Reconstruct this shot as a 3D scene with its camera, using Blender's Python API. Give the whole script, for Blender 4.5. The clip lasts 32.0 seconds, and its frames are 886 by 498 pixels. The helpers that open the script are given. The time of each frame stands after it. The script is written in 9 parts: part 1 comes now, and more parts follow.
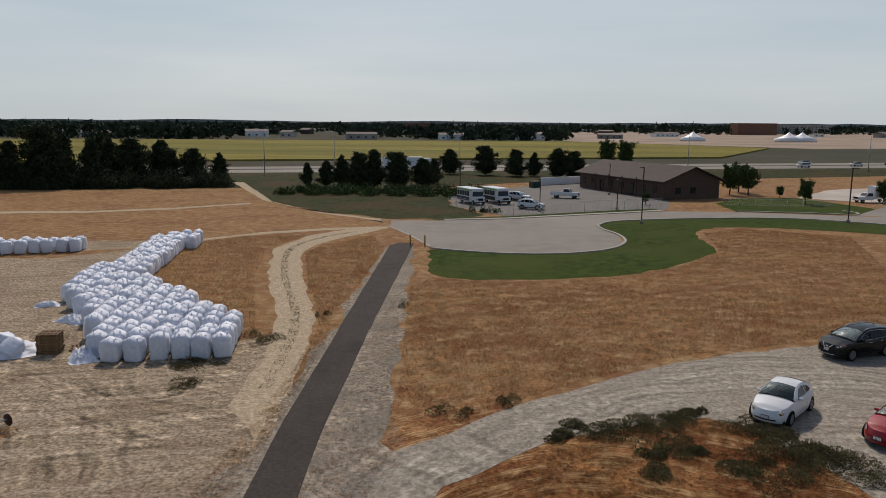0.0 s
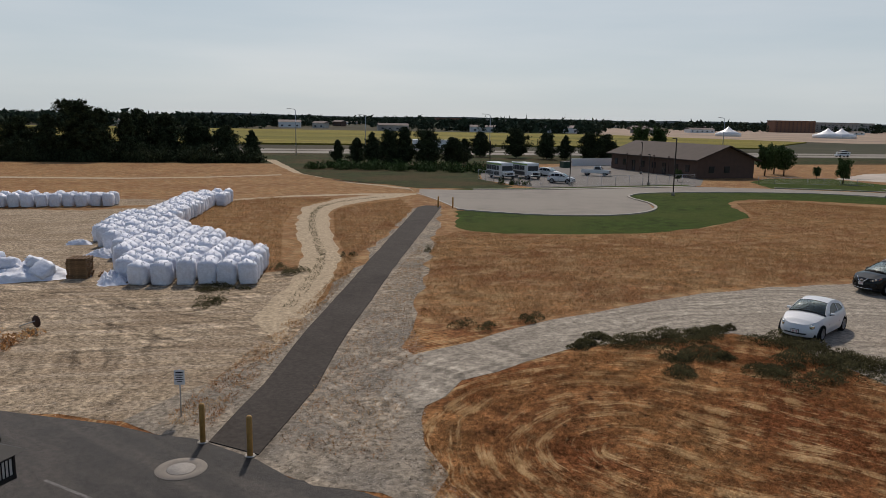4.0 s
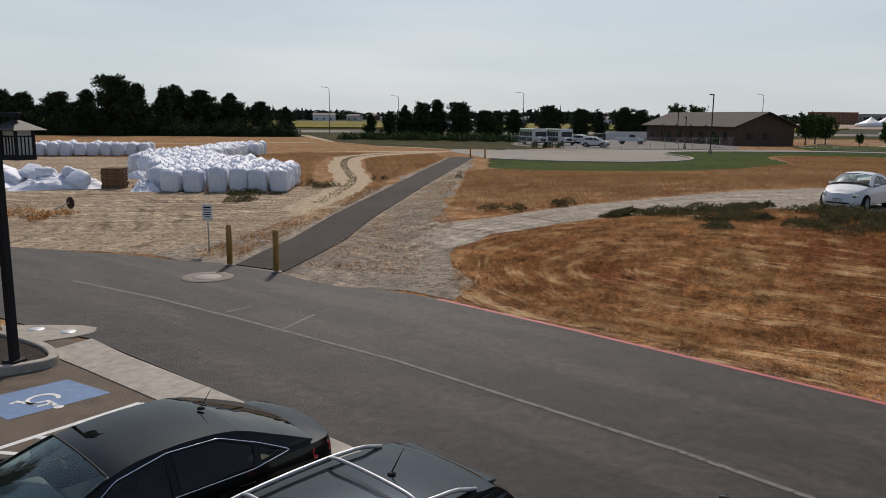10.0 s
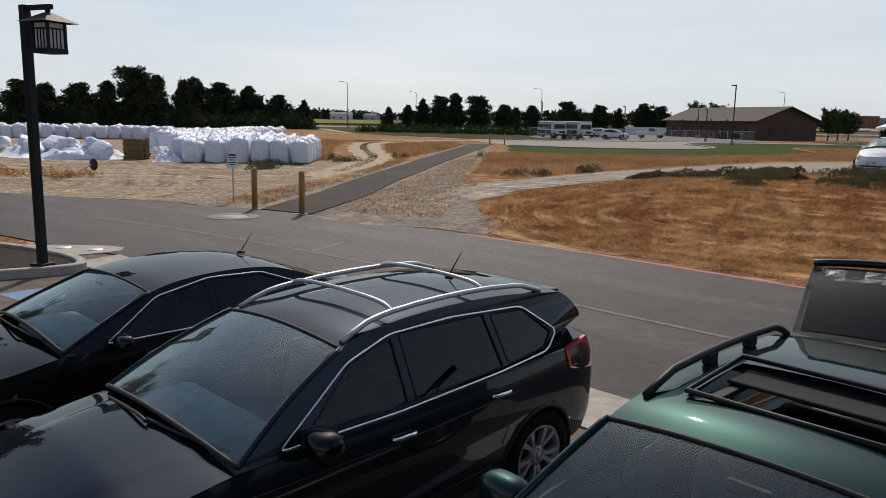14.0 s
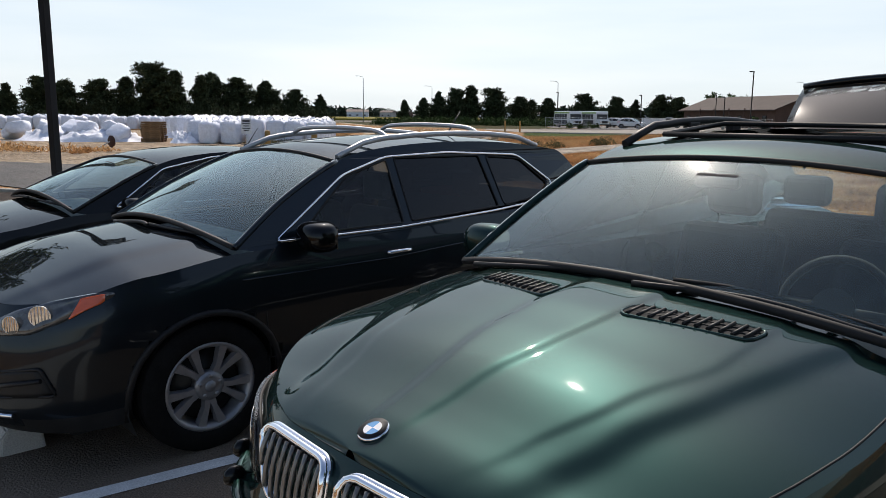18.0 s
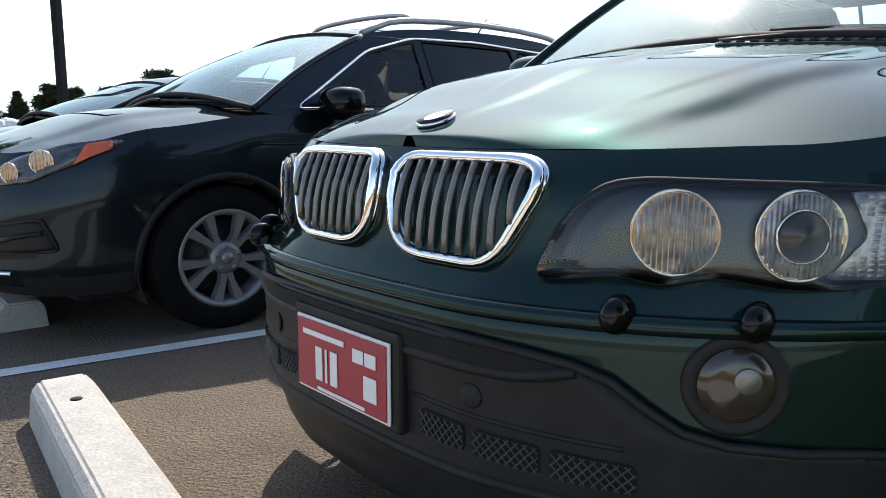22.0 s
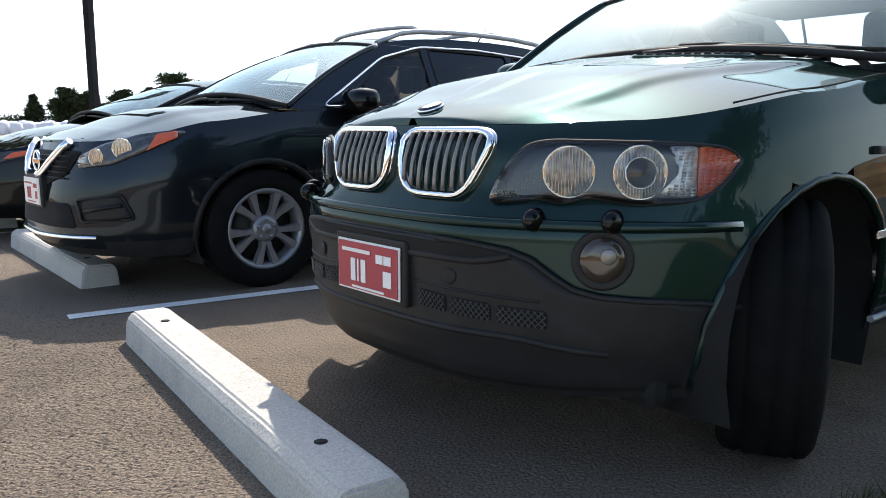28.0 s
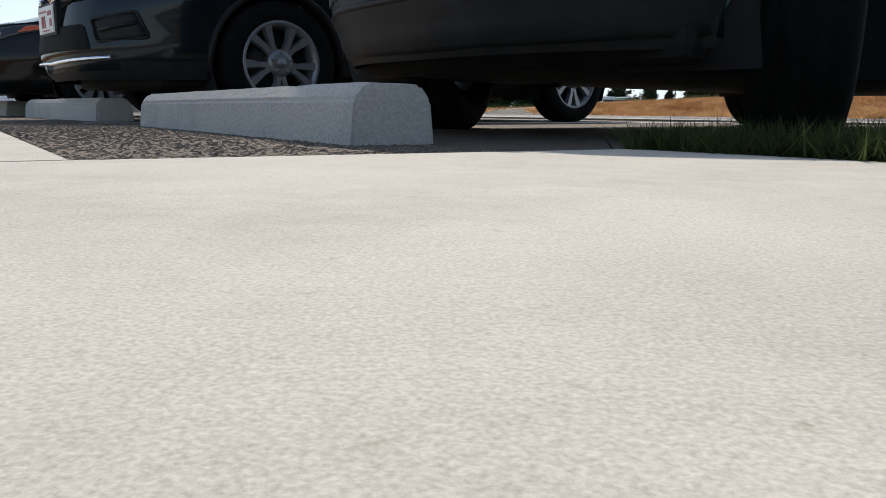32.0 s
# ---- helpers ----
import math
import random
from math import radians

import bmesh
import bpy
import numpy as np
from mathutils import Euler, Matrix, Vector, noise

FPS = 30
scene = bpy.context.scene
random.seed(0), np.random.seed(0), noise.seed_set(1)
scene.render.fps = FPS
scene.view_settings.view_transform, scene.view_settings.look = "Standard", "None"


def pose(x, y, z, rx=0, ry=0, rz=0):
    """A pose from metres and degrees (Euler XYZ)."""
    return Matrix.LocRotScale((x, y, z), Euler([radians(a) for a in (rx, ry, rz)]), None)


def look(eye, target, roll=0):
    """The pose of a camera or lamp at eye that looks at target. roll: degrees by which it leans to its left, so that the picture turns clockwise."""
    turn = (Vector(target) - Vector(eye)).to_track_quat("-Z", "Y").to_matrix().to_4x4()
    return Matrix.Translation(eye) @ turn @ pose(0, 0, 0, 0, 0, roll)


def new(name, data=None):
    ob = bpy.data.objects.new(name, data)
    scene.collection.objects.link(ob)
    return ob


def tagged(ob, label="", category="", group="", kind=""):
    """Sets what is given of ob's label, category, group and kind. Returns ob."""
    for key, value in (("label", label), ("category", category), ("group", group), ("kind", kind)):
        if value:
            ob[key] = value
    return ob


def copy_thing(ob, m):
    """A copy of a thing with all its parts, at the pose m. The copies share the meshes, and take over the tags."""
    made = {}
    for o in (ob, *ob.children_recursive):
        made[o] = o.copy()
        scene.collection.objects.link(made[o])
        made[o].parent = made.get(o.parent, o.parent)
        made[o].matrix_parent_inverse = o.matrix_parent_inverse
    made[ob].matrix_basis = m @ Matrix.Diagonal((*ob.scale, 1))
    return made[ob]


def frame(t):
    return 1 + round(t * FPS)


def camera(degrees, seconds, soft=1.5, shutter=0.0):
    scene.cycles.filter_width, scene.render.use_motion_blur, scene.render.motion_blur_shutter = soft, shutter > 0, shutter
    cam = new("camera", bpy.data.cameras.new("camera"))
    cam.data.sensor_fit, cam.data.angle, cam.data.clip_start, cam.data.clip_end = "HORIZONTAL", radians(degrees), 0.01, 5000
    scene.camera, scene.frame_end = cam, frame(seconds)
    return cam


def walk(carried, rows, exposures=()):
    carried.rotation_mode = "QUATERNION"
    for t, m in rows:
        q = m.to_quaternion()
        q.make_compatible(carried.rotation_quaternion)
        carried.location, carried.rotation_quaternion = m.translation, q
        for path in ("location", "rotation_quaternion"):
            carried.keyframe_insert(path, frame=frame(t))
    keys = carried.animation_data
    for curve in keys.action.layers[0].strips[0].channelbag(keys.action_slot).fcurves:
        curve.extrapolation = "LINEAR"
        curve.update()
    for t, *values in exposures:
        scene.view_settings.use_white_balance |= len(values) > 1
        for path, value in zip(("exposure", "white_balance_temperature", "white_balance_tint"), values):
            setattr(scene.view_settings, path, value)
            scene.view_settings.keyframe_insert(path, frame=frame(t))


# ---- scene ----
cam = camera(60.4, 32.0, 0.8)
PATH = [
    (0, (-0.302, -0.926, 13.741), (-0.408, 1.045, 13.416), 0.4),
    (0.5, (-0.325, -0.887, 13.222), (-0.441, 1.082, 12.896), 0.6),
    (1, (-0.357, -0.878, 12.697), (-0.481, 1.091, 12.368), 0.7),
    (1.5, (-0.374, -0.901, 12.164), (-0.507, 1.067, 11.836), 0.8),
    (2, (-0.324, -0.932, 11.639), (-0.465, 1.036, 11.309), 0.7),
    (2.5, (-0.199, -1.002, 11.111), (-0.351, 0.965, 10.781), 0.6),
    (3, (-0.063, -1.141, 10.587), (-0.225, 0.825, 10.257), 0.5),
    (3.5, (0.042, -1.322, 10.256), (-0.132, 0.642, 9.923), 0.8),
    (6, (-0.166, -1.027, 7.654), (-0.371, 0.934, 7.318), 1.0),
    (6.5, (-0.218, -1.065, 7.294), (-0.428, 0.894, 6.953), 1.1),
    (7, (-0.249, -1.163, 6.895), (-0.457, 0.796, 6.554), 1.0),
    (7.5, (-0.2, -1.155, 6.443), (-0.417, 0.804, 6.102), 0.9),
    (8, (-0.048, -1.144, 5.997), (-0.282, 0.813, 5.659), 0.8),
    (8.5, (-0.012, -1.202, 5.601), (-0.251, 0.755, 5.264), 0.5),
    (9, (0.028, -1.372, 5.23), (-0.219, 0.584, 4.893), 0.8),
    (9.5, (0.122, -1.625, 4.833), (-0.128, 0.331, 4.496), 0.6),
    (10, (0.328, -1.756, 4.5), (0.057, 0.196, 4.159), 0.6),
    (10.5, (0.204, -1.795, 4.169), (-0.065, 0.158, 3.828), 0.8),
    (11, (0.129, -1.823, 3.843), (-0.143, 0.128, 3.5), 0.8),
    (11.5, (0.063, -1.799, 3.646), (-0.214, 0.151, 3.301), 0.9),
    (12, (-0.002, -1.785, 3.49), (-0.285, 0.165, 3.148), 0.9),
    (12.5, (-0.028, -1.761, 3.316), (-0.318, 0.189, 2.977), 1.0),
    (13, (-0.024, -1.733, 3.139), (-0.322, 0.215, 2.796), 0.8),
    (13.5, (-0.022, -1.702, 2.953), (-0.326, 0.246, 2.618), 1.0),
    (15.5, (0.036, -1.907, 2.392), (-0.29, 0.035, 2.045), 0.7),
    (16, (0.094, -1.907, 2.219), (-0.238, 0.034, 1.873), 0.7),
    (16.5, (0.174, -1.872, 2.027), (-0.178, 0.068, 1.694), 0.7),
    (17, (0.196, -1.929, 1.898), (-0.148, 0.011, 1.556), 0.5),
    (17.5, (0.21, -1.973, 1.801), (-0.142, -0.034, 1.461), 0.3),
    (18, (0.188, -1.999, 1.73), (-0.166, -0.061, 1.386), 0.5),
    (18.5, (0.189, -1.991, 1.633), (-0.17, -0.054, 1.288), 0.3),
    (19, (0.175, -1.955, 1.542), (-0.188, -0.019, 1.197), 0.5),
    (19.5, (0.156, -1.871, 1.456), (-0.207, 0.066, 1.113), 0.5),
    (20, (0.119, -1.794, 1.365), (-0.245, 0.143, 1.024), 0.4),
    (20.5, (0.061, -1.768, 1.267), (-0.305, 0.169, 0.93), 0.4),
    (21, (0.006, -1.75, 1.171), (-0.361, 0.188, 0.84), 0.4),
    (21.5, (-0.005, -1.772, 1.062), (-0.377, 0.166, 0.737), 0.3),
    (22, (0.02, -1.817, 0.967), (-0.357, 0.121, 0.645), 0.2),
    (22.5, (0.022, -1.842, 0.904), (-0.359, 0.095, 0.585), 0.0),
    (23, (0.019, -1.894, 0.898), (-0.365, 0.043, 0.58), 0.0),
    (23.5, (0.021, -1.928, 0.901), (-0.365, 0.009, 0.584), 0.0),
    (24, (0.016, -2.006, 0.882), (-0.371, -0.07, 0.567), 0.0),
    (24.5, (-0.018, -2.037, 0.888), (-0.405, -0.1, 0.572), -0.0),
    (25, (-0.038, -2.05, 0.903), (-0.425, -0.113, 0.589), -0.1),
    (25.5, (-0.023, -2.039, 0.891), (-0.413, -0.102, 0.578), 0.0),
    (26, (0.027, -2.013, 0.897), (-0.367, -0.077, 0.585), 0.1),
    (26.5, (0.061, -2.029, 0.917), (-0.336, -0.093, 0.605), 0.0),
    (28.5, (0.266, -2.668, 0.919), (-0.14, -0.735, 0.603), 0.2),
    (29, (0.282, -2.654, 0.917), (-0.127, -0.722, 0.601), -0.0),
    (29.5, (0.286, -2.709, 0.763), (-0.119, -0.775, 0.453), 0.3),
    (30, (0.29, -2.724, 0.589), (-0.122, -0.793, 0.272), 0.0),
    (30.5, (0.284, -2.706, 0.455), (-0.134, -0.778, 0.124), -0.2),
    (31, (0.276, -2.698, 0.313), (-0.145, -0.772, -0.025), -0.4),
    (31.5, (0.258, -2.69, 0.18), (-0.168, -0.766, -0.165), -0.5),
    (32, (0.223, -2.671, 0.074), (-0.209, -0.751, -0.282), 0.5),
]
EXPOSURES = [(0, -0.24, 6720, 14), (9, -0.1, 6740, 14.5), (12, -0.02, 6760, 15), (17, 0.4, 6760, 15), (19, 0.52, 6640, 13.5), (20, 0.60, 6600, 13), (21.5, 1.02, 6500, 11), (23, 1.42, 6520, 11.5), (29, 1.44, 6550, 12), (30, 1.52, 6550, 12), (31, 1.15, 6500, 11), (32, 0.58, 6500, 11)]
walk(cam, [(t, look(eye, target, roll)) for t, eye, target, roll in PATH], EXPOSURES)


# ---- sky, sun ----
world = bpy.data.worlds.new("sky")
scene.world = world
world.use_nodes = True
_n = world.node_tree.nodes
_sky = _n.new("ShaderNodeTexSky")
_sky.sky_type, _sky.sun_disc = "NISHITA", False
_sky.sun_elevation, _sky.sun_rotation = radians(45), radians(-8.5)
_sky.air_density, _sky.dust_density, _sky.ozone_density = 1.0, 0.7, 1.8
# thin high haze over the clear sky, in soft streaks
_l = world.node_tree.links
_tc, _mp, _no, _rp, _mx = (_n.new("ShaderNode" + k) for k in ("TexCoord", "Mapping", "TexNoise", "ValToRGB", "Mix"))
_mp.inputs["Scale"].default_value = (1.2, 1.2, 9.0)
_no.inputs["Scale"].default_value, _no.inputs["Detail"].default_value = 1.6, 5.0
_rp.color_ramp.elements[0].position, _rp.color_ramp.elements[1].position = 0.35, 0.75
_rp.color_ramp.elements[0].color, _rp.color_ramp.elements[1].color = (5.0, 6.1, 6.8, 1), (6.4, 7.15, 7.6, 1)
_mx.data_type = "RGBA"
# the haze lies along the horizon and thins out overhead
_sx, _hz = _n.new("ShaderNodeSeparateXYZ"), _n.new("ShaderNodeValToRGB")
_sun_side, _haze = _n.new("ShaderNodeMapRange"), _n.new("ShaderNodeMath")
_haze.operation = "MULTIPLY"
# haze scatters forward: it is thickest on the sun's side and thin behind the camera
for _k, _v in ((1, -0.5), (2, 0.45), (3, 0.22), (4, 1.0)):
    _sun_side.inputs[_k].default_value = _v
_l.new(_tc.outputs["Generated"], _sx.inputs[0]), _l.new(_sx.outputs[2], _hz.inputs[0]), _l.new(_sx.outputs[1], _sun_side.inputs[0])
_l.new(_hz.outputs[0], _haze.inputs[0]), _l.new(_sun_side.outputs[0], _haze.inputs[1]), _l.new(_haze.outputs[0], _mx.inputs[0])
_hz.color_ramp.elements[0].position, _hz.color_ramp.elements[1].position = 0.16, 0.62
_hz.color_ramp.elements[0].color, _hz.color_ramp.elements[1].color = (0.86, 0.86, 0.86, 1), (0.08, 0.08, 0.08, 1)
_l.new(_tc.outputs["Generated"], _mp.inputs[0]), _l.new(_mp.outputs[0], _no.inputs["Vector"]), _l.new(_no.outputs["Fac"], _rp.inputs[0])
_l.new(_sky.outputs[0], _mx.inputs[6]), _l.new(_rp.outputs[0], _mx.inputs[7])
_dot, _pow, _gain, _glow = _n.new("ShaderNodeVectorMath"), _n.new("ShaderNodeMath"), _n.new("ShaderNodeMath"), _n.new("ShaderNodeMix")
# the haze glows round the sun
_dot.operation, _pow.operation, _gain.operation = "DOT_PRODUCT", "POWER", "MULTIPLY"
_dot.inputs[1].default_value = Vector((-10.5, 70, 70.7)).normalized()
_pow.inputs[1].default_value, _gain.inputs[1].default_value = 15.0, 1.0
_pow.use_clamp = True
_glow.data_type, _glow.blend_type = "RGBA", "ADD"
_glow.inputs[7].default_value = (13.0, 12.6, 11.8, 1)
_l.new(_tc.outputs["Generated"], _dot.inputs[0]), _l.new(_dot.outputs["Value"], _pow.inputs[0]), _l.new(_pow.outputs[0], _gain.inputs[0])
_l.new(_gain.outputs[0], _glow.inputs[0]), _l.new(_mx.outputs[2], _glow.inputs[6]), _l.new(_glow.outputs[2], _n["Background"].inputs[0])
_n["Background"].inputs[1].default_value = 0.10
_sun = new("sun", bpy.data.lights.new("sun", "SUN"))
_sun.data.energy, _sun.data.angle, _sun.data.color = 2.9, radians(0.53), (1.0, 0.93, 0.82)
_sun.matrix_world = look((-10.5, 70, 70.7), (0, 0, 0))


# ---- materials ----
def material(name, colour, rough=0.6, metal=0.0, spread=0.15, scale=8.0, fine=0.0, bump=0.0, bump_scale=60.0, second=None, coat=0.0, dirt=None, dirt_at=0.6, per_piece=0.0, stretch=None, spec=0.4, streak=None, depth=0.02, mid=0.0):
    """A procedural surface: colour mottled at two scales, with relief; second is the colour of larger stains."""
    m = bpy.data.materials.new(name)
    m.use_nodes = True
    nt = m.node_tree
    b = nt.nodes["Principled BSDF"]
    b.inputs["Roughness"].default_value, b.inputs["Metallic"].default_value = rough, metal
    b.inputs["Specular IOR Level"].default_value = spec
    if coat:
        b.inputs["Coat Weight"].default_value, b.inputs["Coat Roughness"].default_value = coat, 0.03
    tc = nt.nodes.new("ShaderNodeTexCoord")
    vec = tc.outputs["Object"]
    if stretch:
        mp = nt.nodes.new("ShaderNodeMapping")
        mp.inputs["Scale"].default_value = stretch
        nt.links.new(vec, mp.inputs[0])
        vec = mp.outputs[0]

    def tex(sc, detail=5.0):
        t = nt.nodes.new("ShaderNodeTexNoise")
        t.inputs["Scale"].default_value, t.inputs["Detail"].default_value = sc, detail
        nt.links.new(vec, t.inputs["Vector"])
        return t.outputs["Fac"]

    def ramp(fac, lo, hi, a, c):
        r = nt.nodes.new("ShaderNodeValToRGB")
        r.color_ramp.elements[0].position, r.color_ramp.elements[1].position = lo, hi
        r.color_ramp.elements[0].color, r.color_ramp.elements[1].color = (*a, 1), (*c, 1)
        nt.links.new(fac, r.inputs[0])
        return r.outputs[0]

    def mix(fac, a, c, how="MIX"):
        x = nt.nodes.new("ShaderNodeMix")
        x.data_type, x.blend_type = "RGBA", how
        for sock, v in ((x.inputs[0], fac), (x.inputs[6], a), (x.inputs[7], c)):
            if isinstance(v, (int, float)):
                sock.default_value = v
            elif isinstance(v, tuple):
                sock.default_value = (*v, 1)
            else:
                nt.links.new(v, sock)
        return x.outputs[2]

    dark = tuple(c * (1 - spread) for c in colour)
    light = tuple(min(1, c * (1 + spread)) for c in colour)
    col = ramp(tex(scale), 0.3, 0.7, dark, light)
    if second:
        col = mix(ramp(tex(scale * 0.13, 6), 0.42, 0.62, (0, 0, 0), (1, 1, 1)), col, second)
    for turn, colour_2, across in streak or ():
        mp2, nz2 = nt.nodes.new("ShaderNodeMapping"), nt.nodes.new("ShaderNodeTexNoise")
        mp2.inputs["Rotation"].default_value = (0, 0, radians(-turn))
        mp2.vector_type = "POINT"
        mp3 = nt.nodes.new("ShaderNodeMapping")
        mp3.inputs["Scale"].default_value = (across * 0.14, across, 1)
        nt.links.new(tc.outputs["Object"], mp2.inputs[0]), nt.links.new(mp2.outputs[0], mp3.inputs[0]), nt.links.new(mp3.outputs[0], nz2.inputs["Vector"])
        nz2.inputs["Scale"].default_value, nz2.inputs["Detail"].default_value = 1.0, 5.0
        col = mix(ramp(nz2.outputs["Fac"], 0.47, 0.62, (0, 0, 0), (0.85, 0.85, 0.85)), col, colour_2)
    if dirt:
        col = mix(ramp(tex(scale * 2.7, 8), dirt_at, dirt_at + 0.12, (0, 0, 0), (1, 1, 1)), col, dirt)
    if mid:
        col = mix(1.0, col, ramp(tex(5.5, 7), 0.36, 0.64, (1 - mid,) * 3, (1 + mid,) * 3), "MULTIPLY")
    if fine:
        col = mix(1.0, col, ramp(tex(bump_scale * 1.7, 4), 0.25, 0.75, (1 - fine,) * 3, (1 + fine,) * 3), "MULTIPLY")
    if per_piece:
        oi = nt.nodes.new("ShaderNodeObjectInfo")
        geo = nt.nodes.new("ShaderNodeNewGeometry")
        ad = nt.nodes.new("ShaderNodeMath")
        ad.operation = "ADD"
        nt.links.new(oi.outputs["Random"], ad.inputs[0])
        nt.links.new(geo.outputs["Random Per Island"], ad.inputs[1])
        fr = nt.nodes.new("ShaderNodeMath")
        fr.operation = "FRACT"
        nt.links.new(ad.outputs[0], fr.inputs[0])
        col = mix(1.0, col, ramp(fr.outputs[0], 0, 1, (1 - per_piece,) * 3, (1 + per_piece,) * 3), "MULTIPLY")
    nt.links.new(col, b.inputs["Base Color"])
    if bump:
        bp = nt.nodes.new("ShaderNodeBump")
        bp.inputs["Strength"].default_value, bp.inputs["Distance"].default_value = min(1, bump), depth * bump
        nt.links.new(tex(bump_scale, 6), bp.inputs["Height"])
        nt.links.new(bp.outputs[0], b.inputs["Normal"])
    return m


def glass_material(name, tint, gloss=0.02, dust=0.0, index=1.5):
    """A thin tinted pane: clear but for its tint, with a mirror's gloss that grows at grazing angles."""
    m = bpy.data.materials.new(name)
    m.use_nodes = True
    nt = m.node_tree
    nt.nodes.remove(nt.nodes["Principled BSDF"])
    tr, gl, mx = (nt.nodes.new("ShaderNodeBsdf" + k) for k in ("Transparent", "Glossy", "Diffuse"))
    nt.nodes.remove(mx)
    mx = nt.nodes.new("ShaderNodeMixShader")
    fr = nt.nodes.new("ShaderNodeFresnel")
    fr.inputs[0].default_value = index
    tr.inputs[0].default_value = (*tint, 1)
    gl.inputs["Roughness"].default_value = gloss
    # the teal cast of the reflected sky is put into the gloss colour
    if dust:
        gl.inputs[0].default_value = (0.80, 0.97, 1.0, 1)
    gloss_out = gl.outputs[0]
    if dust:
        hazy, both = nt.nodes.new("ShaderNodeBsdfGlossy"), nt.nodes.new("ShaderNodeMixShader")
        hazy.inputs["Roughness"].default_value = 0.22
        both.inputs[0].default_value = 0.03
        nt.links.new(gl.outputs[0], both.inputs[1]), nt.links.new(hazy.outputs[0], both.inputs[2])
        gloss_out = both.outputs[0]
    nt.links.new(fr.outputs[0], mx.inputs[0])
    nt.links.new(tr.outputs[0], mx.inputs[1])
    nt.links.new(gloss_out, mx.inputs[2])
    out = mx.outputs[0]
    # teal diffuse film: some dust, and the sky's veil on the glass as colour
    if dust:
        tl, m2, nz, rp, tc, mp = (nt.nodes.new("ShaderNode" + k) for k in ("BsdfDiffuse", "MixShader", "TexNoise", "ValToRGB", "TexCoord", "Mapping"))
        tl.inputs[0].default_value = (0.72, 0.92, 0.88, 1)
        mp.inputs["Scale"].default_value = (1.0, 2.0, 3.0)
        nz.inputs["Scale"].default_value, nz.inputs["Detail"].default_value = 1.6, 3.0
        rp.color_ramp.elements[0].position, rp.color_ramp.elements[1].position = 0.4, 0.75
        rp.color_ramp.elements[0].color, rp.color_ramp.elements[1].color = (dust * 0.75,) * 3 + (1,), (dust * 1.5,) * 3 + (1,)
        nt.links.new(tc.outputs["Object"], mp.inputs[0]), nt.links.new(mp.outputs[0], nz.inputs["Vector"]), nt.links.new(nz.outputs["Fac"], rp.inputs[0])
        nt.links.new(rp.outputs[0], m2.inputs[0]), nt.links.new(out, m2.inputs[1]), nt.links.new(tl.outputs[0], m2.inputs[2])
        out = m2.outputs[0]
    nt.links.new(out, nt.nodes["Material Output"].inputs[0])
    return m


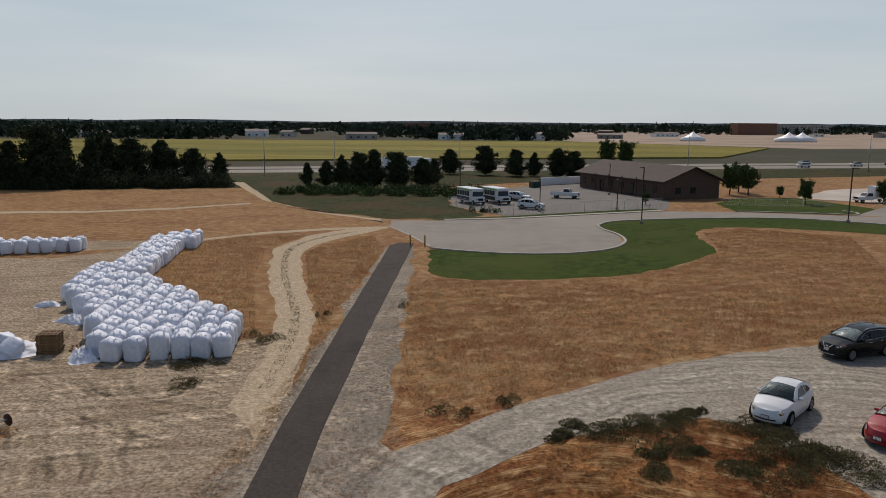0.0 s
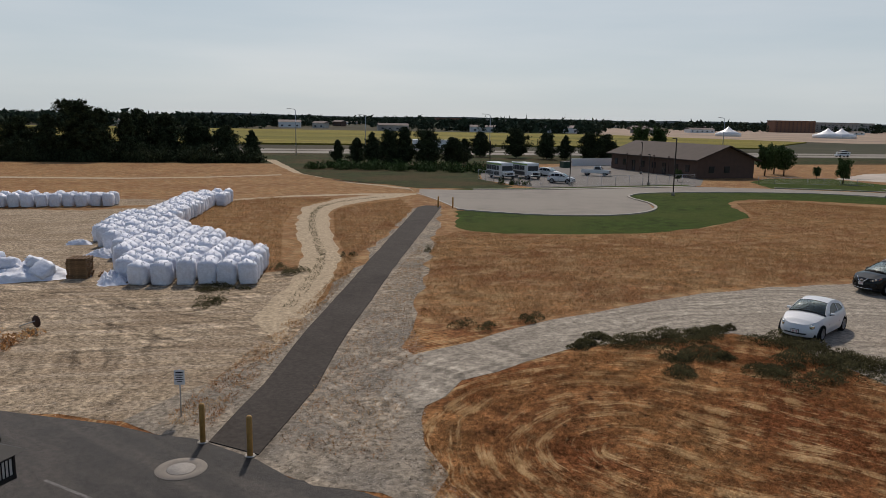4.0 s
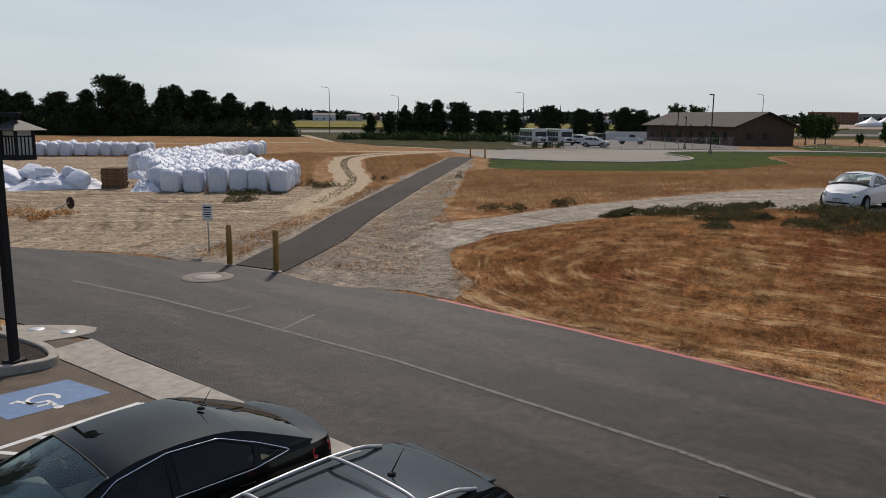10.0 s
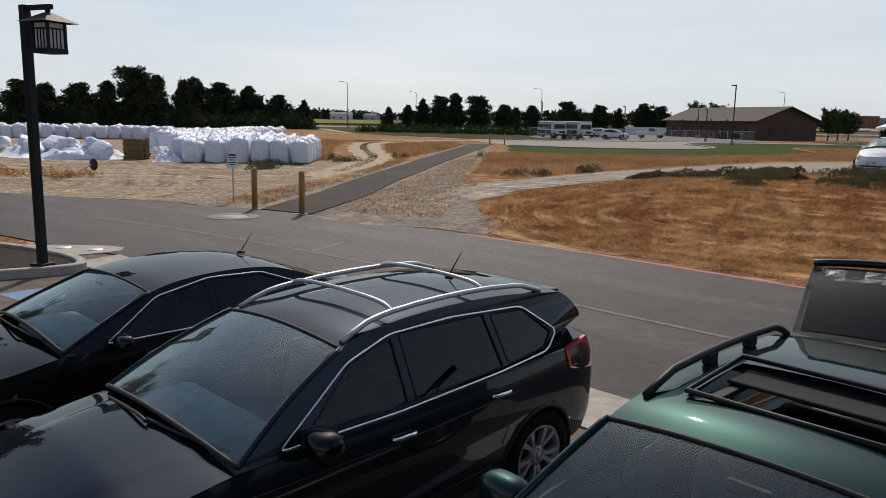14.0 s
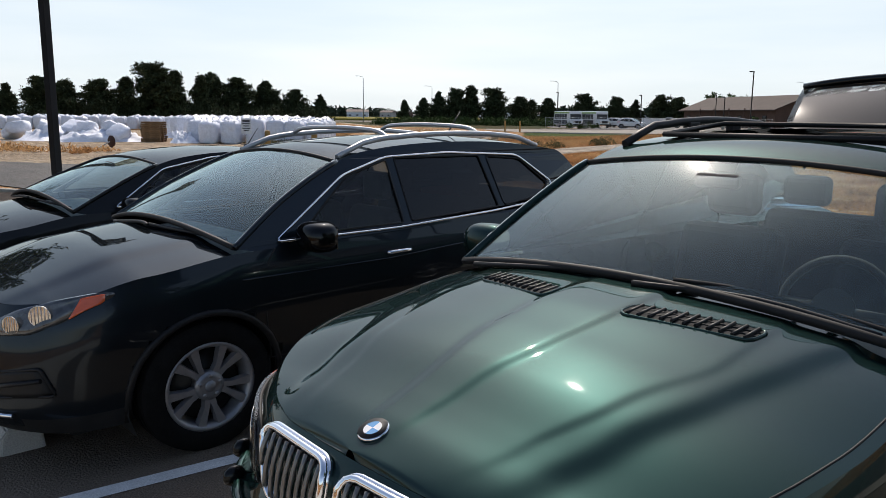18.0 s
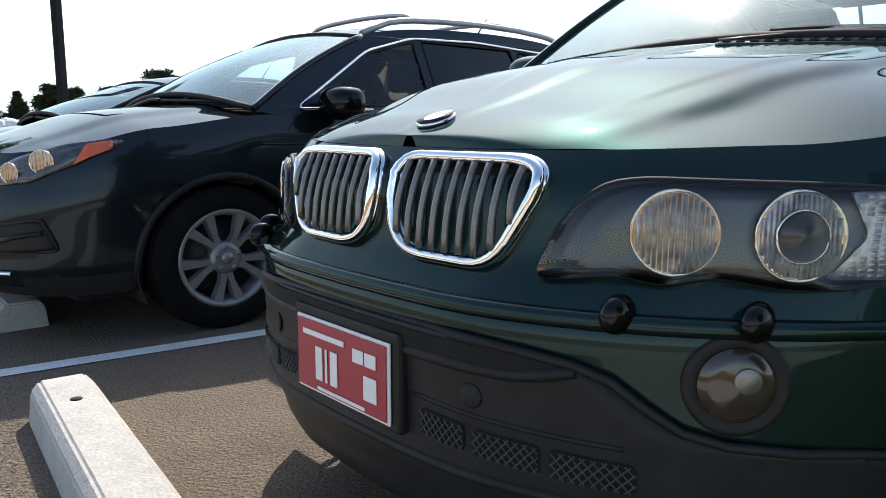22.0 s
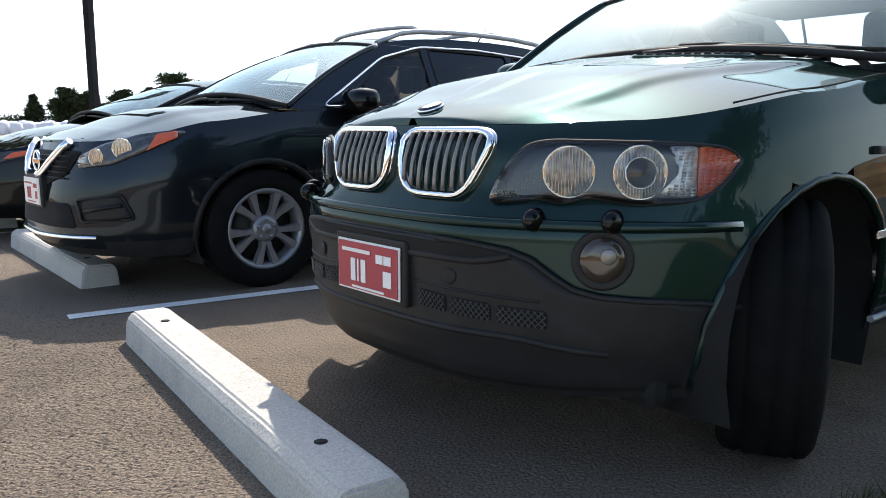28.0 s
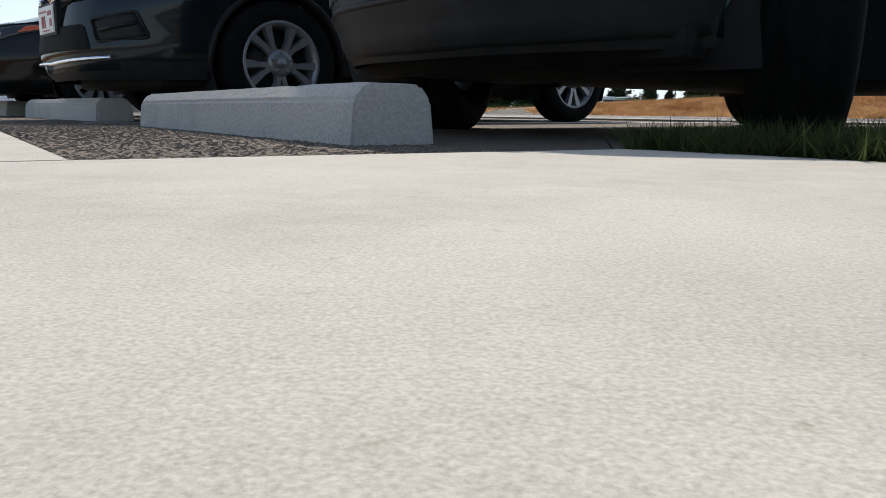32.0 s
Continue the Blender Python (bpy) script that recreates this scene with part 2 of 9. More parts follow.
def car_paint(name, colour, flake=0.5, rough=0.32):
    """Lacquer under a clear coat: dark flakes that glow round the sun, a mirror-like coat and a film of dust."""
    if not flake:
        m = material(name, colour, rough, flake, 0.12, 900.0, coat=0.9, spec=0.05)
        m.node_tree.nodes["Principled BSDF"].inputs["Coat IOR"].default_value = 1.45
        return m
    m = bpy.data.materials.new(name)
    m.use_nodes = True
    nt = m.node_tree
    nt.nodes.remove(nt.nodes["Principled BSDF"])
    tc, nz, rp, fr = (nt.nodes.new("ShaderNode" + k) for k in ("TexCoord", "TexNoise", "ValToRGB", "Fresnel"))
    nz.inputs["Scale"].default_value, nz.inputs["Detail"].default_value = 700.0, 2.0
    rp.color_ramp.elements[0].position, rp.color_ramp.elements[1].position = 0.3, 0.7
    rp.color_ramp.elements[0].color = (*[c * 1.2 for c in colour], 1)
    rp.color_ramp.elements[1].color = (*[c * 1.9 for c in colour], 1)
    nt.links.new(tc.outputs["Object"], nz.inputs["Vector"]), nt.links.new(nz.outputs["Fac"], rp.inputs[0])
    base, flakes, coat, dust = (nt.nodes.new("ShaderNodeBsdf" + k) for k in ("Diffuse", "Glossy", "Glossy", "Diffuse"))
    base.inputs[0].default_value = (*[c * 0.45 for c in colour], 1)
    flakes.inputs["Roughness"].default_value = rough
    coat.inputs["Roughness"].default_value = 0.03
    coat.inputs[0].default_value = (0.76, 0.80, 0.80, 1)
    dust.inputs[0].default_value = (0.36, 0.33, 0.29, 1)
    under, dusty, top = (nt.nodes.new("ShaderNodeMixShader") for _ in range(3))
    # the coat bends low light away from the flakes, whose glow fades at a flat angle
    lw, fade = nt.nodes.new("ShaderNodeLayerWeight"), nt.nodes.new("ShaderNodeMapRange")
    lw.inputs[0].default_value = 0.5
    for k, v in ((1, 0.45), (2, 0.88), (3, 0.5), (4, 0.05)):
        fade.inputs[k].default_value = v
    nt.links.new(lw.outputs["Facing"], fade.inputs[0]), nt.links.new(fade.outputs[0], under.inputs[0])
    film, fr2 = nt.nodes.new("ShaderNodeTexNoise"), nt.nodes.new("ShaderNodeValToRGB")
    film.inputs["Scale"].default_value, film.inputs["Detail"].default_value = 3.5, 7.0
    fr2.color_ramp.elements[0].position, fr2.color_ramp.elements[1].position = 0.4, 0.75
    fr2.color_ramp.elements[0].color, fr2.color_ramp.elements[1].color = (0.002, 0.002, 0.002, 1), (0.010, 0.010, 0.010, 1)
    nt.links.new(tc.outputs["Object"], film.inputs["Vector"]), nt.links.new(film.outputs["Fac"], fr2.inputs[0])
    nt.links.new(rp.outputs[0], flakes.inputs[0])
    nt.links.new(base.outputs[0], under.inputs[1]), nt.links.new(flakes.outputs[0], under.inputs[2])
    fr.inputs[0].default_value = 1.36
    nt.links.new(fr.outputs[0], top.inputs[0]), nt.links.new(under.outputs[0], top.inputs[1]), nt.links.new(coat.outputs[0], top.inputs[2])
    nt.links.new(fr2.outputs[0], dusty.inputs[0]), nt.links.new(top.outputs[0], dusty.inputs[1]), nt.links.new(dust.outputs[0], dusty.inputs[2])
    nt.links.new(dusty.outputs[0], nt.nodes["Material Output"].inputs[0])
    return m


M = {}


def mown_material(name, per_piece=0.0):
    """Mown dry grass: pale swaths in nested loops over orange and red-brown stubble."""
    m = material(name, (0.37, 0.205, 0.09) if per_piece else (0.275, 0.134, 0.054), 0.95, 0, 0.5, 1.1, 0.7, 0.9, 16.0, (0.27, 0.118, 0.048) if per_piece else (0.195, 0.072, 0.028), dirt=(0.075, 0.036, 0.017), dirt_at=0.60, per_piece=per_piece, spec=0.04, depth=0.05, mid=0.4)
    nt = m.node_tree
    b = nt.nodes["Principled BSDF"]
    base = b.inputs["Base Color"].links[0].from_socket

    def node(kind, **kw):
        n = nt.nodes.new("ShaderNode" + kind)
        for key, v in kw.items():
            if key == "op":
                n.operation = v
        return n

    tc, mp, sx = node("TexCoord"), node("Mapping"), node("SeparateXYZ")
    mp.vector_type = "TEXTURE"
    mp.inputs["Location"].default_value, mp.inputs["Rotation"].default_value = (3.5, 20.5, 0), (0, 0, radians(-27))
    wob = node("TexNoise")
    wob.inputs["Scale"].default_value, wob.inputs["Detail"].default_value = 0.35, 4.0
    nt.links.new(tc.outputs["Object"], mp.inputs[0]), nt.links.new(mp.outputs[0], sx.inputs[0]), nt.links.new(tc.outputs["Object"], wob.inputs["Vector"])

    def calc(op, a, c=None):
        n = node("Math", op=op)
        for sock, v in zip(n.inputs, (a, c)):
            if isinstance(v, (int, float)):
                sock.default_value = v
            elif v is not None:
                nt.links.new(v, sock)
        return n.outputs[0]

    dx = calc("MINIMUM", sx.outputs[0], 0.0)
    d = calc("SQRT", calc("ADD", calc("MULTIPLY", dx, dx), calc("MULTIPLY", sx.outputs[1], sx.outputs[1])))
    d = calc("ADD", d, calc("MULTIPLY", wob.outputs["Fac"], 1.0))
    s = calc("ADD", calc("MULTIPLY", calc("SINE", calc("MULTIPLY", d, 7.0)), 0.28), calc("MULTIPLY", calc("SINE", calc("MULTIPLY", d, 2.3)), 0.13))
    # cut straw lies in thin wisps along the swaths
    along = node("CombineXYZ")
    nt.links.new(calc("MULTIPLY", d, 9.5), along.inputs[0]), nt.links.new(calc("MULTIPLY", sx.outputs[0], 0.9), along.inputs[1]), nt.links.new(calc("MULTIPLY", sx.outputs[1], 0.25), along.inputs[2])
    wisp, fine = node("TexNoise"), node("TexNoise")
    wisp.inputs["Scale"].default_value, wisp.inputs["Detail"].default_value, wisp.inputs["Roughness"].default_value = 1.0, 6.0, 0.65
    fine.inputs["Scale"].default_value, fine.inputs["Detail"].default_value = 0.8, 5.0
    nt.links.new(along.outputs[0], wisp.inputs["Vector"]), nt.links.new(tc.outputs["Object"], fine.inputs["Vector"])
    # beyond the drive the grass was never cut in loops
    mown, flat = node("MapRange"), node("SeparateXYZ")
    nt.links.new(tc.outputs["Object"], flat.inputs[0]), nt.links.new(flat.outputs[1], mown.inputs[0])
    for k, v in ((1, 30.0), (2, 37.0), (3, 1.0), (4, 0.22)):
        mown.inputs[k].default_value = v
    s = calc("MULTIPLY", calc("ADD", s, calc("MULTIPLY", calc("SUBTRACT", wisp.outputs["Fac"], 0.5), 4.6)), mown.outputs[0])
    rough_patch = node("TexNoise")
    rough_patch.inputs["Scale"].default_value, rough_patch.inputs["Detail"].default_value, rough_patch.inputs["Roughness"].default_value = 1.7, 8.0, 0.7
    nt.links.new(tc.outputs["Object"], rough_patch.inputs["Vector"])
    s = calc("ADD", s, calc("MULTIPLY", calc("SUBTRACT", rough_patch.outputs["Fac"], 0.5), 2.6))
    s = calc("ADD", s, calc("MULTIPLY", calc("SUBTRACT", fine.outputs["Fac"], 0.5), 3.0))
    rp = node("ValToRGB")
    rp.color_ramp.elements[0].position, rp.color_ramp.elements[1].position = 0.05, 0.85
    rp.color_ramp.elements[0].color, rp.color_ramp.elements[1].color = (0, 0, 0, 1), (0.9, 0.9, 0.9, 1)
    mx = node("Mix")
    mx.data_type = "RGBA"
    mx.inputs[7].default_value = (0.56, 0.375, 0.19, 1)
    nt.links.new(s, rp.inputs[0]), nt.links.new(rp.outputs[0], mx.inputs[0]), nt.links.new(base, mx.inputs[6]), nt.links.new(mx.outputs[2], b.inputs["Base Color"])
    tan = node("Mix")
    tan.data_type = "RGBA"
    tan.inputs[7].default_value = (0.27, 0.185, 0.10, 1)
    nt.links.new(calc("MULTIPLY", calc("SUBTRACT", 1.0, mown.outputs[0]), calc("MULTIPLY", fine.outputs["Fac"], 1.1)), tan.inputs[0]), nt.links.new(mx.outputs[2], tan.inputs[6]), nt.links.new(tan.outputs[2], b.inputs["Base Color"])
    if not per_piece:
        ridge = node("Bump")
        ridge.inputs["Strength"].default_value, ridge.inputs["Distance"].default_value = 0.6, 0.05
        nt.links.new(s, ridge.inputs["Height"]), nt.links.new(b.inputs["Normal"].links[0].from_socket, ridge.inputs["Normal"]), nt.links.new(ridge.outputs[0], b.inputs["Normal"])
    return m


def see_through(m, share=0.5):
    """Thin blades and leaves let part of the light through."""
    nt = m.node_tree
    b = nt.nodes["Principled BSDF"]
    tl, mx = nt.nodes.new("ShaderNodeBsdfTranslucent"), nt.nodes.new("ShaderNodeMixShader")
    mx.inputs[0].default_value = share
    nt.links.new(b.inputs["Base Color"].links[0].from_socket, tl.inputs[0])
    nt.links.new(b.outputs[0], mx.inputs[1]), nt.links.new(tl.outputs[0], mx.inputs[2])
    nt.links.new(mx.outputs[0], nt.nodes["Material Output"].inputs[0])
    return m


def wheel_marks(m, arcs, strength=0.45):
    """Curving tyre marks worn into loose ground: arcs of (x, y, inner radius, outer radius, ruts to the metre)."""
    nt = m.node_tree
    b = nt.nodes["Principled BSDF"]

    def node(kind, op=None):
        n = nt.nodes.new("ShaderNode" + kind)
        if op:
            n.operation = op
        return n

    def calc(op, *vals):
        n = node("Math", op)
        for sock, v in zip(n.inputs, vals):
            if isinstance(v, (int, float)):
                sock.default_value = v
            else:
                nt.links.new(v, sock)
        return n.outputs[0]

    tc, sx, wob, patch = node("TexCoord"), node("SeparateXYZ"), node("TexNoise"), node("TexNoise")
    wob.inputs["Scale"].default_value, wob.inputs["Detail"].default_value = 0.22, 5.0
    patch.inputs["Scale"].default_value, patch.inputs["Detail"].default_value = 0.35, 6.0
    for n in (sx, wob, patch):
        nt.links.new(tc.outputs["Object"], n.inputs[0])
    for x, y, lo, hi, ruts in arcs:
        dx, dy = calc("SUBTRACT", sx.outputs[0], x), calc("SUBTRACT", sx.outputs[1], y)
        d = calc("SQRT", calc("ADD", calc("MULTIPLY", dx, dx), calc("MULTIPLY", dy, dy)))
        d = calc("ADD", d, calc("MULTIPLY", wob.outputs["Fac"], 2.4))
        wave = calc("MULTIPLY", calc("ADD", calc("SINE", calc("MULTIPLY", d, 6.283 * ruts)), calc("SINE", calc("MULTIPLY", d, 6.283 * ruts * 2.7))), 0.35)
        within = calc("MULTIPLY", calc("GREATER_THAN", d, lo), calc("LESS_THAN", d, hi))
        ragged = calc("MAXIMUM", calc("MULTIPLY", calc("SUBTRACT", patch.outputs["Fac"], 0.40), 4.0), 0.0)
        gain = calc("ADD", 1.0, calc("MULTIPLY", calc("MULTIPLY", wave, within), calc("MULTIPLY", calc("MINIMUM", ragged, 1.0), strength)))
        mul = node("VectorMath", "SCALE")
        nt.links.new(b.inputs["Base Color"].links[0].from_socket, mul.inputs[0]), nt.links.new(gain, mul.inputs[3])
        nt.links.new(mul.outputs[0], b.inputs["Base Color"])
    return m


M["dry_ground"] = mown_material("dry_ground")
M["dead_grass"] = see_through(mown_material("dead_grass", 0.4))
M["gravel"] = wheel_marks(material("gravel", (0.300, 0.232, 0.158), 0.95, 0, 0.45, 1.9, 0.85, 0.9, 22.0, (0.235, 0.175, 0.117), dirt=(0.10, 0.072, 0.048), dirt_at=0.59, spec=0.04, streak=((14, (0.34, 0.27, 0.195), 1.5),), mid=0.4), ((-6, 52, 11, 26, 0.55), (-36, 20, 8, 24, 0.62), (-30, 66, 26, 42, 0.5), (-52, 40, 6, 15, 0.7)), 0.75)
M["grey_gravel"] = wheel_marks(material("grey_gravel", (0.275, 0.228, 0.172), 0.95, 0, 0.4, 2.4, 0.85, 0.8, 30.0, (0.20, 0.172, 0.138), dirt=(0.095, 0.076, 0.056), dirt_at=0.575, spec=0.04, mid=0.32), ((16, 16, 14, 27, 0.6), (-28, 4, 28, 40, 0.45)), 0.5)
M["drive_gravel"] = wheel_marks(material("drive_gravel", (0.300, 0.262, 0.212), 0.95, 0, 0.3, 2.4, 0.7, 0.7, 34.0, (0.265, 0.230, 0.186), dirt=(0.15, 0.122, 0.092), dirt_at=0.62, spec=0.04, mid=0.24), ((16, 16, 14, 27, 0.6), (-28, 4, 28, 40, 0.45)), 0.5)
M["dirt_track"] = material("dirt_track", (0.40, 0.315, 0.215), 0.95, 0, 0.2, 2.0, 0.35, 0.8, 14.0, spec=0.04, mid=0.25)
M["asphalt"] = material("asphalt", (0.029, 0.0228, 0.0185), 0.6, 0, 0.45, 1.3, 0.8, 1.0, 60.0, (0.016, 0.013, 0.011), spec=0.20, streak=((-33, (0.049, 0.039, 0.032), 0.9),), mid=0.3)
M["lot_asphalt"] = material("lot_asphalt", (0.132, 0.104, 0.078), 0.66, 0, 0.25, 3.0, 0.7, 1.0, 75.0, (0.165, 0.132, 0.102), spec=0.08)
M["path_asphalt"] = material("path_asphalt", (0.047, 0.039, 0.033), 0.9, 0, 0.2, 0.8, 0.5, 0.5, 60.0, (0.058, 0.049, 0.042), spec=0.1, mid=0.16)
M["concrete"] = material("concrete", (0.31, 0.282, 0.24), 0.85, 0, 0.15, 2.5, 0.2, 0.2, 110.0, (0.35, 0.32, 0.275), dirt=(0.24, 0.215, 0.18), dirt_at=0.64, spec=0.2, mid=0.12)
M["walk_concrete"] = material("walk_concrete", (0.425, 0.398, 0.345), 0.85, 0, 0.07, 26.0, 0.22, 0.35, 330.0, (0.445, 0.415, 0.36), dirt=(0.35, 0.32, 0.27), dirt_at=0.64, spec=0.2, mid=0.05, depth=0.004)
M["street_concrete"] = material("street_concrete", (0.215, 0.19, 0.16), 0.9, 0, 0.12, 0.4, 0.1, 0.2, 40.0, (0.24, 0.215, 0.18), spec=0.22)
M["lawn"] = material("lawn", (0.034, 0.054, 0.008), 0.95, 0, 0.4, 0.8, 0.6, 0.8, 30.0, (0.050, 0.064, 0.012), spec=0.04, mid=0.3)
M["weeds"] = material("weeds", (0.034, 0.042, 0.015), 0.95, 0, 0.45, 0.6, 0.6, 0.9, 12.0, (0.060, 0.045, 0.020), spec=0.04, mid=0.45)
M["corn"] = material("corn", (0.20, 0.165, 0.035), 0.9, 0, 0.25, 0.08, 0.3, 1.0, 1.5, (0.115, 0.110, 0.025), stretch=(0.25, 1.0, 1.0), spec=0.04, mid=0.2)
M["far_ground"] = material("far_ground", (0.075, 0.064, 0.042), 0.95, 0, 0.35, 0.02, 0.2, 0, 1.0, (0.055, 0.06, 0.04), spec=0.04)
M["paint_white"] = material("paint_white", (0.62, 0.62, 0.60), 0.7, 0, 0.12, 6.0, 0.25, 0.2, 90.0, dirt=(0.35, 0.34, 0.32), dirt_at=0.68)
M["paint_blue"] = material("paint_blue", (0.11, 0.19, 0.33), 0.7, 0, 0.12, 6.0, 0.3, 0.2, 90.0)
M["paint_red"] = material("paint_red", (0.38, 0.09, 0.09), 0.7, 0, 0.15, 3.0, 0.3, 0.2, 90.0, dirt=(0.16, 0.09, 0.08), dirt_at=0.62)
M["paint_faded"] = material("paint_faded", (0.15, 0.14, 0.13), 0.8, 0, 0.2, 5.0, 0.4, 0.3, 90.0, dirt=(0.062, 0.057, 0.053), dirt_at=0.52, spec=0.22)
M["bag"] = material("bag", (0.70, 0.72, 0.78), 0.6, 0, 0.08, 5.0, 0.08, 1.0, 7.0, per_piece=0.06)
M["wood"] = material("wood", (0.20, 0.115, 0.055), 0.85, 0, 0.3, 6.0, 0.2, 0.4, 30.0, per_piece=0.2)
M["bollard"] = material("bollard", (0.42, 0.24, 0.07), 0.7, 0, 0.15, 6.0, 0.15, 0.2, 40.0, per_piece=0.1)
M["black_metal"] = material("black_metal", (0.012, 0.012, 0.013), 0.6, 0.0, 0.2, 5.0, spec=0.2)
M["bronze"] = material("bronze", (0.025, 0.02, 0.017), 0.5, 0.3, 0.2, 5.0)
M["galvanised"] = material("galvanised", (0.42, 0.43, 0.44), 0.45, 0.6, 0.12, 8.0)
M["bark"] = material("bark", (0.06, 0.042, 0.03), 0.95, 0, 0.3, 5.0, 0.3, 0.8, 30.0, spec=0.04)
M["pine"] = material("pine", (0.040, 0.052, 0.026), 0.85, 0, 0.4, 1.0, per_piece=0.6, spec=0.04)
M["leaf"] = material("leaf", (0.055, 0.085, 0.028), 0.8, 0, 0.35, 1.2, per_piece=0.4, spec=0.04)
M["far_tree"] = material("far_tree", (0.035, 0.05, 0.032), 0.9, 0, 0.3, 0.05, per_piece=0.4, spec=0.04)
M["green_grass"] = see_through(material("green_grass", (0.050, 0.066, 0.024), 0.8, 0, 0.3, 3.0, per_piece=0.4, spec=0.04), 0.4)
M["scrub"] = see_through(material("scrub", (0.085, 0.078, 0.040), 0.9, 0, 0.3, 1.0, per_piece=0.45, spec=0.04), 0.45)
M["stone"] = material("stone", (0.46, 0.40, 0.33), 0.9, 0, 0.2, 6.0, per_piece=0.4, spec=0.04)
M["mulch"] = material("mulch", (0.05, 0.042, 0.037), 0.95, 0, 0.4, 14.0, 0.5, 1.0, 30.0, spec=0.04)
M["wall_brown"] = material("wall_brown", (0.095, 0.055, 0.04), 0.85, 0, 0.12, 1.0, 0.15, 0.3, 8.0)
M["roof_brown"] = material("roof_brown", (0.055, 0.038, 0.030), 0.9, 0, 0.12, 0.6, 0.2, 0.3, 6.0)
M["white_paint"] = material("white_paint", (0.75, 0.75, 0.74), 0.35, 0, 0.04, 3.0)
M["far_wall"] = material("far_wall", (0.45, 0.42, 0.38), 0.9, 0, 0.2, 0.1, per_piece=0.5)
M["far_roof"] = material("far_roof", (0.20, 0.16, 0.14), 0.9, 0, 0.2, 0.1, per_piece=0.3)
M["far_brick"] = material("far_brick", (0.22, 0.11, 0.07), 0.9, 0, 0.15, 0.1)
M["tyre"] = material("tyre", (0.007, 0.007, 0.007), 0.9, 0, 0.25, 14.0, 0.2, 0.25, 60.0, spec=0.1)
M["alloy"] = material("alloy", (0.25, 0.25, 0.26), 0.36, 0.55, 0.08, 20.0)
M["brake"] = material("brake", (0.022, 0.021, 0.020), 0.5, 0.4, 0.2, 20.0)
M["chrome"] = material("chrome", (0.85, 0.86, 0.88), 0.07, 1.0, 0.02, 10.0)
M["grit"] = material("grit", (0.125, 0.105, 0.085), 0.9, 0, 0.2, 30.0, per_piece=0.3, spec=0.2)
M["black_plastic"] = material("black_plastic", (0.010, 0.010, 0.0105), 0.5, 0, 0.25, 9.0, 0.15, 0.15, 200.0, dirt=(0.022, 0.021, 0.020), dirt_at=0.66, spec=0.25)
M["rubber"] = material("rubber", (0.008, 0.008, 0.008), 0.7, 0, 0.2, 12.0)
M["cabin_dark"] = material("cabin_dark", (0.045, 0.047, 0.048), 0.8, 0, 0.2, 12.0)
M["cabin_tan"] = material("cabin_tan", (0.44, 0.42, 0.37), 0.8, 0, 0.15, 12.0)
M["under"] = material("under", (0.008, 0.008, 0.008), 0.9, 0, 0.3, 8.0)
M["windscreen"] = glass_material("windscreen", (0.64, 0.80, 0.80), 0.010, 0.014, 1.58)
# stronger film: dust plus a pale teal veil painted for reflected sky
M["dust_veil_windscreen"] = glass_material("dust_veil_windscreen", (0.78, 0.96, 0.94), 0.008, 0.032, 1.78)
M["door_glass"] = glass_material("door_glass", (0.50, 0.55, 0.54))
M["privacy_glass"] = glass_material("privacy_glass", (0.06, 0.065, 0.07))
M["lens"] = glass_material("lens", (0.90, 0.93, 0.93))
M["red_lens"] = material("red_lens", (0.50, 0.02, 0.03), 0.15, 0, 0.1, 30.0, coat=1.0)
M["amber_lens"] = material("amber_lens", (0.62, 0.10, 0.025), 0.15, 0, 0.1, 30.0, coat=1.0)
M["reflector"] = material("reflector", (0.68, 0.66, 0.60), 0.14, 1.0, 0.15, 60.0)
M["green_paint"] = car_paint("green_paint", (0.0102, 0.0285, 0.0262), 1.0, 0.40)
M["slate_paint"] = car_paint("slate_paint", (0.0135, 0.0188, 0.0255), 1.0, 0.32)
M["grey_paint"] = car_paint("grey_paint", (0.009, 0.0092, 0.0098), 1.0, 0.38)
M["black_paint"] = car_paint("black_paint", (0.006, 0.006, 0.0065), 1.0, 0.36)
M["red_paint"] = car_paint("red_paint", (0.30, 0.012, 0.016), 0.0, 0.35)
M["white_car"] = car_paint("white_car", (0.66, 0.67, 0.67), 0.0, 0.4)
M["plate_red"] = material("plate_red", (0.33, 0.03, 0.045), 0.4, 0, 0.06, 20.0)


# ---- building helpers ----
def part(name, bm, mat, parent=None, label="", smooth=False, m=None):
    """Links a bmesh as one mesh object, under a thing or a part where one is given."""
    if name in ("side_window", "windscreen", "rear_window", "lamp_cover", "side_frame", "roof", "bonnet", "boot_lid", "body") and len(bm.faces) > 12 or name in ("side_window", "side_frame"):
        bm.normal_update()
        for f in bm.faces:
            if f.normal.dot(f.calc_center_median() - Vector((0, 2.2, 0.8))) < 0:
                f.normal_flip()
    me = bpy.data.meshes.new(name)
    if smooth:
        for f in bm.faces:
            f.smooth = True
    bm.to_mesh(me)
    bm.free()
    for one in mat if isinstance(mat, (list, tuple)) else (mat,):
        me.materials.append(one)
    ob = new(name, me)
    if parent:
        ob.parent = parent
    if m is not None:
        ob.matrix_basis = m
    if label:
        ob["label"] = label
    return ob


def piece(name, me, parent, m):
    ob = new(name, me)
    ob.parent = parent
    ob.matrix_basis = m
    return ob


def thing(name, m, label, category, group="", kind=""):
    ob = new(name)
    ob.matrix_basis = m
    ob.empty_display_size = 0.2
    return tagged(ob, label, category, group, kind)


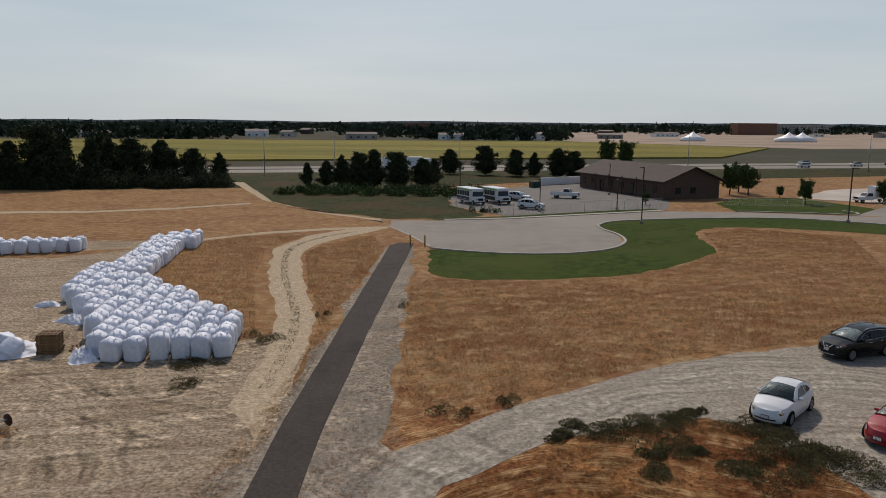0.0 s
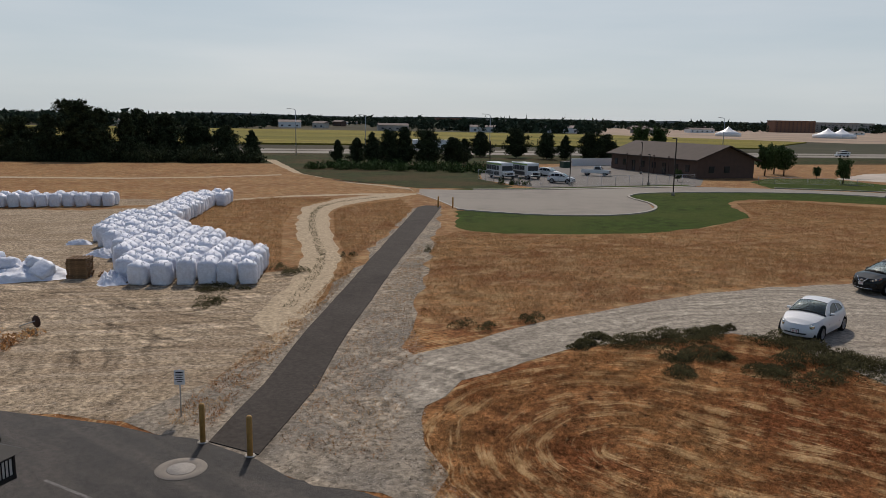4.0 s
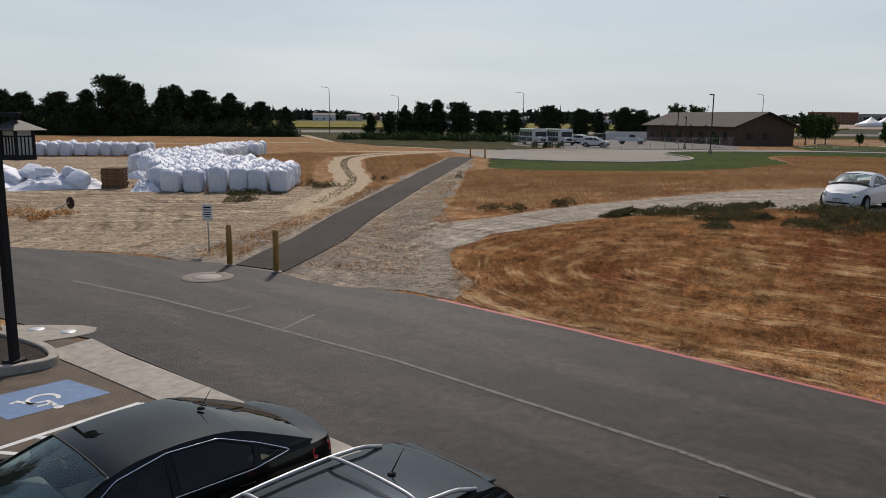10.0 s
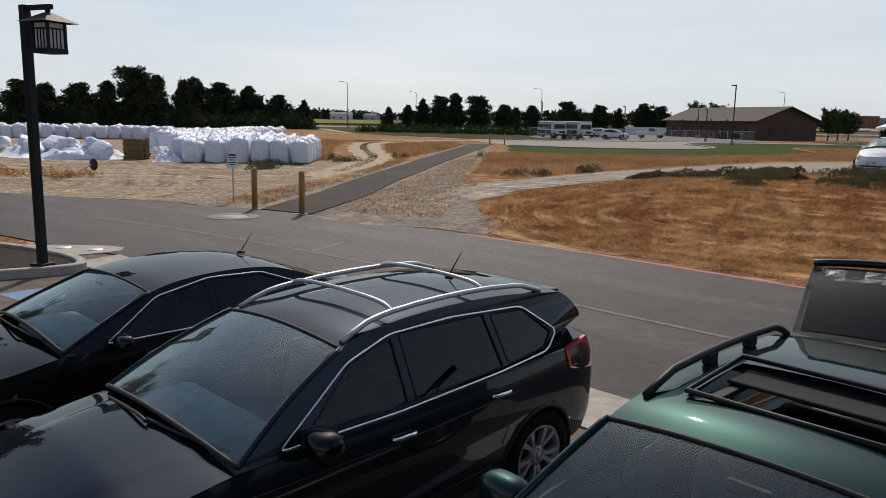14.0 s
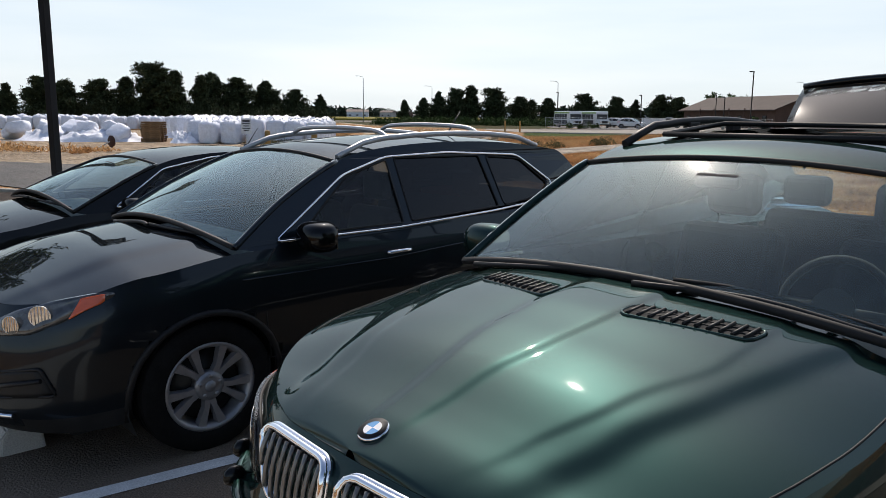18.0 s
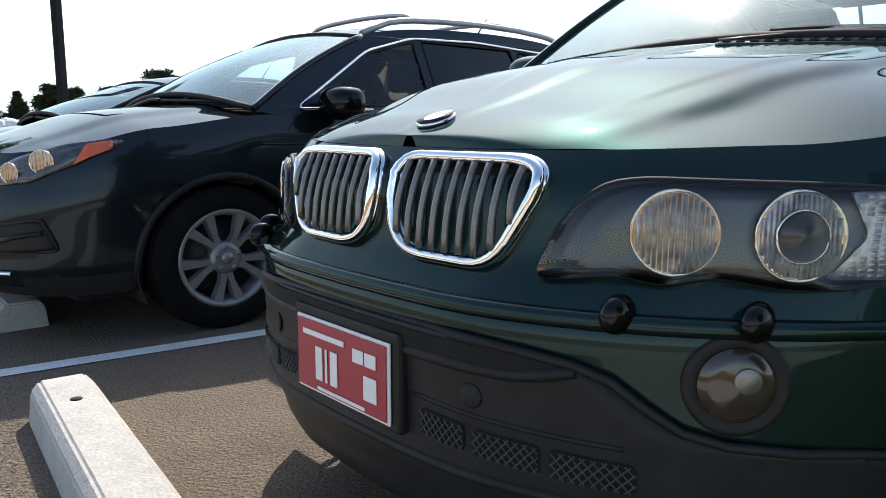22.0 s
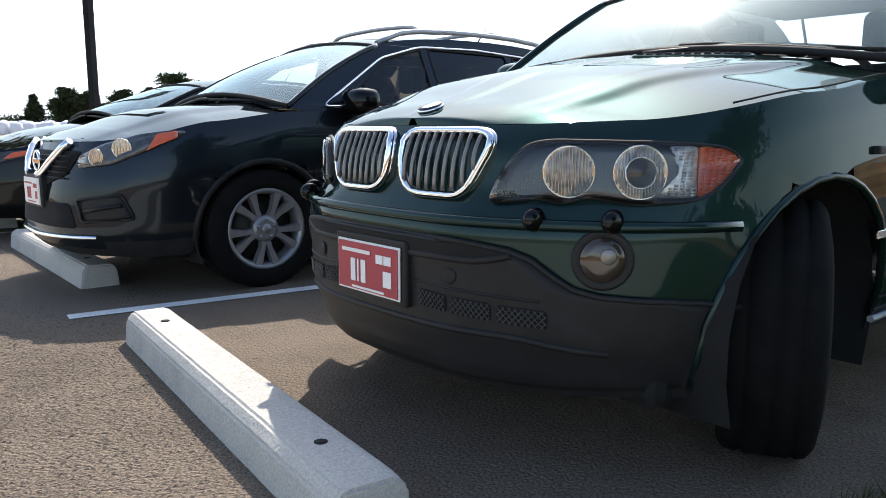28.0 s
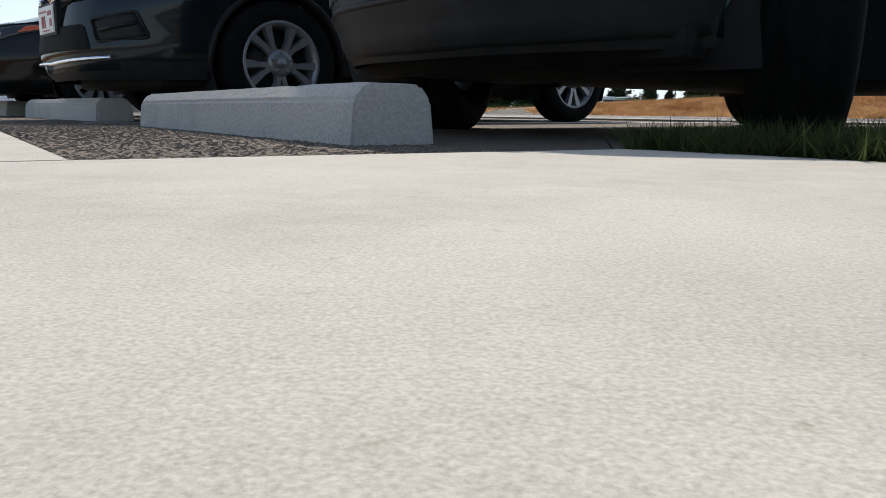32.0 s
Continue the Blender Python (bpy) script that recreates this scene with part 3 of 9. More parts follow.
def box(bm, x0, y0, z0, x1, y1, z1, bevel=0.0, seg=2, m=None):
    r = bmesh.ops.create_cube(bm, size=1.0)["verts"]
    bmesh.ops.scale(bm, verts=r, vec=(x1 - x0, y1 - y0, z1 - z0))
    bmesh.ops.translate(bm, verts=r, vec=((x0 + x1) / 2, (y0 + y1) / 2, (z0 + z1) / 2))
    if m is not None:
        bmesh.ops.transform(bm, verts=r, matrix=m)
    if bevel:
        es = list({e for v in r for e in v.link_edges})
        bmesh.ops.bevel(bm, geom=es, offset=bevel, segments=seg, affect="EDGES", profile=0.5)
    return bm


def tube(bm, pts, r, n=8, closed=False, caps=True, taper=None):
    """A round tube along pts; r may fall to taper at its end."""
    pts = [Vector(p) for p in pts]
    rings = []
    k = len(pts)
    for i, p in enumerate(pts):
        a = pts[i - 1] if (i or closed) else p
        b = pts[(i + 1) % k] if (i < k - 1 or closed) else p
        d = (b - a).normalized()
        side = d.cross(Vector((0, 0, 1)))
        if side.length < 1e-3:
            side = d.cross(Vector((1, 0, 0)))
        side.normalize()
        up = side.cross(d)
        rr = r if taper is None else r + (taper - r) * i / max(1, k - 1)
        rings.append([bm.verts.new(p + rr * (math.cos(2 * math.pi * j / n) * side + math.sin(2 * math.pi * j / n) * up)) for j in range(n)])
    for i in range(k if closed else k - 1):
        a, b = rings[i], rings[(i + 1) % k]
        for j in range(n):
            bm.faces.new((a[j], b[j], b[(j + 1) % n], a[(j + 1) % n])).smooth = True
    if caps and not closed:
        bm.faces.new(rings[0]), bm.faces.new(list(reversed(rings[-1])))
    return bm


def lathe(bm, prof, n=24, m=None, closed=False):
    """Turns the profile (radius, height) round the z axis."""
    rings = []
    for r, z in prof:
        rings.append([bm.verts.new((r * math.cos(2 * math.pi * j / n), r * math.sin(2 * math.pi * j / n), z)) for j in range(n)])
    for i in range(len(prof) if closed else len(prof) - 1):
        a, b = rings[i], rings[(i + 1) % len(prof)]
        for j in range(n):
            bm.faces.new((a[j], a[(j + 1) % n], b[(j + 1) % n], b[j])).smooth = True
    if not closed:
        for ring, (r, z), rev in ((rings[0], prof[0], True), (rings[-1], prof[-1], False)):
            if r > 1e-4:
                bm.faces.new(list(reversed(ring)) if rev else ring)
    if m is not None:
        bmesh.ops.transform(bm, verts=[v for ring in rings for v in ring], matrix=m)
    return bm


def curve(pts, n):
    """n points on a smooth line through pts."""
    pts = [Vector(p) for p in pts]
    out = []
    k = len(pts) - 1
    for i in range(n):
        f = i / (n - 1) * k
        j = min(int(f), k - 1)
        t = f - j
        a, b, c, d = pts[max(0, j - 1)], pts[j], pts[j + 1], pts[min(k, j + 2)]
        out.append(0.5 * ((2 * b) + (c - a) * t + (2 * a - 5 * b + 4 * c - d) * t * t + (3 * b - a - 3 * c + d) * t ** 3))
    return out


def table(keys, x):
    """Smooth interpolation in a list of (x, value)."""
    if x <= keys[0][0]:
        return keys[0][1]
    for (a, u), (b, v) in zip(keys, keys[1:]):
        if x <= b:
            t = (x - a) / (b - a)
            return u + (v - u) * (t * t * (3 - 2 * t) * 0.5 + t * 0.5)
    return keys[-1][1]


def smooth(v):
    c = min(1.0, max(0.0, v))
    return c * c * (3 - 2 * c)


def rise(x, y):
    """The height of the low swell that carries the gravel drive."""
    s = min(1.0, max(0.0, (x + 7) / 19))
    return 0.88 * (0.5 * s + 0.5 * (1 - (1 - s) ** 2)) * smooth((y - 15) / 13) * (1 - smooth((y - 45) / 20)) * (1 - smooth((x - 40) / 30))


def drape(bm, z):
    """Cuts a flat sheet into a grid and lays it over the swell."""
    for axis, lo, hi in ((0, -8, 71), (1, 14, 66)):
        for k in range(lo, hi):
            if k > 42 and k % 3:
                continue
            co, no = [0, 0, 0], [0, 0, 0]
            co[axis], no[axis] = k, 1
            bmesh.ops.bisect_plane(bm, geom=bm.verts[:] + bm.edges[:] + bm.faces[:], plane_co=co, plane_no=no)
    for v in bm.verts:
        v.co.z = z + rise(v.co.x, v.co.y) * (1.0 if v.co.z > z - 0.001 else 0)
    for f in bm.faces:
        f.smooth = True


def sheet(name, pts, z, mat, label, category="ground", wob=0.0, step=1.5, kind="structure", thick=0.0, draped=False):
    """A flat piece of ground with an uneven rim, z above the ground below it."""
    ring = []
    k = len(pts)
    for i in range(k):
        a, b = Vector((*pts[i], 0)), Vector((*pts[(i + 1) % k], 0))
        n = max(1, int((b - a).length / step)) if wob else 1
        for j in range(n):
            p = a.lerp(b, j / n)
            if wob:
                d = Vector((b.y - a.y, a.x - b.x, 0)).normalized()
                p = p + d * wob * (noise.noise(p * 0.35) + 0.6 * noise.noise(p * 1.7))
            ring.append(p)
    bm = bmesh.new()
    vs = [bm.verts.new((p.x, p.y, z)) for p in ring]
    f = bm.faces.new(vs)
    f.normal_update()
    if f.normal.z < 0:
        f.normal_flip()
    if thick:
        lo = [bm.verts.new((p.x, p.y, z - thick)) for p in ring]
        for i in range(len(ring)):
            j = (i + 1) % len(ring)
            bm.faces.new((vs[i], vs[j], lo[j], lo[i]))
    bmesh.ops.triangulate(bm, faces=[f])
    bmesh.ops.recalc_face_normals(bm, faces=bm.faces)
    if draped:
        drape(bm, z)
    ob = part(name, bm, mat)
    return tagged(ob, label, category, "", kind)


# ---- ground and surfaces ----
def ground_sheet():
    bm = bmesh.new()
    vs = [bm.verts.new(p) for p in ((-4800, -4800, -0.03), (4800, -4800, -0.03), (4800, 4900, -0.03), (-4800, 4900, -0.03))]
    bm.faces.new(vs)
    return tagged(part("ground", bm, M["far_ground"]), "flat dry valley floor reaching to the horizon", "ground", "", "structure")


ground_sheet()
sheet("ground_field", [(-260, -30), (200, -30), (260, 190), (150, 245), (-70, 190), (-260, 150)], -0.012, M["dry_ground"], "dry brown grass field with bare soil", "field", 0, draped=True)
sheet("ground_gravel_yard", [(-10.2, 21.2), (-30, 22), (-90, 22), (-95, 66), (-44, 73), (-37, 80), (-36, 72), (-30, 56), (-17, 44), (-13.6, 47), (-11.2, 40), (-9.4, 33), (-9.1, 21)], -0.004, M["gravel"], "pale gravel storage yard with wheel marks", "gravel", 0.5)
sheet("ground_shoulder", [(-12.5, 20.6), (-9.3, 20.2), (-7.2, 18.9), (-5.1, 17.8), (-3.2, 17.4), (-2.0, 16.6), (-1.9, 18.5), (-2.9, 22.2), (-2.7, 26.4), (-4.3, 30.0), (-4.9, 36), (-5.6, 48), (-7.2, 70), (-8.1, 84), (-11.2, 84), (-10.9, 60), (-10.3, 40), (-10.2, 28)], 0.000, M["grey_gravel"], "loose grey gravel beside the asphalt path", "gravel", 0.7, draped=True)
sheet("ground_drive", [(-4.5, 24.2), (-3, 22.8), (-1.6, 25.6), (0.8, 27.8), (2.9, 29.9), (4.6, 30.5), (9.8, 32.2), (11.5, 30.9), (12.5, 27.9), (14.2, 22.7), (38.5, 21.2), (37.9, 53.1), (18.8, 43.7), (10.4, 40), (3.9, 35.8), (0.5, 33), (-1.6, 30.7), (-3.9, 29)], 0.005, M["drive_gravel"], "curving grey gravel drive", "gravel", 0.45, draped=True)
sheet("ground_track", [(-10.0, 30), (-10.6, 40), (-12.3, 52), (-15.8, 63), (-19.6, 78), (-19.4, 84.5), (-17, 90.5), (-14, 96), (-13.3, 99.8), (-17, 98.6), (-21.6, 92), (-23.4, 81), (-20.4, 67.6), (-15, 51.4), (-13.2, 42), (-12.8, 34)], 0.001, M["dirt_track"], "two rutted wheel tracks of pale dirt", "dirt track", 0.45)
sheet("ground_track", [(-13, 98.4), (-20, 96.4), (-27.5, 91.8), (-34.5, 84), (-34.9, 86), (-27.6, 94), (-20, 98.6), (-13, 100.4)], 0.0, M["dirt_track"], "pale dirt track to the bag stacks", "dirt track", 0.3)
sheet("ground_track", [(-13.4, 101.5), (-14.8, 106), (-26, 115), (-37.5, 131), (-56, 173), (-58.5, 173), (-39.8, 133), (-27.6, 117.6), (-15.4, 108.6)], 0.0005, M["dirt_track"], "dirt track leading off to the highway verge", "dirt track", 0.3)
sheet("ground_track", [(-95, 104), (-61, 111), (-50, 117), (-40, 126.6), (-40.6, 128.6), (-50.6, 119.4), (-61, 113.6), (-95, 107.5)], -0.001, M["dirt_track"], "faint dirt track through the dry field", "dirt track", 0.3)
sheet("ground_bare", [(-62, 74.5), (-43, 77.5), (-36.5, 80), (-35, 86), (-60, 82)], -0.003, M["gravel"], "bare gravel round the stored bags", "gravel", 0.6)
sheet("ground_weeds", [(-38, 130), (-24, 116), (-14, 108.5), (-4, 110), (0, 115), (-6, 128), (-7, 148), (-12, 160), (-40, 160), (-50, 158)], -0.0008, M["weeds"], "rough green and brown weeds", "weeds", 1.0)
sheet("ground_verge", [(-260, 150), (-95, 146), (-52, 158), (-12, 163), (4, 178), (30, 196), (60, 200), (150, 235), (150, 262), (-260, 176)], -0.002, M["weeds"], "grass verge along the highway", "verge", 0)


def band(name, a, b, w, z, mat, label, category="road"):
    d = Vector((b[0] - a[0], b[1] - a[1])).normalized() * (w / 2)
    return sheet(name, [(a[0] - d.y, a[1] + d.x), (a[0] + d.y, a[1] - d.x), (b[0] + d.y, b[1] - d.x), (b[0] - d.y, b[1] + d.x)], z, mat, label, category)


band("road_highway", (-420, 108), (520, 388), 14, 0.02, M["street_concrete"], "pale concrete highway carriageway")
band("road_highway", (-420, 126), (520, 406), 12, 0.02, M["street_concrete"], "far carriageway of the concrete highway")
sheet("ground_corn", [(-420, 190), (-110, 262), (40, 312), (100, 330), (170, 470), (60, 620), (-70, 600), (-420, 540)], 0.6, M["corn"], "yellow-green field of standing corn", "field", 0, thick=0.65)
sheet("ground_bare_soil", [(70, 640), (200, 480), (900, 700), (900, 1700), (-50, 1500), (-40, 900)], 0.05, material("bare_soil", (0.27, 0.19, 0.13), 0.95, 0, 0.3, 0.02, 0.2), "bare brown building land", "ground")
sheet("ground_bare_soil", [(60, 150), (75, 170), (110, 190), (180, 170), (180, 140), (80, 135)], -0.001, material("pale_soil", (0.42, 0.36, 0.30), 0.95, 0, 0.2, 0.1, 0.2), "pale bare soil beyond the street", "ground", 0.8)

# the near road with its lot
sheet("road", [(-70, 25.5), (-40, 24.2), (-25, 22.6), (-17.3, 21.4), (-15.1, 21.1), (-12.6, 20.75), (-10.9, 20.2), (-9.5, 20.05), (-7.2, 18.9), (-5.9, 17.9), (-3.7, 17.36), (-2.4, 16.7), (0.8, 14.5), (3.53, 12.55), (5.84, 10.85), (14, 4.6), (24, -4.5), (20, -9.5), (10, -1.5), (0.8, 5.8), (-1.54, 7.4), (-4.27, 9.16), (-8.8, 12.0), (-10.4, 12.55), (-14, 14.2), (-30, 17), (-70, 18)], 0.012, M["asphalt"], "worn dark asphalt access road", "road", 0, thick=0.05)
sheet("road_lot", [(-30, 9), (-10.5, 12.0), (-8.75, 11.95), (-4.25, 9.12), (-1.52, 7.36), (0.82, 5.76), (10, -1.54), (10, -3.6), (4.0, -2.6), (0.6, -1.6), (0.25, -1.28), (-0.42, -1.86), (-1.08, -1.24), (-6.2, 3.0), (-12.5, 7.6)], 0.0, M["lot_asphalt"], "coarse asphalt of the parking lot", "parking lot", 0, thick=0.08)
sheet("road_path", [(-9.05, 19.9), (-9.06, 25), (-9.5, 32.7), (-10.0, 49.6), (-10.5, 68), (-10.95, 84.2), (-10.3, 86.0), (-8.4, 86.0), (-8.36, 84.7), (-8.1, 66), (-7.88, 47.6), (-7.42, 30.6), (-7.05, 25.1), (-7.25, 19.2)], 0.028, M["path_asphalt"], "smooth dark asphalt footpath", "path", 0.05, 2.0, thick=0.05)
sheet("road_street", [(-13.6, 106.8), (-13.0, 101.6), (-6.3, 84.2), (-3.6, 81.7), (2.4, 80.1), (8.5, 80.7), (13.6, 84.0), (16.2, 89.2), (16.6, 95), (15.3, 100.8), (15.6, 105.3), (19.7, 110.1), (33, 114.4), (46, 115.4), (58, 109), (75, 96), (110, 60), (118, 66), (84, 104), (64, 118.5), (40, 123.2), (29.3, 123.4), (21.3, 119.4), (3.3, 110.1), (-6.5, 107.4)], 0.01, M["street_concrete"], "pale concrete turning circle and street", "road", 0)


def ribbon_sheet(name, pairs, z, mat, label, category, n=70):
    """A piece of ground between two smooth lines, given as matching points."""
    a, b = curve([(*p[0], z) for p in pairs], n), curve([(*p[1], z) for p in pairs], n)
    bm = bmesh.new()
    rows = []
    for p, q in zip(a, b):
        w = Vector((noise.noise(p * 0.5), noise.noise(p * 0.5 + Vector((9, 0, 0))), 0)) * 0.7
        rows.append([bm.verts.new((p + w).lerp(q, k / 4)) for k in range(5)])
    for r, s in zip(rows, rows[1:]):
        for k in range(4):
            bm.faces.new((r[k], s[k], s[k + 1], r[k + 1]))
    bmesh.ops.recalc_face_normals(bm, faces=bm.faces)
    if sum(f.normal.z for f in bm.faces) < 0:
        bmesh.ops.reverse_faces(bm, faces=bm.faces)
    return tagged(part(name, bm, mat), label, category, "", "structure")


ribbon_sheet("ground_lawn", [((-6.2, 80.6), (-6.0, 82)), ((-5.6, 74), (-4.6, 81.8)), ((-4.6, 67.2), (-3.6, 81.3)), ((2, 66), (2.4, 79.7)), ((12.5, 68.9), (8.6, 80.3)), ((19, 74.7), (13.8, 83.6)), ((25.3, 83.8), (16.5, 89)), ((26.1, 90), (16.9, 95)), ((26.6, 95), (15.6, 100.8)), ((27.4, 99), (15.9, 105.1)), ((30, 102.5), (19.9, 109.7)), ((34.5, 104.6), (33, 114)), ((50.4, 100), (46, 115)), ((70, 84), (74, 96)), ((96, 56), (108, 60))], 0.012, M["lawn"], "mown green lawn round the turning circle", "lawn")
sheet("ground_lawn", [(-9, 107.8), (-6.5, 107.7), (3.3, 110.5), (21.3, 119.9), (29, 123.8), (28, 127), (20, 123.4), (3, 113.8), (-3, 111.6)], 0.004, M["lawn"], "strip of grass between pavement and fence", "lawn", 0.1)
sheet("ground_lawn", [(40.5, 124), (58, 121), (66, 131), (60, 150), (47, 147), (41, 137)], 0.004, M["lawn"], "lawn with trees beside the brown building", "lawn", 0.2)
sheet("road_far_lot", [(-7, 148), (-5.5, 127), (3.4, 113.4), (30, 126), (34, 141), (23, 182), (10, 172)], 0.0, material("far_asphalt", (0.125, 0.11, 0.095), 0.9, 0, 0.12, 0.2, 0.1), "faded asphalt parking lot inside a fence", "parking lot")
sheet("road_far_street", [(58, 121), (64, 118.7), (84, 104), (120, 140), (110, 152), (75, 140), (66, 131)], 0.002, M["street_concrete"], "side street and driveway", "road")


def strip(name, pts, width, z, height, mat, label, category, kind="structure", bevel=0.015):
    """A band of concrete along a line: a kerb, a gutter or a pavement."""
    pts = [Vector((*p, 0)) for p in pts]
    bm = bmesh.new()
    rows = []
    for i, p in enumerate(pts):
        a, b = pts[max(0, i - 1)], pts[min(len(pts) - 1, i + 1)]
        n = Vector((a.y - b.y, b.x - a.x, 0)).normalized()
        l, r = p + n * width / 2, p - n * width / 2
        rows.append([bm.verts.new((q.x, q.y, zz)) for q, zz in ((l, z), (l, z + height - bevel), (l - n * bevel, z + height), (r + n * bevel, z + height), (r, z + height - bevel), (r, z))])
    for a, b in zip(rows, rows[1:]):
        for j in range(5):
            bm.faces.new((a[j], b[j], b[j + 1], a[j + 1]))
    bm.faces.new(rows[0]), bm.faces.new(list(reversed(rows[-1])))
    bmesh.ops.recalc_face_normals(bm, faces=bm.faces)
    ob = part(name, bm, mat)
    return tagged(ob, label, category, "", kind)


kerb_line = [(-6.3, 83.0), (-3.6, 81.55), (2.4, 79.9), (8.5, 80.5), (13.6, 83.8), (16.4, 89.1), (16.8, 95), (15.5, 100.8), (15.8, 105.2), (19.8, 109.9), (33, 114.2), (46, 115.2), (57.8, 108.8), (74.5, 96)]
strip("kerb", [(p.x, p.y) for p in curve([(*p, 0) for p in kerb_line], 60)], 0.35, 0.0, 0.13, M["concrete"], "pale concrete kerb round the turning circle", "kerb")
strip("pavement_far", [(-6.0, 108.4), (3.3, 111.0), (21.3, 120.4), (28.6, 124.2)], 1.1, 0.0, 0.08, M["concrete"], "white concrete pavement along the street", "pavement")
strip("kerb", [(-13.2, 101.0), (-9.5, 92.6), (-6.3, 84.0)], 0.3, 0.0, 0.035, M["concrete"], "concrete edge where the path meets the street", "kerb")
strip("kerb", [(p.x, p.y) for p in curve([(41, 124.2, 0), (52, 123, 0), (57.5, 121.4, 0), (59.5, 124, 0), (58.6, 127, 0)], 16)], 0.4, 0.0, 0.13, M["concrete"], "kerb at the corner of the side street", "kerb")
strip("kerb", [(p.x, p.y) for p in curve([(70, 132, 0), (66, 124, 0), (68, 119, 0), (78, 110, 0)], 16)], 0.4, 0.0, 0.13, M["concrete"], "kerb at the corner of the side street", "kerb")


# gutter of cast slabs between the lot and the road
def slab(name, pts, z, h, mat, parent, gap=0.004):
    bm = bmesh.new()
    c = sum((Vector((*p, 0)) for p in pts), Vector()) / len(pts)
    top = []
    for p in pts:
        q = Vector((*p, 0))
        q = q + (c - q).normalized() * gap
        top.append(q)
    lo = [bm.verts.new((q.x, q.y, z - h)) for q in top]
    hi = [bm.verts.new((q.x, q.y, z - 0.004)) for q in top]
    cap = [bm.verts.new((*(q + (c - q).normalized() * 0.006).xy, z)) for q in top]
    k = len(pts)
    for i in range(k):
        j = (i + 1) % k
        bm.faces.new((lo[i], lo[j], hi[j], hi[i])), bm.faces.new((hi[i], hi[j], cap[j], cap[i]))
    bm.faces.new(cap)
    bmesh.ops.recalc_face_normals(bm, faces=bm.faces)
    return part(name, bm, mat, parent)


gutter = thing("pavement_gutter", pose(0, 0, 0), "cast concrete gutter strip between lot and road", "gutter", "", "structure")
_o = [(-8.75, 12.0), (-7.45, 11.1), (-5.26, 9.77), (-3.2, 8.48), (-1.2, 7.17), (0.82, 5.79), (2.85, 4.15), (5.0, 2.4), (7.2, 0.65), (9.4, -1.1)]
_i = [(-9.1, 11.0), (-7.7, 10.2), (-5.55, 8.93), (-3.6, 7.65), (-1.62, 6.35), (0.3, 5.0), (2.25, 3.35), (4.4, 1.62), (6.6, -0.12), (8.8, -1.9)]
for k in range(len(_o) - 1):
    slab("slab", [_i[k], _i[k + 1], _o[k + 1], _o[k]], 0.018, 0.06, M["concrete"], gutter)
ramp_pad = [(-11.2, 12.55), (-10.3, 12.75), (-9.5, 12.85), (-9.1, 12.75), (-8.95, 12.4), (-9.15, 12.05), (-9.6, 11.6), (-10.8, 12.1)]
slab("slab", ramp_pad, 0.02, 0.06, M["concrete"], gutter)
for _x, _y in ((-10.25, 12.4), (-9.5, 12.35)):
    bm = bmesh.new()
    lathe(bm, [(0.16, 0.0), (0.155, 0.006), (0.0, 0.007)], 20)
    part("cover", bm, M["galvanised"], gutter, "small round metal cover", m=pose(_x, _y, 0.02))
strip("kerb", [(p.x, p.y) for p in curve([(-13.5, 12.4, 0), (-10.8, 11.75, 0), (-9.4, 11.2, 0), (-8.75, 10.75, 0), (-8.5, 10.35, 0), (-8.75, 9.95, 0), (-9.3, 9.5, 0), (-11, 8.2, 0)], 34)], 0.17, 0.0, 0.16, M["concrete"], "rounded concrete kerb of a planting bed", "kerb")
sheet("ground_bed", [(-13.5, 12.3), (-10.8, 11.7), (-9.4, 11.12), (-8.8, 10.7), (-8.6, 10.35), (-8.85, 9.98), (-9.35, 9.56), (-11, 8.3), (-16, 8.6)], 0.10, M["mulch"], "dark bark mulch in a planting bed", "planting bed", 0)

# pavement by the parked cars, a cast slab each
front_walk = thing("pavement_front", pose(0, 0, 0), "broad pale concrete pavement in front of the stalls", "pavement", "", "structure")
_d, _e = Vector((0.716, -0.698)), Vector((-0.698, -0.716))
_c = Vector((-0.42, -1.86))
for k in range(-5, 0):
    a = _c + _d * (k * 1.8)
    b = _c + _d * ((k + 1) * 1.8)
    slab("slab", [tuple(a), tuple(b), tuple(b + _e * 2.2), tuple(a + _e * 2.2)], 0.012, 0.15, M["walk_concrete"], front_walk)
slab("slab", [(-0.42, -1.86), (0.25, -1.28), (0.85, -1.74), (2.6, -3.2), (1.6, -4.6), (-0.6, -4.4), (-1.96, -3.44)], 0.012, 0.15, M["walk_concrete"], front_walk, 0.003)
slab("slab", [(2.62, -3.22), (4.6, -4.9), (3.2, -6.6), (1.62, -4.62)], 0.012, 0.15, M["walk_concrete"], front_walk)
sheet("ground_grass_strip", [(0.25, -1.26), (0.87, -1.72), (2.64, -3.18), (6, -6), (8, -4.0), (4, 0.3), (2.2, 1.2), (1.4, -0.2)], 0.02, M["lawn"], "thick green lawn at the end of the stalls", "lawn", 0)


# painted lines
def paint(name, a, b, w, z, mat, label, parent=None):
    d = (Vector(b) - Vector(a)).normalized()
    n = Vector((-d.y, d.x)) * w / 2
    return sheet(name, [tuple(Vector(a) + n), tuple(Vector(a) - n), tuple(Vector(b) - n), tuple(Vector(b) + n)], z, mat, label, "road marking")


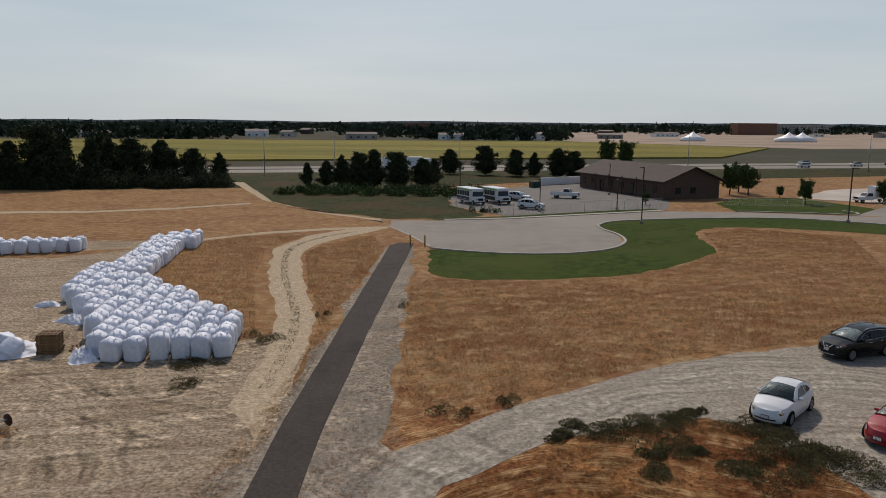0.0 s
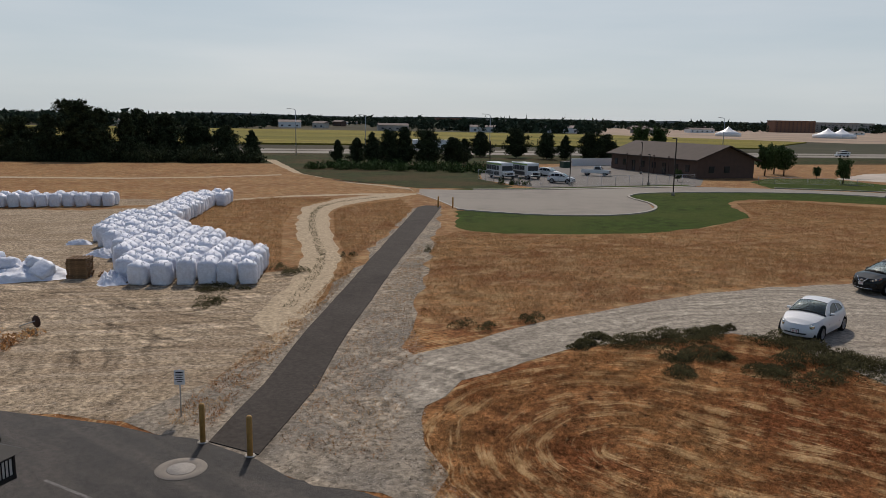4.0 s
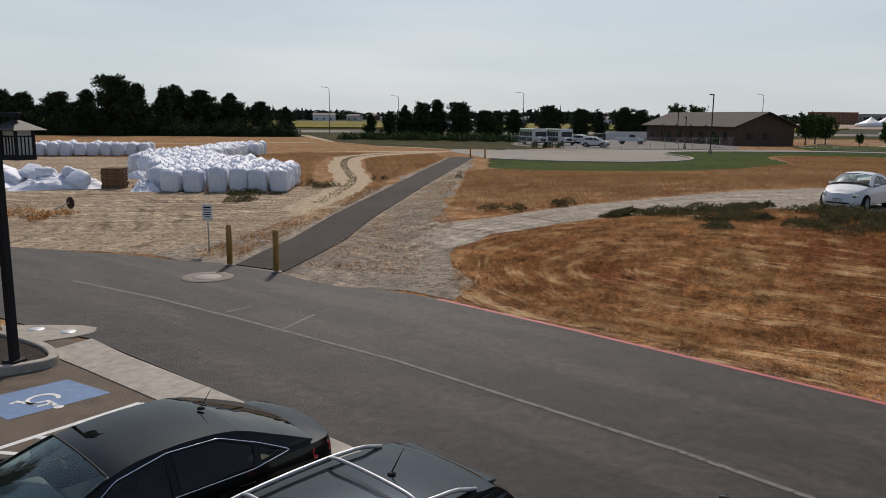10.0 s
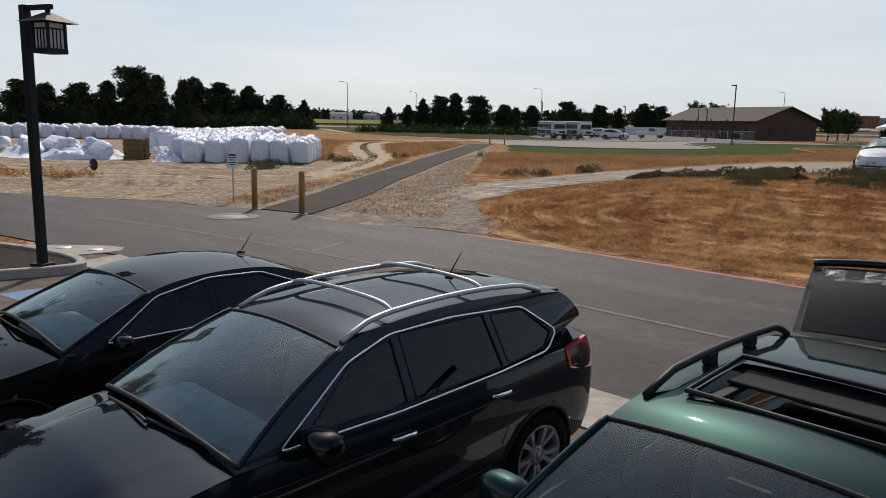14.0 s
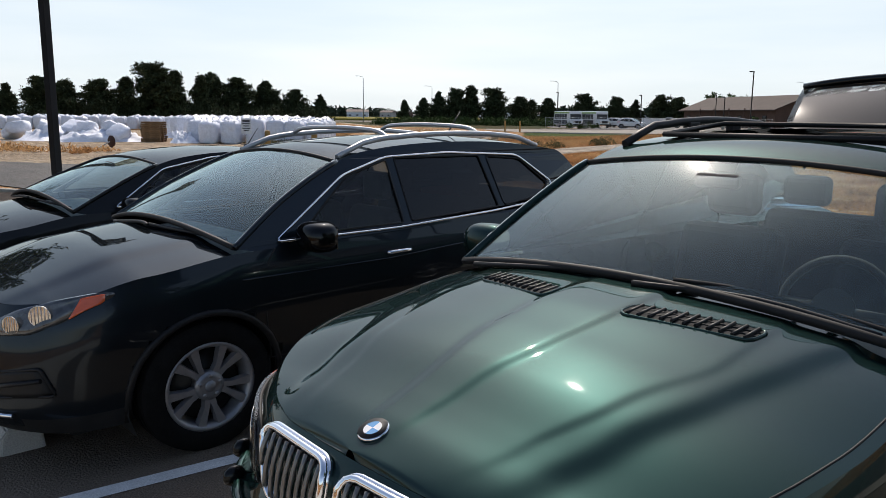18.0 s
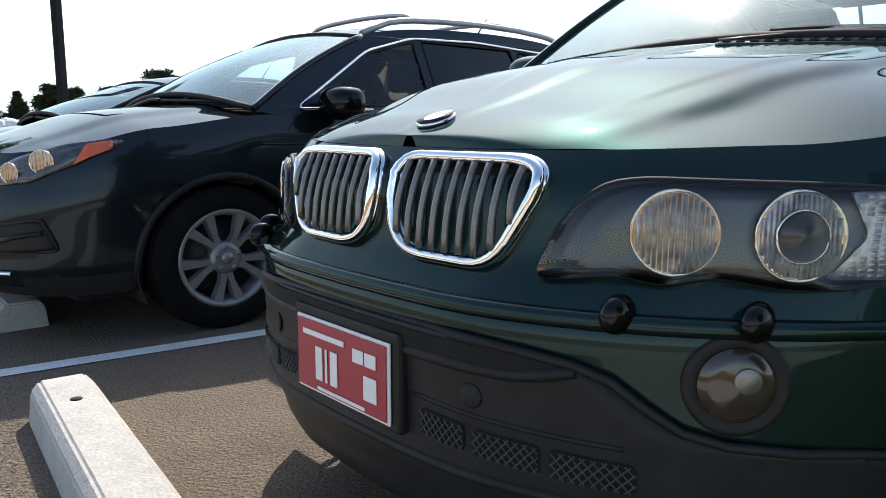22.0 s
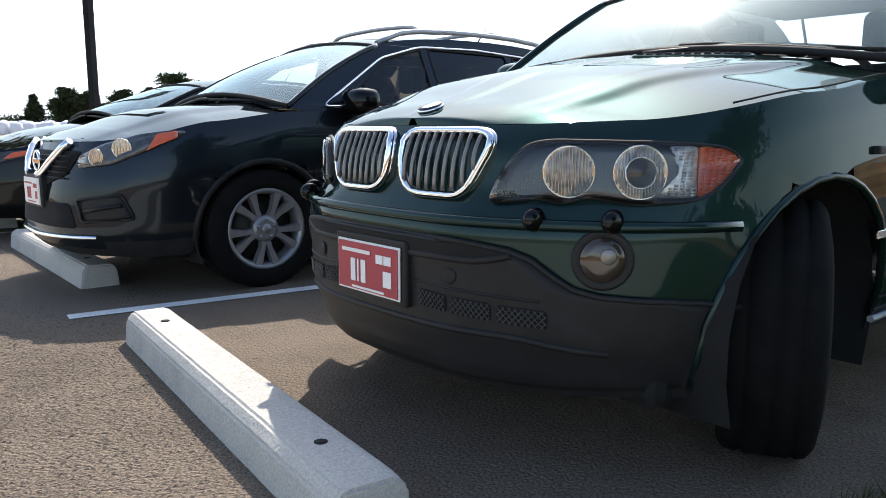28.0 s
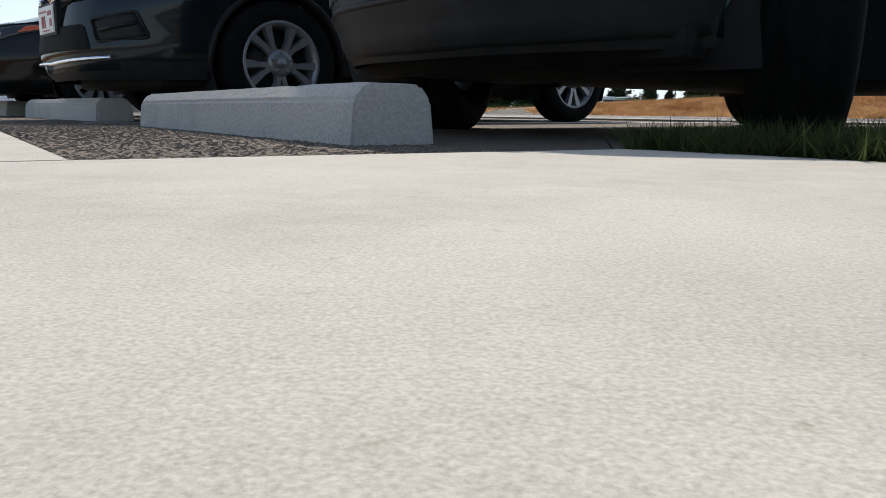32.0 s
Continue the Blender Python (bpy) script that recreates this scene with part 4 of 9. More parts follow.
paint("marking_line", (-2.30, 0.58), (1.15, 4.05), 0.10, 0.004, M["paint_white"], "white line between two parking stalls")
paint("marking_line", (-5.0, 2.9), (-2.6, 6.1), 0.10, 0.004, M["paint_white"], "white line between two parking stalls")
paint("marking_line", (-7.2, 6.6), (-5.97, 8.92), 0.10, 0.004, M["paint_white"], "white line beside the striped aisle")
paint("marking_line", (-6.1, 5.9), (-4.75, 8.06), 0.10, 0.004, M["paint_white"], "white line beside the striped aisle")
paint("marking_line", (-5.95, 8.9), (-4.7, 8.08), 0.10, 0.0045, M["paint_white"], "white line across the striped aisle")
for k in range(4):
    q = Vector((-6.05, 8.55)) + Vector((-0.36, -0.6)) * k * 0.9
    paint("marking_stripe", tuple(q), tuple(q + Vector((1.05, 0.02))), 0.09, 0.004, M["paint_white"], "slanting stripe of the access aisle")
sheet("marking_blue", [(-7.75, 9.72), (-6.66, 9.25), (-7.52, 7.95), (-8.6, 8.5)], 0.004, M["paint_blue"], "blue painted panel of an accessible stall", "road marking", 0)


def access_symbol():
    """The wheelchair sign, as bent white bands on the blue panel."""
    bm = bmesh.new()

    def ribbon(pts, w):
        pts = [Vector((*p, 0)) for p in pts]
        prev = None
        for i, p in enumerate(pts):
            a, b = pts[max(0, i - 1)], pts[min(len(pts) - 1, i + 1)]
            n = Vector((a.y - b.y, b.x - a.x, 0)).normalized() * w / 2
            row = (bm.verts.new(p + n), bm.verts.new(p - n))
            if prev:
                bm.faces.new((prev[0], prev[1], row[1], row[0]))
            prev = row

    ribbon([(0.22 * math.cos(a), 0.22 * math.sin(a)) for a in [math.radians(40 - 10 * k) for k in range(27)]], 0.07)
    ribbon([(-0.02, 0.42), (-0.02, 0.12), (0.2, 0.1), (0.32, -0.2), (0.42, -0.16)], 0.075)
    ribbon([(-0.02, 0.28), (0.2, 0.26)], 0.06)
    v = bmesh.ops.create_circle(bm, cap_ends=True, segments=16, radius=0.075)["verts"]
    bmesh.ops.translate(bm, verts=v, vec=(-0.02, 0.52, 0))
    bmesh.ops.recalc_face_normals(bm, faces=bm.faces)
    return tagged(part("marking_symbol", bm, M["paint_white"], m=pose(-7.55, 8.8, 0.009, 0, 0, -122)), "worn white wheelchair symbol painted on blue", "road marking", "", "structure")


access_symbol()
_red = [(-2.35, 16.62), (0.8, 14.46), (3.5, 12.5), (5.84, 10.8), (14, 4.55)]
for a, b in zip(_red, _red[1:]):
    paint("marking_red", a, b, 0.12, 0.017, M["paint_red"], "faded red paint along the road edge")
_cl = [(-12.4, 16.9), (-9.3, 15.5), (-6.6, 14.05), (-2.4, 11.65), (2.2, 8.45), (6, 5.4)]
for a, b in zip(_cl, _cl[1:]):
    paint("marking_seam", a, b, 0.10, 0.017, M["paint_faded"], "worn pale seam along the middle of the road")
paint("marking_seam", (-5.2, 13.35), (-4.9, 14.6), 0.08, 0.0175, M["paint_faded"], "short worn paint mark on the road")
paint("marking_seam", (-7.0, 14.4), (-6.6, 15.1), 0.06, 0.0175, M["paint_faded"], "short worn paint mark on the road")


def manhole():
    t = thing("manhole", pose(-9.08, 18.03, 0.012), "round concrete manhole collar with an iron lid", "manhole")
    bm = bmesh.new()
    lathe(bm, [(0.72, 0.0), (0.71, 0.012), (0.42, 0.014), (0.41, 0.004)], 40)
    part("collar", bm, material("collar_concrete", (0.24, 0.21, 0.175), 0.9, 0, 0.15, 3.0, 0.2, 0.3, 60.0, (0.19, 0.165, 0.14), spec=0.2), t)
    bm = bmesh.new()
    lathe(bm, [(0.40, 0.004), (0.39, 0.013), (0.0, 0.015)], 32)
    part("lid", bm, material("iron_lid", (0.22, 0.2, 0.18), 0.7, 0.3, 0.2, 20.0, bump=0.4, bump_scale=70.0), t)


manhole()


# ---- vertical things near the path ----
def bollard(x, y):
    t = thing("bollard", pose(x, y, 0.02), "yellow-brown timber bollard beside the path", "bollard", "bollards at the path's end")
    bm = bmesh.new()
    lathe(bm, [(0.085, 0.0), (0.085, 1.17), (0.08, 1.2), (0.06, 1.235), (0.0, 1.25)], 18)
    part("post", bm, M["bollard"], t)
    bm = bmesh.new()
    lathe(bm, [(0.17, 0.0), (0.16, 0.015), (0.09, 0.02)], 18)
    part("footing", bm, M["concrete"], t)
    return t


bollard(-9.2, 19.83), bollard(-7.46, 19.1)
bollard(-8.65, 84.6), bollard(-6.95, 84.2)


def small_sign(x, y, h, lean=0):
    t = thing("sign_post", pose(x, y, 0, 0, lean, 8), "small white notice on a thin steel post", "sign")
    bm = bmesh.new()
    tube(bm, [(0, 0, 0), (0, 0, h)], 0.022, 8)
    part("post", bm, M["galvanised"], t)
    bm = bmesh.new()
    box(bm, -0.17, -0.035, h - 0.52, 0.17, -0.025, h - 0.02, 0.004)
    board = part("board", bm, M["white_paint"], t)
    for k, (wd, hh) in enumerate(((0.24, 0.05), (0.26, 0.03), (0.2, 0.03), (0.26, 0.03), (0.16, 0.03))):
        bm = bmesh.new()
        box(bm, -wd / 2, -0.039, h - 0.13 - k * 0.075, wd / 2, -0.036, h - 0.13 - k * 0.075 + hh)
        part("text_bar", bm, M["black_plastic"], board, "dark printed bar")
    return t


small_sign(-10.75, 21.75, 1.62)


def stop_board():
    t = thing("fallen_sign", pose(-21.6, 30.6, 0.0, 0, 0, -20), "dark octagonal sign on a leaning post", "sign")
    bm = bmesh.new()
    tube(bm, [(-1.2, 0.0, 0.03), (-0.1, 0, 0.42)], 0.03, 6)
    part("post", bm, M["galvanised"], t)
    bm = bmesh.new()
    lathe(bm, [(0.30, 0.0), (0.30, 0.01), (0.0, 0.01)], 8, pose(0, 0, 0.42, 90, 22.5, 0))
    part("board", bm, material("rust", (0.06, 0.03, 0.022), 0.8, 0.2, 0.3, 9.0), t)


stop_board()


def street_lantern():
    """The craftsman-style lantern on its square post."""
    t = thing("street_lamp", pose(-8.95, 10.02, 0.1, 0, 0, -14), "black square lamp post with a craftsman lantern", "street lamp")
    bm = bmesh.new()
    box(bm, -0.065, -0.065, 0, 0.065, 0.065, 4.42, 0.008)
    part("post", bm, M["black_metal"], t)
    bm = bmesh.new()
    box(bm, -0.14, -0.14, 0, 0.14, 0.14, 0.1, 0.01)
    part("base", bm, M["black_metal"], t)
    bm = bmesh.new()
    box(bm, -0.1, -0.04, 4.33, 0.62, 0.04, 4.41, 0.008)
    box(bm, 0.5, -0.03, 4.2, 0.56, 0.03, 4.34, 0.004)
    part("arm", bm, M["black_metal"], t)
    lan = part("lantern", box(bmesh.new(), 0.34, -0.19, 3.63, 0.72, 0.19, 3.70, 0.006), M["black_metal"], t)
    bm = bmesh.new()
    v = bmesh.ops.create_cone(bm, cap_ends=True, segments=4, radius1=0.46, radius2=0.06, depth=0.16)["verts"]
    bmesh.ops.transform(bm, verts=v, matrix=pose(0.53, 0, 4.2, 0, 0, 45))
    part("roof", bm, M["black_metal"], lan)
    def bar(name, *c):
        part(name, box(bmesh.new(), *c), M["black_metal"], lan)

    for sx in (-1, 1):
        for sy in (-1, 1):
            bar("corner_post", 0.53 + sx * 0.165 - 0.02, sy * 0.165 - 0.02, 3.68, 0.53 + sx * 0.165 + 0.02, sy * 0.165 + 0.02, 4.14)
    for k in (-0.07, 0.0, 0.07):
        for sy in (-0.165, 0.165):
            bar("glazing_bar", 0.53 + k - 0.006, sy - 0.008, 3.7, 0.53 + k + 0.006, sy + 0.008, 4.02)
            bar("glazing_bar", 0.53 + sy - 0.008, k - 0.006, 3.7, 0.53 + sy + 0.008, k + 0.006, 4.02)
    for zz in (3.70, 4.02, 4.12):
        for sy in (-0.165, 0.165):
            bar("cage_rail", 0.35, sy - 0.012, zz - 0.012, 0.71, sy + 0.012, zz + 0.012)
            bar("cage_rail", 0.53 + sy - 0.011, -0.18, zz - 0.011, 0.53 + sy + 0.011, 0.18, zz + 0.011)
    bm = bmesh.new()
    box(bm, 0.53 - 0.15, -0.15, 3.7, 0.53 + 0.15, 0.15, 4.12)
    part("pane", bm, material("frosted_pane", (0.55, 0.55, 0.52), 0.35, 0, 0.05, 4.0), lan, "frosted white glass")


street_lantern()


def pole_light(x, y, h, head=0.55, turn=0, kind_of="bronze", label="dark bronze parking lot light on a square pole"):
    t = thing("street_lamp", pose(x, y, 0, 0, 0, turn), label, "street lamp", "dark lot lights")
    bm = bmesh.new()
    box(bm, -0.07, -0.07, 0, 0.07, 0.07, h, 0.01)
    part("pole", bm, M[kind_of], t)
    bm = bmesh.new()
    lathe(bm, [(0.24, 0), (0.24, 0.5), (0.22, 0.52), (0.0, 0.52)], 14)
    part("footing", bm, M["concrete"], t)
    bm = bmesh.new()
    box(bm, -head, -0.16, h - 0.14, 0.06, 0.16, h, 0.02)
    part("lamp_head", bm, M[kind_of], t)
    return t


pole_light(21.9, 107.0, 7.96), pole_light(52.2, 111.2, 7.96, 0.9, 180)
pole_light(8.55, 120.4, 5.2, 0.35), pole_light(21.4, 124.4, 5.0, 0.35), pole_light(-4.8, 140.2, 6.2, 0.35), pole_light(24.5, 152, 6.2, 0.35)


def mast_light(x, y, h, turn):
    t = thing("street_lamp", pose(x, y, 0, 0, 0, turn), "tall galvanised highway light with a curved arm", "street lamp", "highway lights")
    bm = bmesh.new()
    tube(bm, [(0, 0, 0), (0, 0, h * 0.6), (0, 0, h - 0.5)], 0.13, 8, taper=0.08)
    part("mast", bm, M["galvanised"], t)
    bm = bmesh.new()
    tube(bm, curve([(0, 0, h - 0.55), (-0.3, 0, h - 0.1), (-1.6, 0, h + 0.12)], 8), 0.06, 6)
    part("arm", bm, M["galvanised"], t)
    bm = bmesh.new()
    box(bm, -2.3, -0.14, h + 0.05, -1.5, 0.14, h + 0.18, 0.03)
    part("lamp_head", bm, M["galvanised"], t)


mast_light(-58.5, 198.6, 12.0, 0), mast_light(-7.7, 219.3, 11.6, 0), mast_light(60, 230, 11.8, 20), mast_light(120, 246, 11.8, 0), mast_light(-48, 240, 11, 0), mast_light(-116, 190, 11, 0)


# ---- the stored bags ----
def bag_mesh(seed):
    """A filled bulk bag: a bulging square sack, gathered at the neck, with corner folds."""
    rnd = random.Random(seed)
    bm = bmesh.new()
    n, rows = 20, 13
    rings = []
    for i in range(rows):
        f = i / (rows - 1)
        z = 1.42 * f
        half = 0.53 + 0.055 * math.sin(math.pi * min(1, f * 1.05)) - 0.5 * max(0, f - 0.9) - (0.17 if f > 0.95 else 0)
        ring = []
        for j in range(n):
            a = 2 * math.pi * j / n
            c, s = math.cos(a), math.sin(a)
            k = 1 / (abs(c) ** 7 + abs(s) ** 7) ** (1 / 7)
            p = Vector((c * k * half, s * k * half, z))
            w = 0.06 * noise.noise(p * 3.1 + Vector((seed * 7, 0, 0))) + 0.03 * noise.noise(p * 9 + Vector((seed * 3, 5, 0)))
            p += Vector((c, s, 0)) * (w + 0.03 * math.sin(a * 9 + seed) * (0.3 + f))
            p.x += 0.05 * f * math.sin(seed)
            p.y += 0.05 * f * math.cos(seed * 1.7)
            if f > 0.8:
                p.z += 0.07 * noise.noise(p * 4 + Vector((0, seed * 5, 0)))
            ring.append(bm.verts.new(p))
        rings.append(ring)
    for a, b in zip(rings, rings[1:]):
        for j in range(n):
            bm.faces.new((a[j], a[(j + 1) % n], b[(j + 1) % n], b[j]))
    bm.faces.new(list(reversed(rings[0])))
    top = bm.verts.new((0.12 * math.sin(seed), 0.08, 1.52 + 0.14 * rnd.random()))
    for j in range(n):
        bm.faces.new((rings[-1][j], rings[-1][(j + 1) % n], top))
    for k in range(4):
        a = math.pi / 4 + k * math.pi / 2
        q = Vector((0.5 * math.cos(a), 0.5 * math.sin(a), 1.28))
        tube(bm, curve([q, q + Vector((-0.06 * math.cos(a), -0.06 * math.sin(a), 0.2 + 0.05 * rnd.random())), q * 0.55 + Vector((0, 0, 0.62))], 6), 0.022, 5)
        # a gathered flap of the cover beside each loop
        e = Vector((-math.sin(a), math.cos(a), 0)) * rnd.uniform(0.1, 0.2)
        o = Vector((0.3 * math.cos(a + 0.5), 0.3 * math.sin(a + 0.5), 1.36))
        fold = [bm.verts.new(o - e), bm.verts.new(o + Vector((0.05, 0.05, 0.0))), bm.verts.new(o + e), bm.verts.new(o * 0.9 + Vector((0, 0, rnd.uniform(0.22, 0.4))))]
        bm.faces.new((fold[0], fold[1], fold[3])), bm.faces.new((fold[1], fold[2], fold[3]))
    for f in bm.faces:
        f.smooth = True
    me = bpy.data.meshes.new("bulk_bag")
    bm.to_mesh(me)
    bm.free()
    me.materials.append(M["bag"])
    return me


BAGS = [bag_mesh(k) for k in range(6)]


def inside(p, poly):
    hit = False
    for (x0, y0), (x1, y1) in zip(poly, poly[1:] + poly[:1]):
        if (y0 > p[1]) != (y1 > p[1]) and p[0] < (x1 - x0) * (p[1] - y0) / (y1 - y0) + x0:
            hit = not hit
    return hit


def bag(x, y, rnd):
    ob = new("bulk_bag", BAGS[rnd.randrange(6)])
    ob.matrix_basis = pose(x, y, 0, rnd.uniform(-4, 4), rnd.uniform(-4, 4), rnd.uniform(-14, 14) + 12) @ Matrix.Diagonal((0.95, 0.95, rnd.uniform(0.88, 1.04), 1))
    ob.location.z = 0.03
    return tagged(ob, "full white woven bulk bag tied at the top", "bulk bag", "stacked bulk bags")


rnd = random.Random(5)
cluster = [(-22.6, 40.2), (-15.2, 41.6), (-15.8, 46.6), (-29.0, 60.4), (-32.9, 55.2), (-26.6, 47.3)]
diagonal = [(-33.0, 54.6), (-29.4, 59.6), (-32.9, 84.2), (-36.6, 83.4)]
for poly in (cluster, diagonal):
    for i in range(-34, 34):
        for j in range(-34, 34):
            x = -24 + i * 1.24 * 0.98 - j * 1.24 * 0.2 + rnd.uniform(-0.08, 0.08)
            y = 58 + i * 1.24 * 0.2 + j * 1.24 * 0.98 + rnd.uniform(-0.08, 0.08)
            if inside((x, y), poly) and not (poly is diagonal and inside((x, y), cluster)):
                bag(x, y, rnd)
for i in range(22):
    for j in range(2):
        bag(-43.9 - i * 1.22 - 0.2 * j, 77.3 - i * 0.5 + j * 1.3 + rnd.uniform(-0.1, 0.1), rnd)


def crumpled(name, x, y, sx, sy, h, seed, label):
    """A heap of empty bags and sheeting."""
    bm = bmesh.new()
    n = 34
    vs = []
    for i in range(n):
        row = []
        for j in range(n):
            u, v = i / (n - 1) * 2 - 1, j / (n - 1) * 2 - 1
            r = max(abs(u), abs(v)) * 0.5 + math.hypot(u, v) * 0.5
            p = Vector((u * 2 + seed, v * 2, seed * 3.1))
            env = max(0.0, 1 - r ** 2.5)
            z = h * env * (0.55 + 0.5 * abs(noise.noise(p * 1.6)) + 0.55 * abs(noise.noise(p * 4)))
            w = 1 + 0.25 * noise.noise(p * 1.1)
            row.append(bm.verts.new((u * sx * w, v * sy * w, z)))
        vs.append(row)
    for i in range(n - 1):
        for j in range(n - 1):
            bm.faces.new((vs[i][j], vs[i + 1][j], vs[i + 1][j + 1], vs[i][j + 1]))
    ob = part(name, bm, M["bag"], None, "", True, pose(x, y, 0.01, 0, 0, seed * 40))
    return tagged(ob, label, "sheeting")


for _x, _y, _z, _rx, _ry, _rz, _k in [(-27.9 - 0.85 * k + rnd.uniform(-0.2, 0.2), 41.0 + 0.55 * (k % 3) + 0.1 * k, 0.5 + 0.28 * (k % 2), rnd.uniform(55, 115), rnd.uniform(-25, 25), rnd.uniform(0, 360), k % 6) for k in range(11)]:
    _o = new("bulk_bag", BAGS[_k])
    _o.matrix_basis = pose(_x, _y, _z, 0, 0, _rz) @ pose(0, 0, 0, _rx, _ry, 0) @ Matrix.Diagonal((0.95, 0.62, 0.85, 1)) @ Matrix.Translation((0, 0, -0.7))
    tagged(_o, "slumped half-empty white bulk bag lying in a heap", "bulk bag", "heap of slack bags")
crumpled("crumpled_sheeting", -29.2, 41.2, 3.0, 1.5, 0.8, 1, "heap of crumpled empty white bags")
crumpled("crumpled_sheeting", -33.5, 42.5, 2.6, 1.6, 0.9, 2, "heap of crumpled empty white bags")
crumpled("crumpled_sheeting", -23.6, 40.9, 1.15, 0.8, 0.7, 3, "crumpled empty white bags on the ground")
crumpled("crumpled_sheeting", -28.6, 49.0, 1.3, 0.7, 0.55, 4, "crumpled white sheeting on the ground")
crumpled("crumpled_sheeting", -33.0, 53.2, 0.9, 0.5, 0.4, 5, "crumpled white sheeting on the ground")


def pallet(x, y, z, turn, parts_of=None):
    t = thing("pallet", pose(x, y, z, 0, 0, turn), "weathered brown wooden pallet", "pallet", "stacked pallets")
    for k in range(3):
        bm = bmesh.new()
        box(bm, -0.6, -0.55 + k * 0.5, 0, 0.6, -0.45 + k * 0.5, 0.09)
        part("stringer", bm, M["wood"], t)
    for k in range(6):
        bm = bmesh.new()
        box(bm, -0.6 + k * 0.222, -0.6, 0.092, -0.6 + k * 0.222 + 0.1, 0.6, 0.115)
        part("board", bm, M["wood"], t)
    return t


for k in range(10):
    pallet(-26.2 + rnd.uniform(-0.05, 0.05), 41.9 + rnd.uniform(-0.05, 0.05), 0.125 * k, 10 + rnd.uniform(-4, 4))
pallet(-24.9, 42.9, 0, 25)


# ---- trees ----
def clump(bm, c, size, rnd, flat=0.6):
    """A spray of leaves: a few crossed ragged triangles."""
    for _ in range(4):
        d = Vector((rnd.gauss(0, 1), rnd.gauss(0, 1), rnd.gauss(0, flat))).normalized()
        e = d.cross(Vector((rnd.gauss(0, 1), rnd.gauss(0, 1), rnd.gauss(0, 1)))).normalized()
        o = c + Vector((rnd.gauss(0, 1), rnd.gauss(0, 1), rnd.gauss(0, 1))) * size * 0.35
        bm.faces.new([bm.verts.new(o - d * size * 0.5 - e * size * 0.22), bm.verts.new(o - d * size * 0.4 + e * size * 0.3), bm.verts.new(o + d * size * 0.7)])


def make_tree(kind, seed):
    rnd = random.Random(seed)
    t = thing(kind + "_tree", pose(0, 0, -60), "dark green pine with a ragged crown" if kind == "pine" else "leafy green tree with a rounded crown", "tree", "trees")
    H = 8.0
    bm = bmesh.new()
    tube(bm, curve([(0, 0, -0.1), (0.08, 0.04, H * 0.4), (0.0, 0.1, H * 0.95)], 7), 0.2, 7, taper=0.03)
    crown = bmesh.new()
    limbs = 78 if kind == "pine" else 40
    # pointed, broad and many-topped pines, by seed
    power, full, lop = ((0.62, 2.6, 0.25), (0.42, 3.0, 0.45), (0.8, 2.4, 0.35), (0.35, 2.7, 0.7), (0.55, 3.2, 0.4), (0.7, 2.2, 0.5))[seed % 6]
    for k in range(limbs):
        f = k / limbs
        a = k * 2.4 + rnd.uniform(-0.5, 0.5)
        bulge = 1 + lop * noise.noise(Vector((math.cos(a) * 1.3 + seed, math.sin(a) * 1.3, f * 4)))
        if kind == "pine":
            z = H * (0.07 + 0.90 * f)
            r = (full * (1 - f) ** power * min(1, 0.45 + 3.2 * f) * rnd.uniform(0.4, 1.3) + 0.12) * bulge
            rise = (0.12 + 0.35 * f) * r
            m = int(10 + 22 * r)
        else:
            z = H * (0.22 + 0.5 * f)
            r = 2.5 * math.sin(math.pi * (0.25 + 0.6 * f)) * rnd.uniform(0.6, 1.15) * bulge
            rise = 0.9 * r * (0.4 + f)
            m = 34
        tip = Vector((r * math.cos(a), r * math.sin(a), min(z + rise, H * 1.04)))
        tube(bm, [(0, 0, z), Vector((0, 0, z)).lerp(tip, 0.5) + Vector((0, 0, -0.05 * r)), tip], 0.05, 4, taper=0.012, caps=False)
        for i in range(m):
            q = Vector((0, 0, z)).lerp(tip, 0.2 + 0.85 * rnd.random() ** 0.7)
            q += Vector((rnd.gauss(0, 1), rnd.gauss(0, 1), rnd.gauss(0, 0.8))) * (0.11 * r + 0.07)
            clump(crown, q, rnd.uniform(0.22, 0.5), rnd, 1.1)
    part("trunk", bm, M["bark"], t)
    part("crown", crown, M["pine" if kind == "pine" else "leaf"], t)
    return t


def plant(src, x, y, h, rnd, wide=1.0):
    s = h / 8.0
    ob = copy_thing(src, pose(x, y, 0, 0, 0, rnd.uniform(0, 360)))
    ob.scale = (s * wide, s * wide, s)
    return ob


PINES = [make_tree("pine", k) for k in range(6)]
LEAFY = [make_tree("leafy", 10 + k) for k in range(2)]
left_pines = [(-99, 153, 9.6), (-93, 154, 12.2), (-88, 154, 11.0), (-84, 158, 10.2), (-85, 165, 10.6), (-79, 166, 9.9), (-75, 172, 9.5), (-73, 172, 6.6), (-68, 173, 7.6), (-63, 177, 6.6), (-105, 152, 9), (-112, 150, 8.5), (-118, 150, 9.5), (-124, 147, 8)]
middle_pines = [(-39, 164, 5.2), (-35, 165, 5.6), (-31, 162, 6.9), (-27, 161, 7.3), (-24, 162, 8.2), (-19, 162, 7.4), (-12, 176, 5.6), (-10, 211, 6.7), (0, 208, 7.6), (8, 204, 6.8), (13, 205, 6.3), (19, 202, 7.2), (23, 200, 6.8), (-14, 168, 6.0)]
for x, y, h in left_pines:
    plant(rnd.choice(PINES), x, y, h, rnd, rnd.uniform(0.9, 1.3))
for x, y, h in middle_pines:
    plant(rnd.choice(PINES), x, y, h, rnd, rnd.uniform(0.95, 1.25))
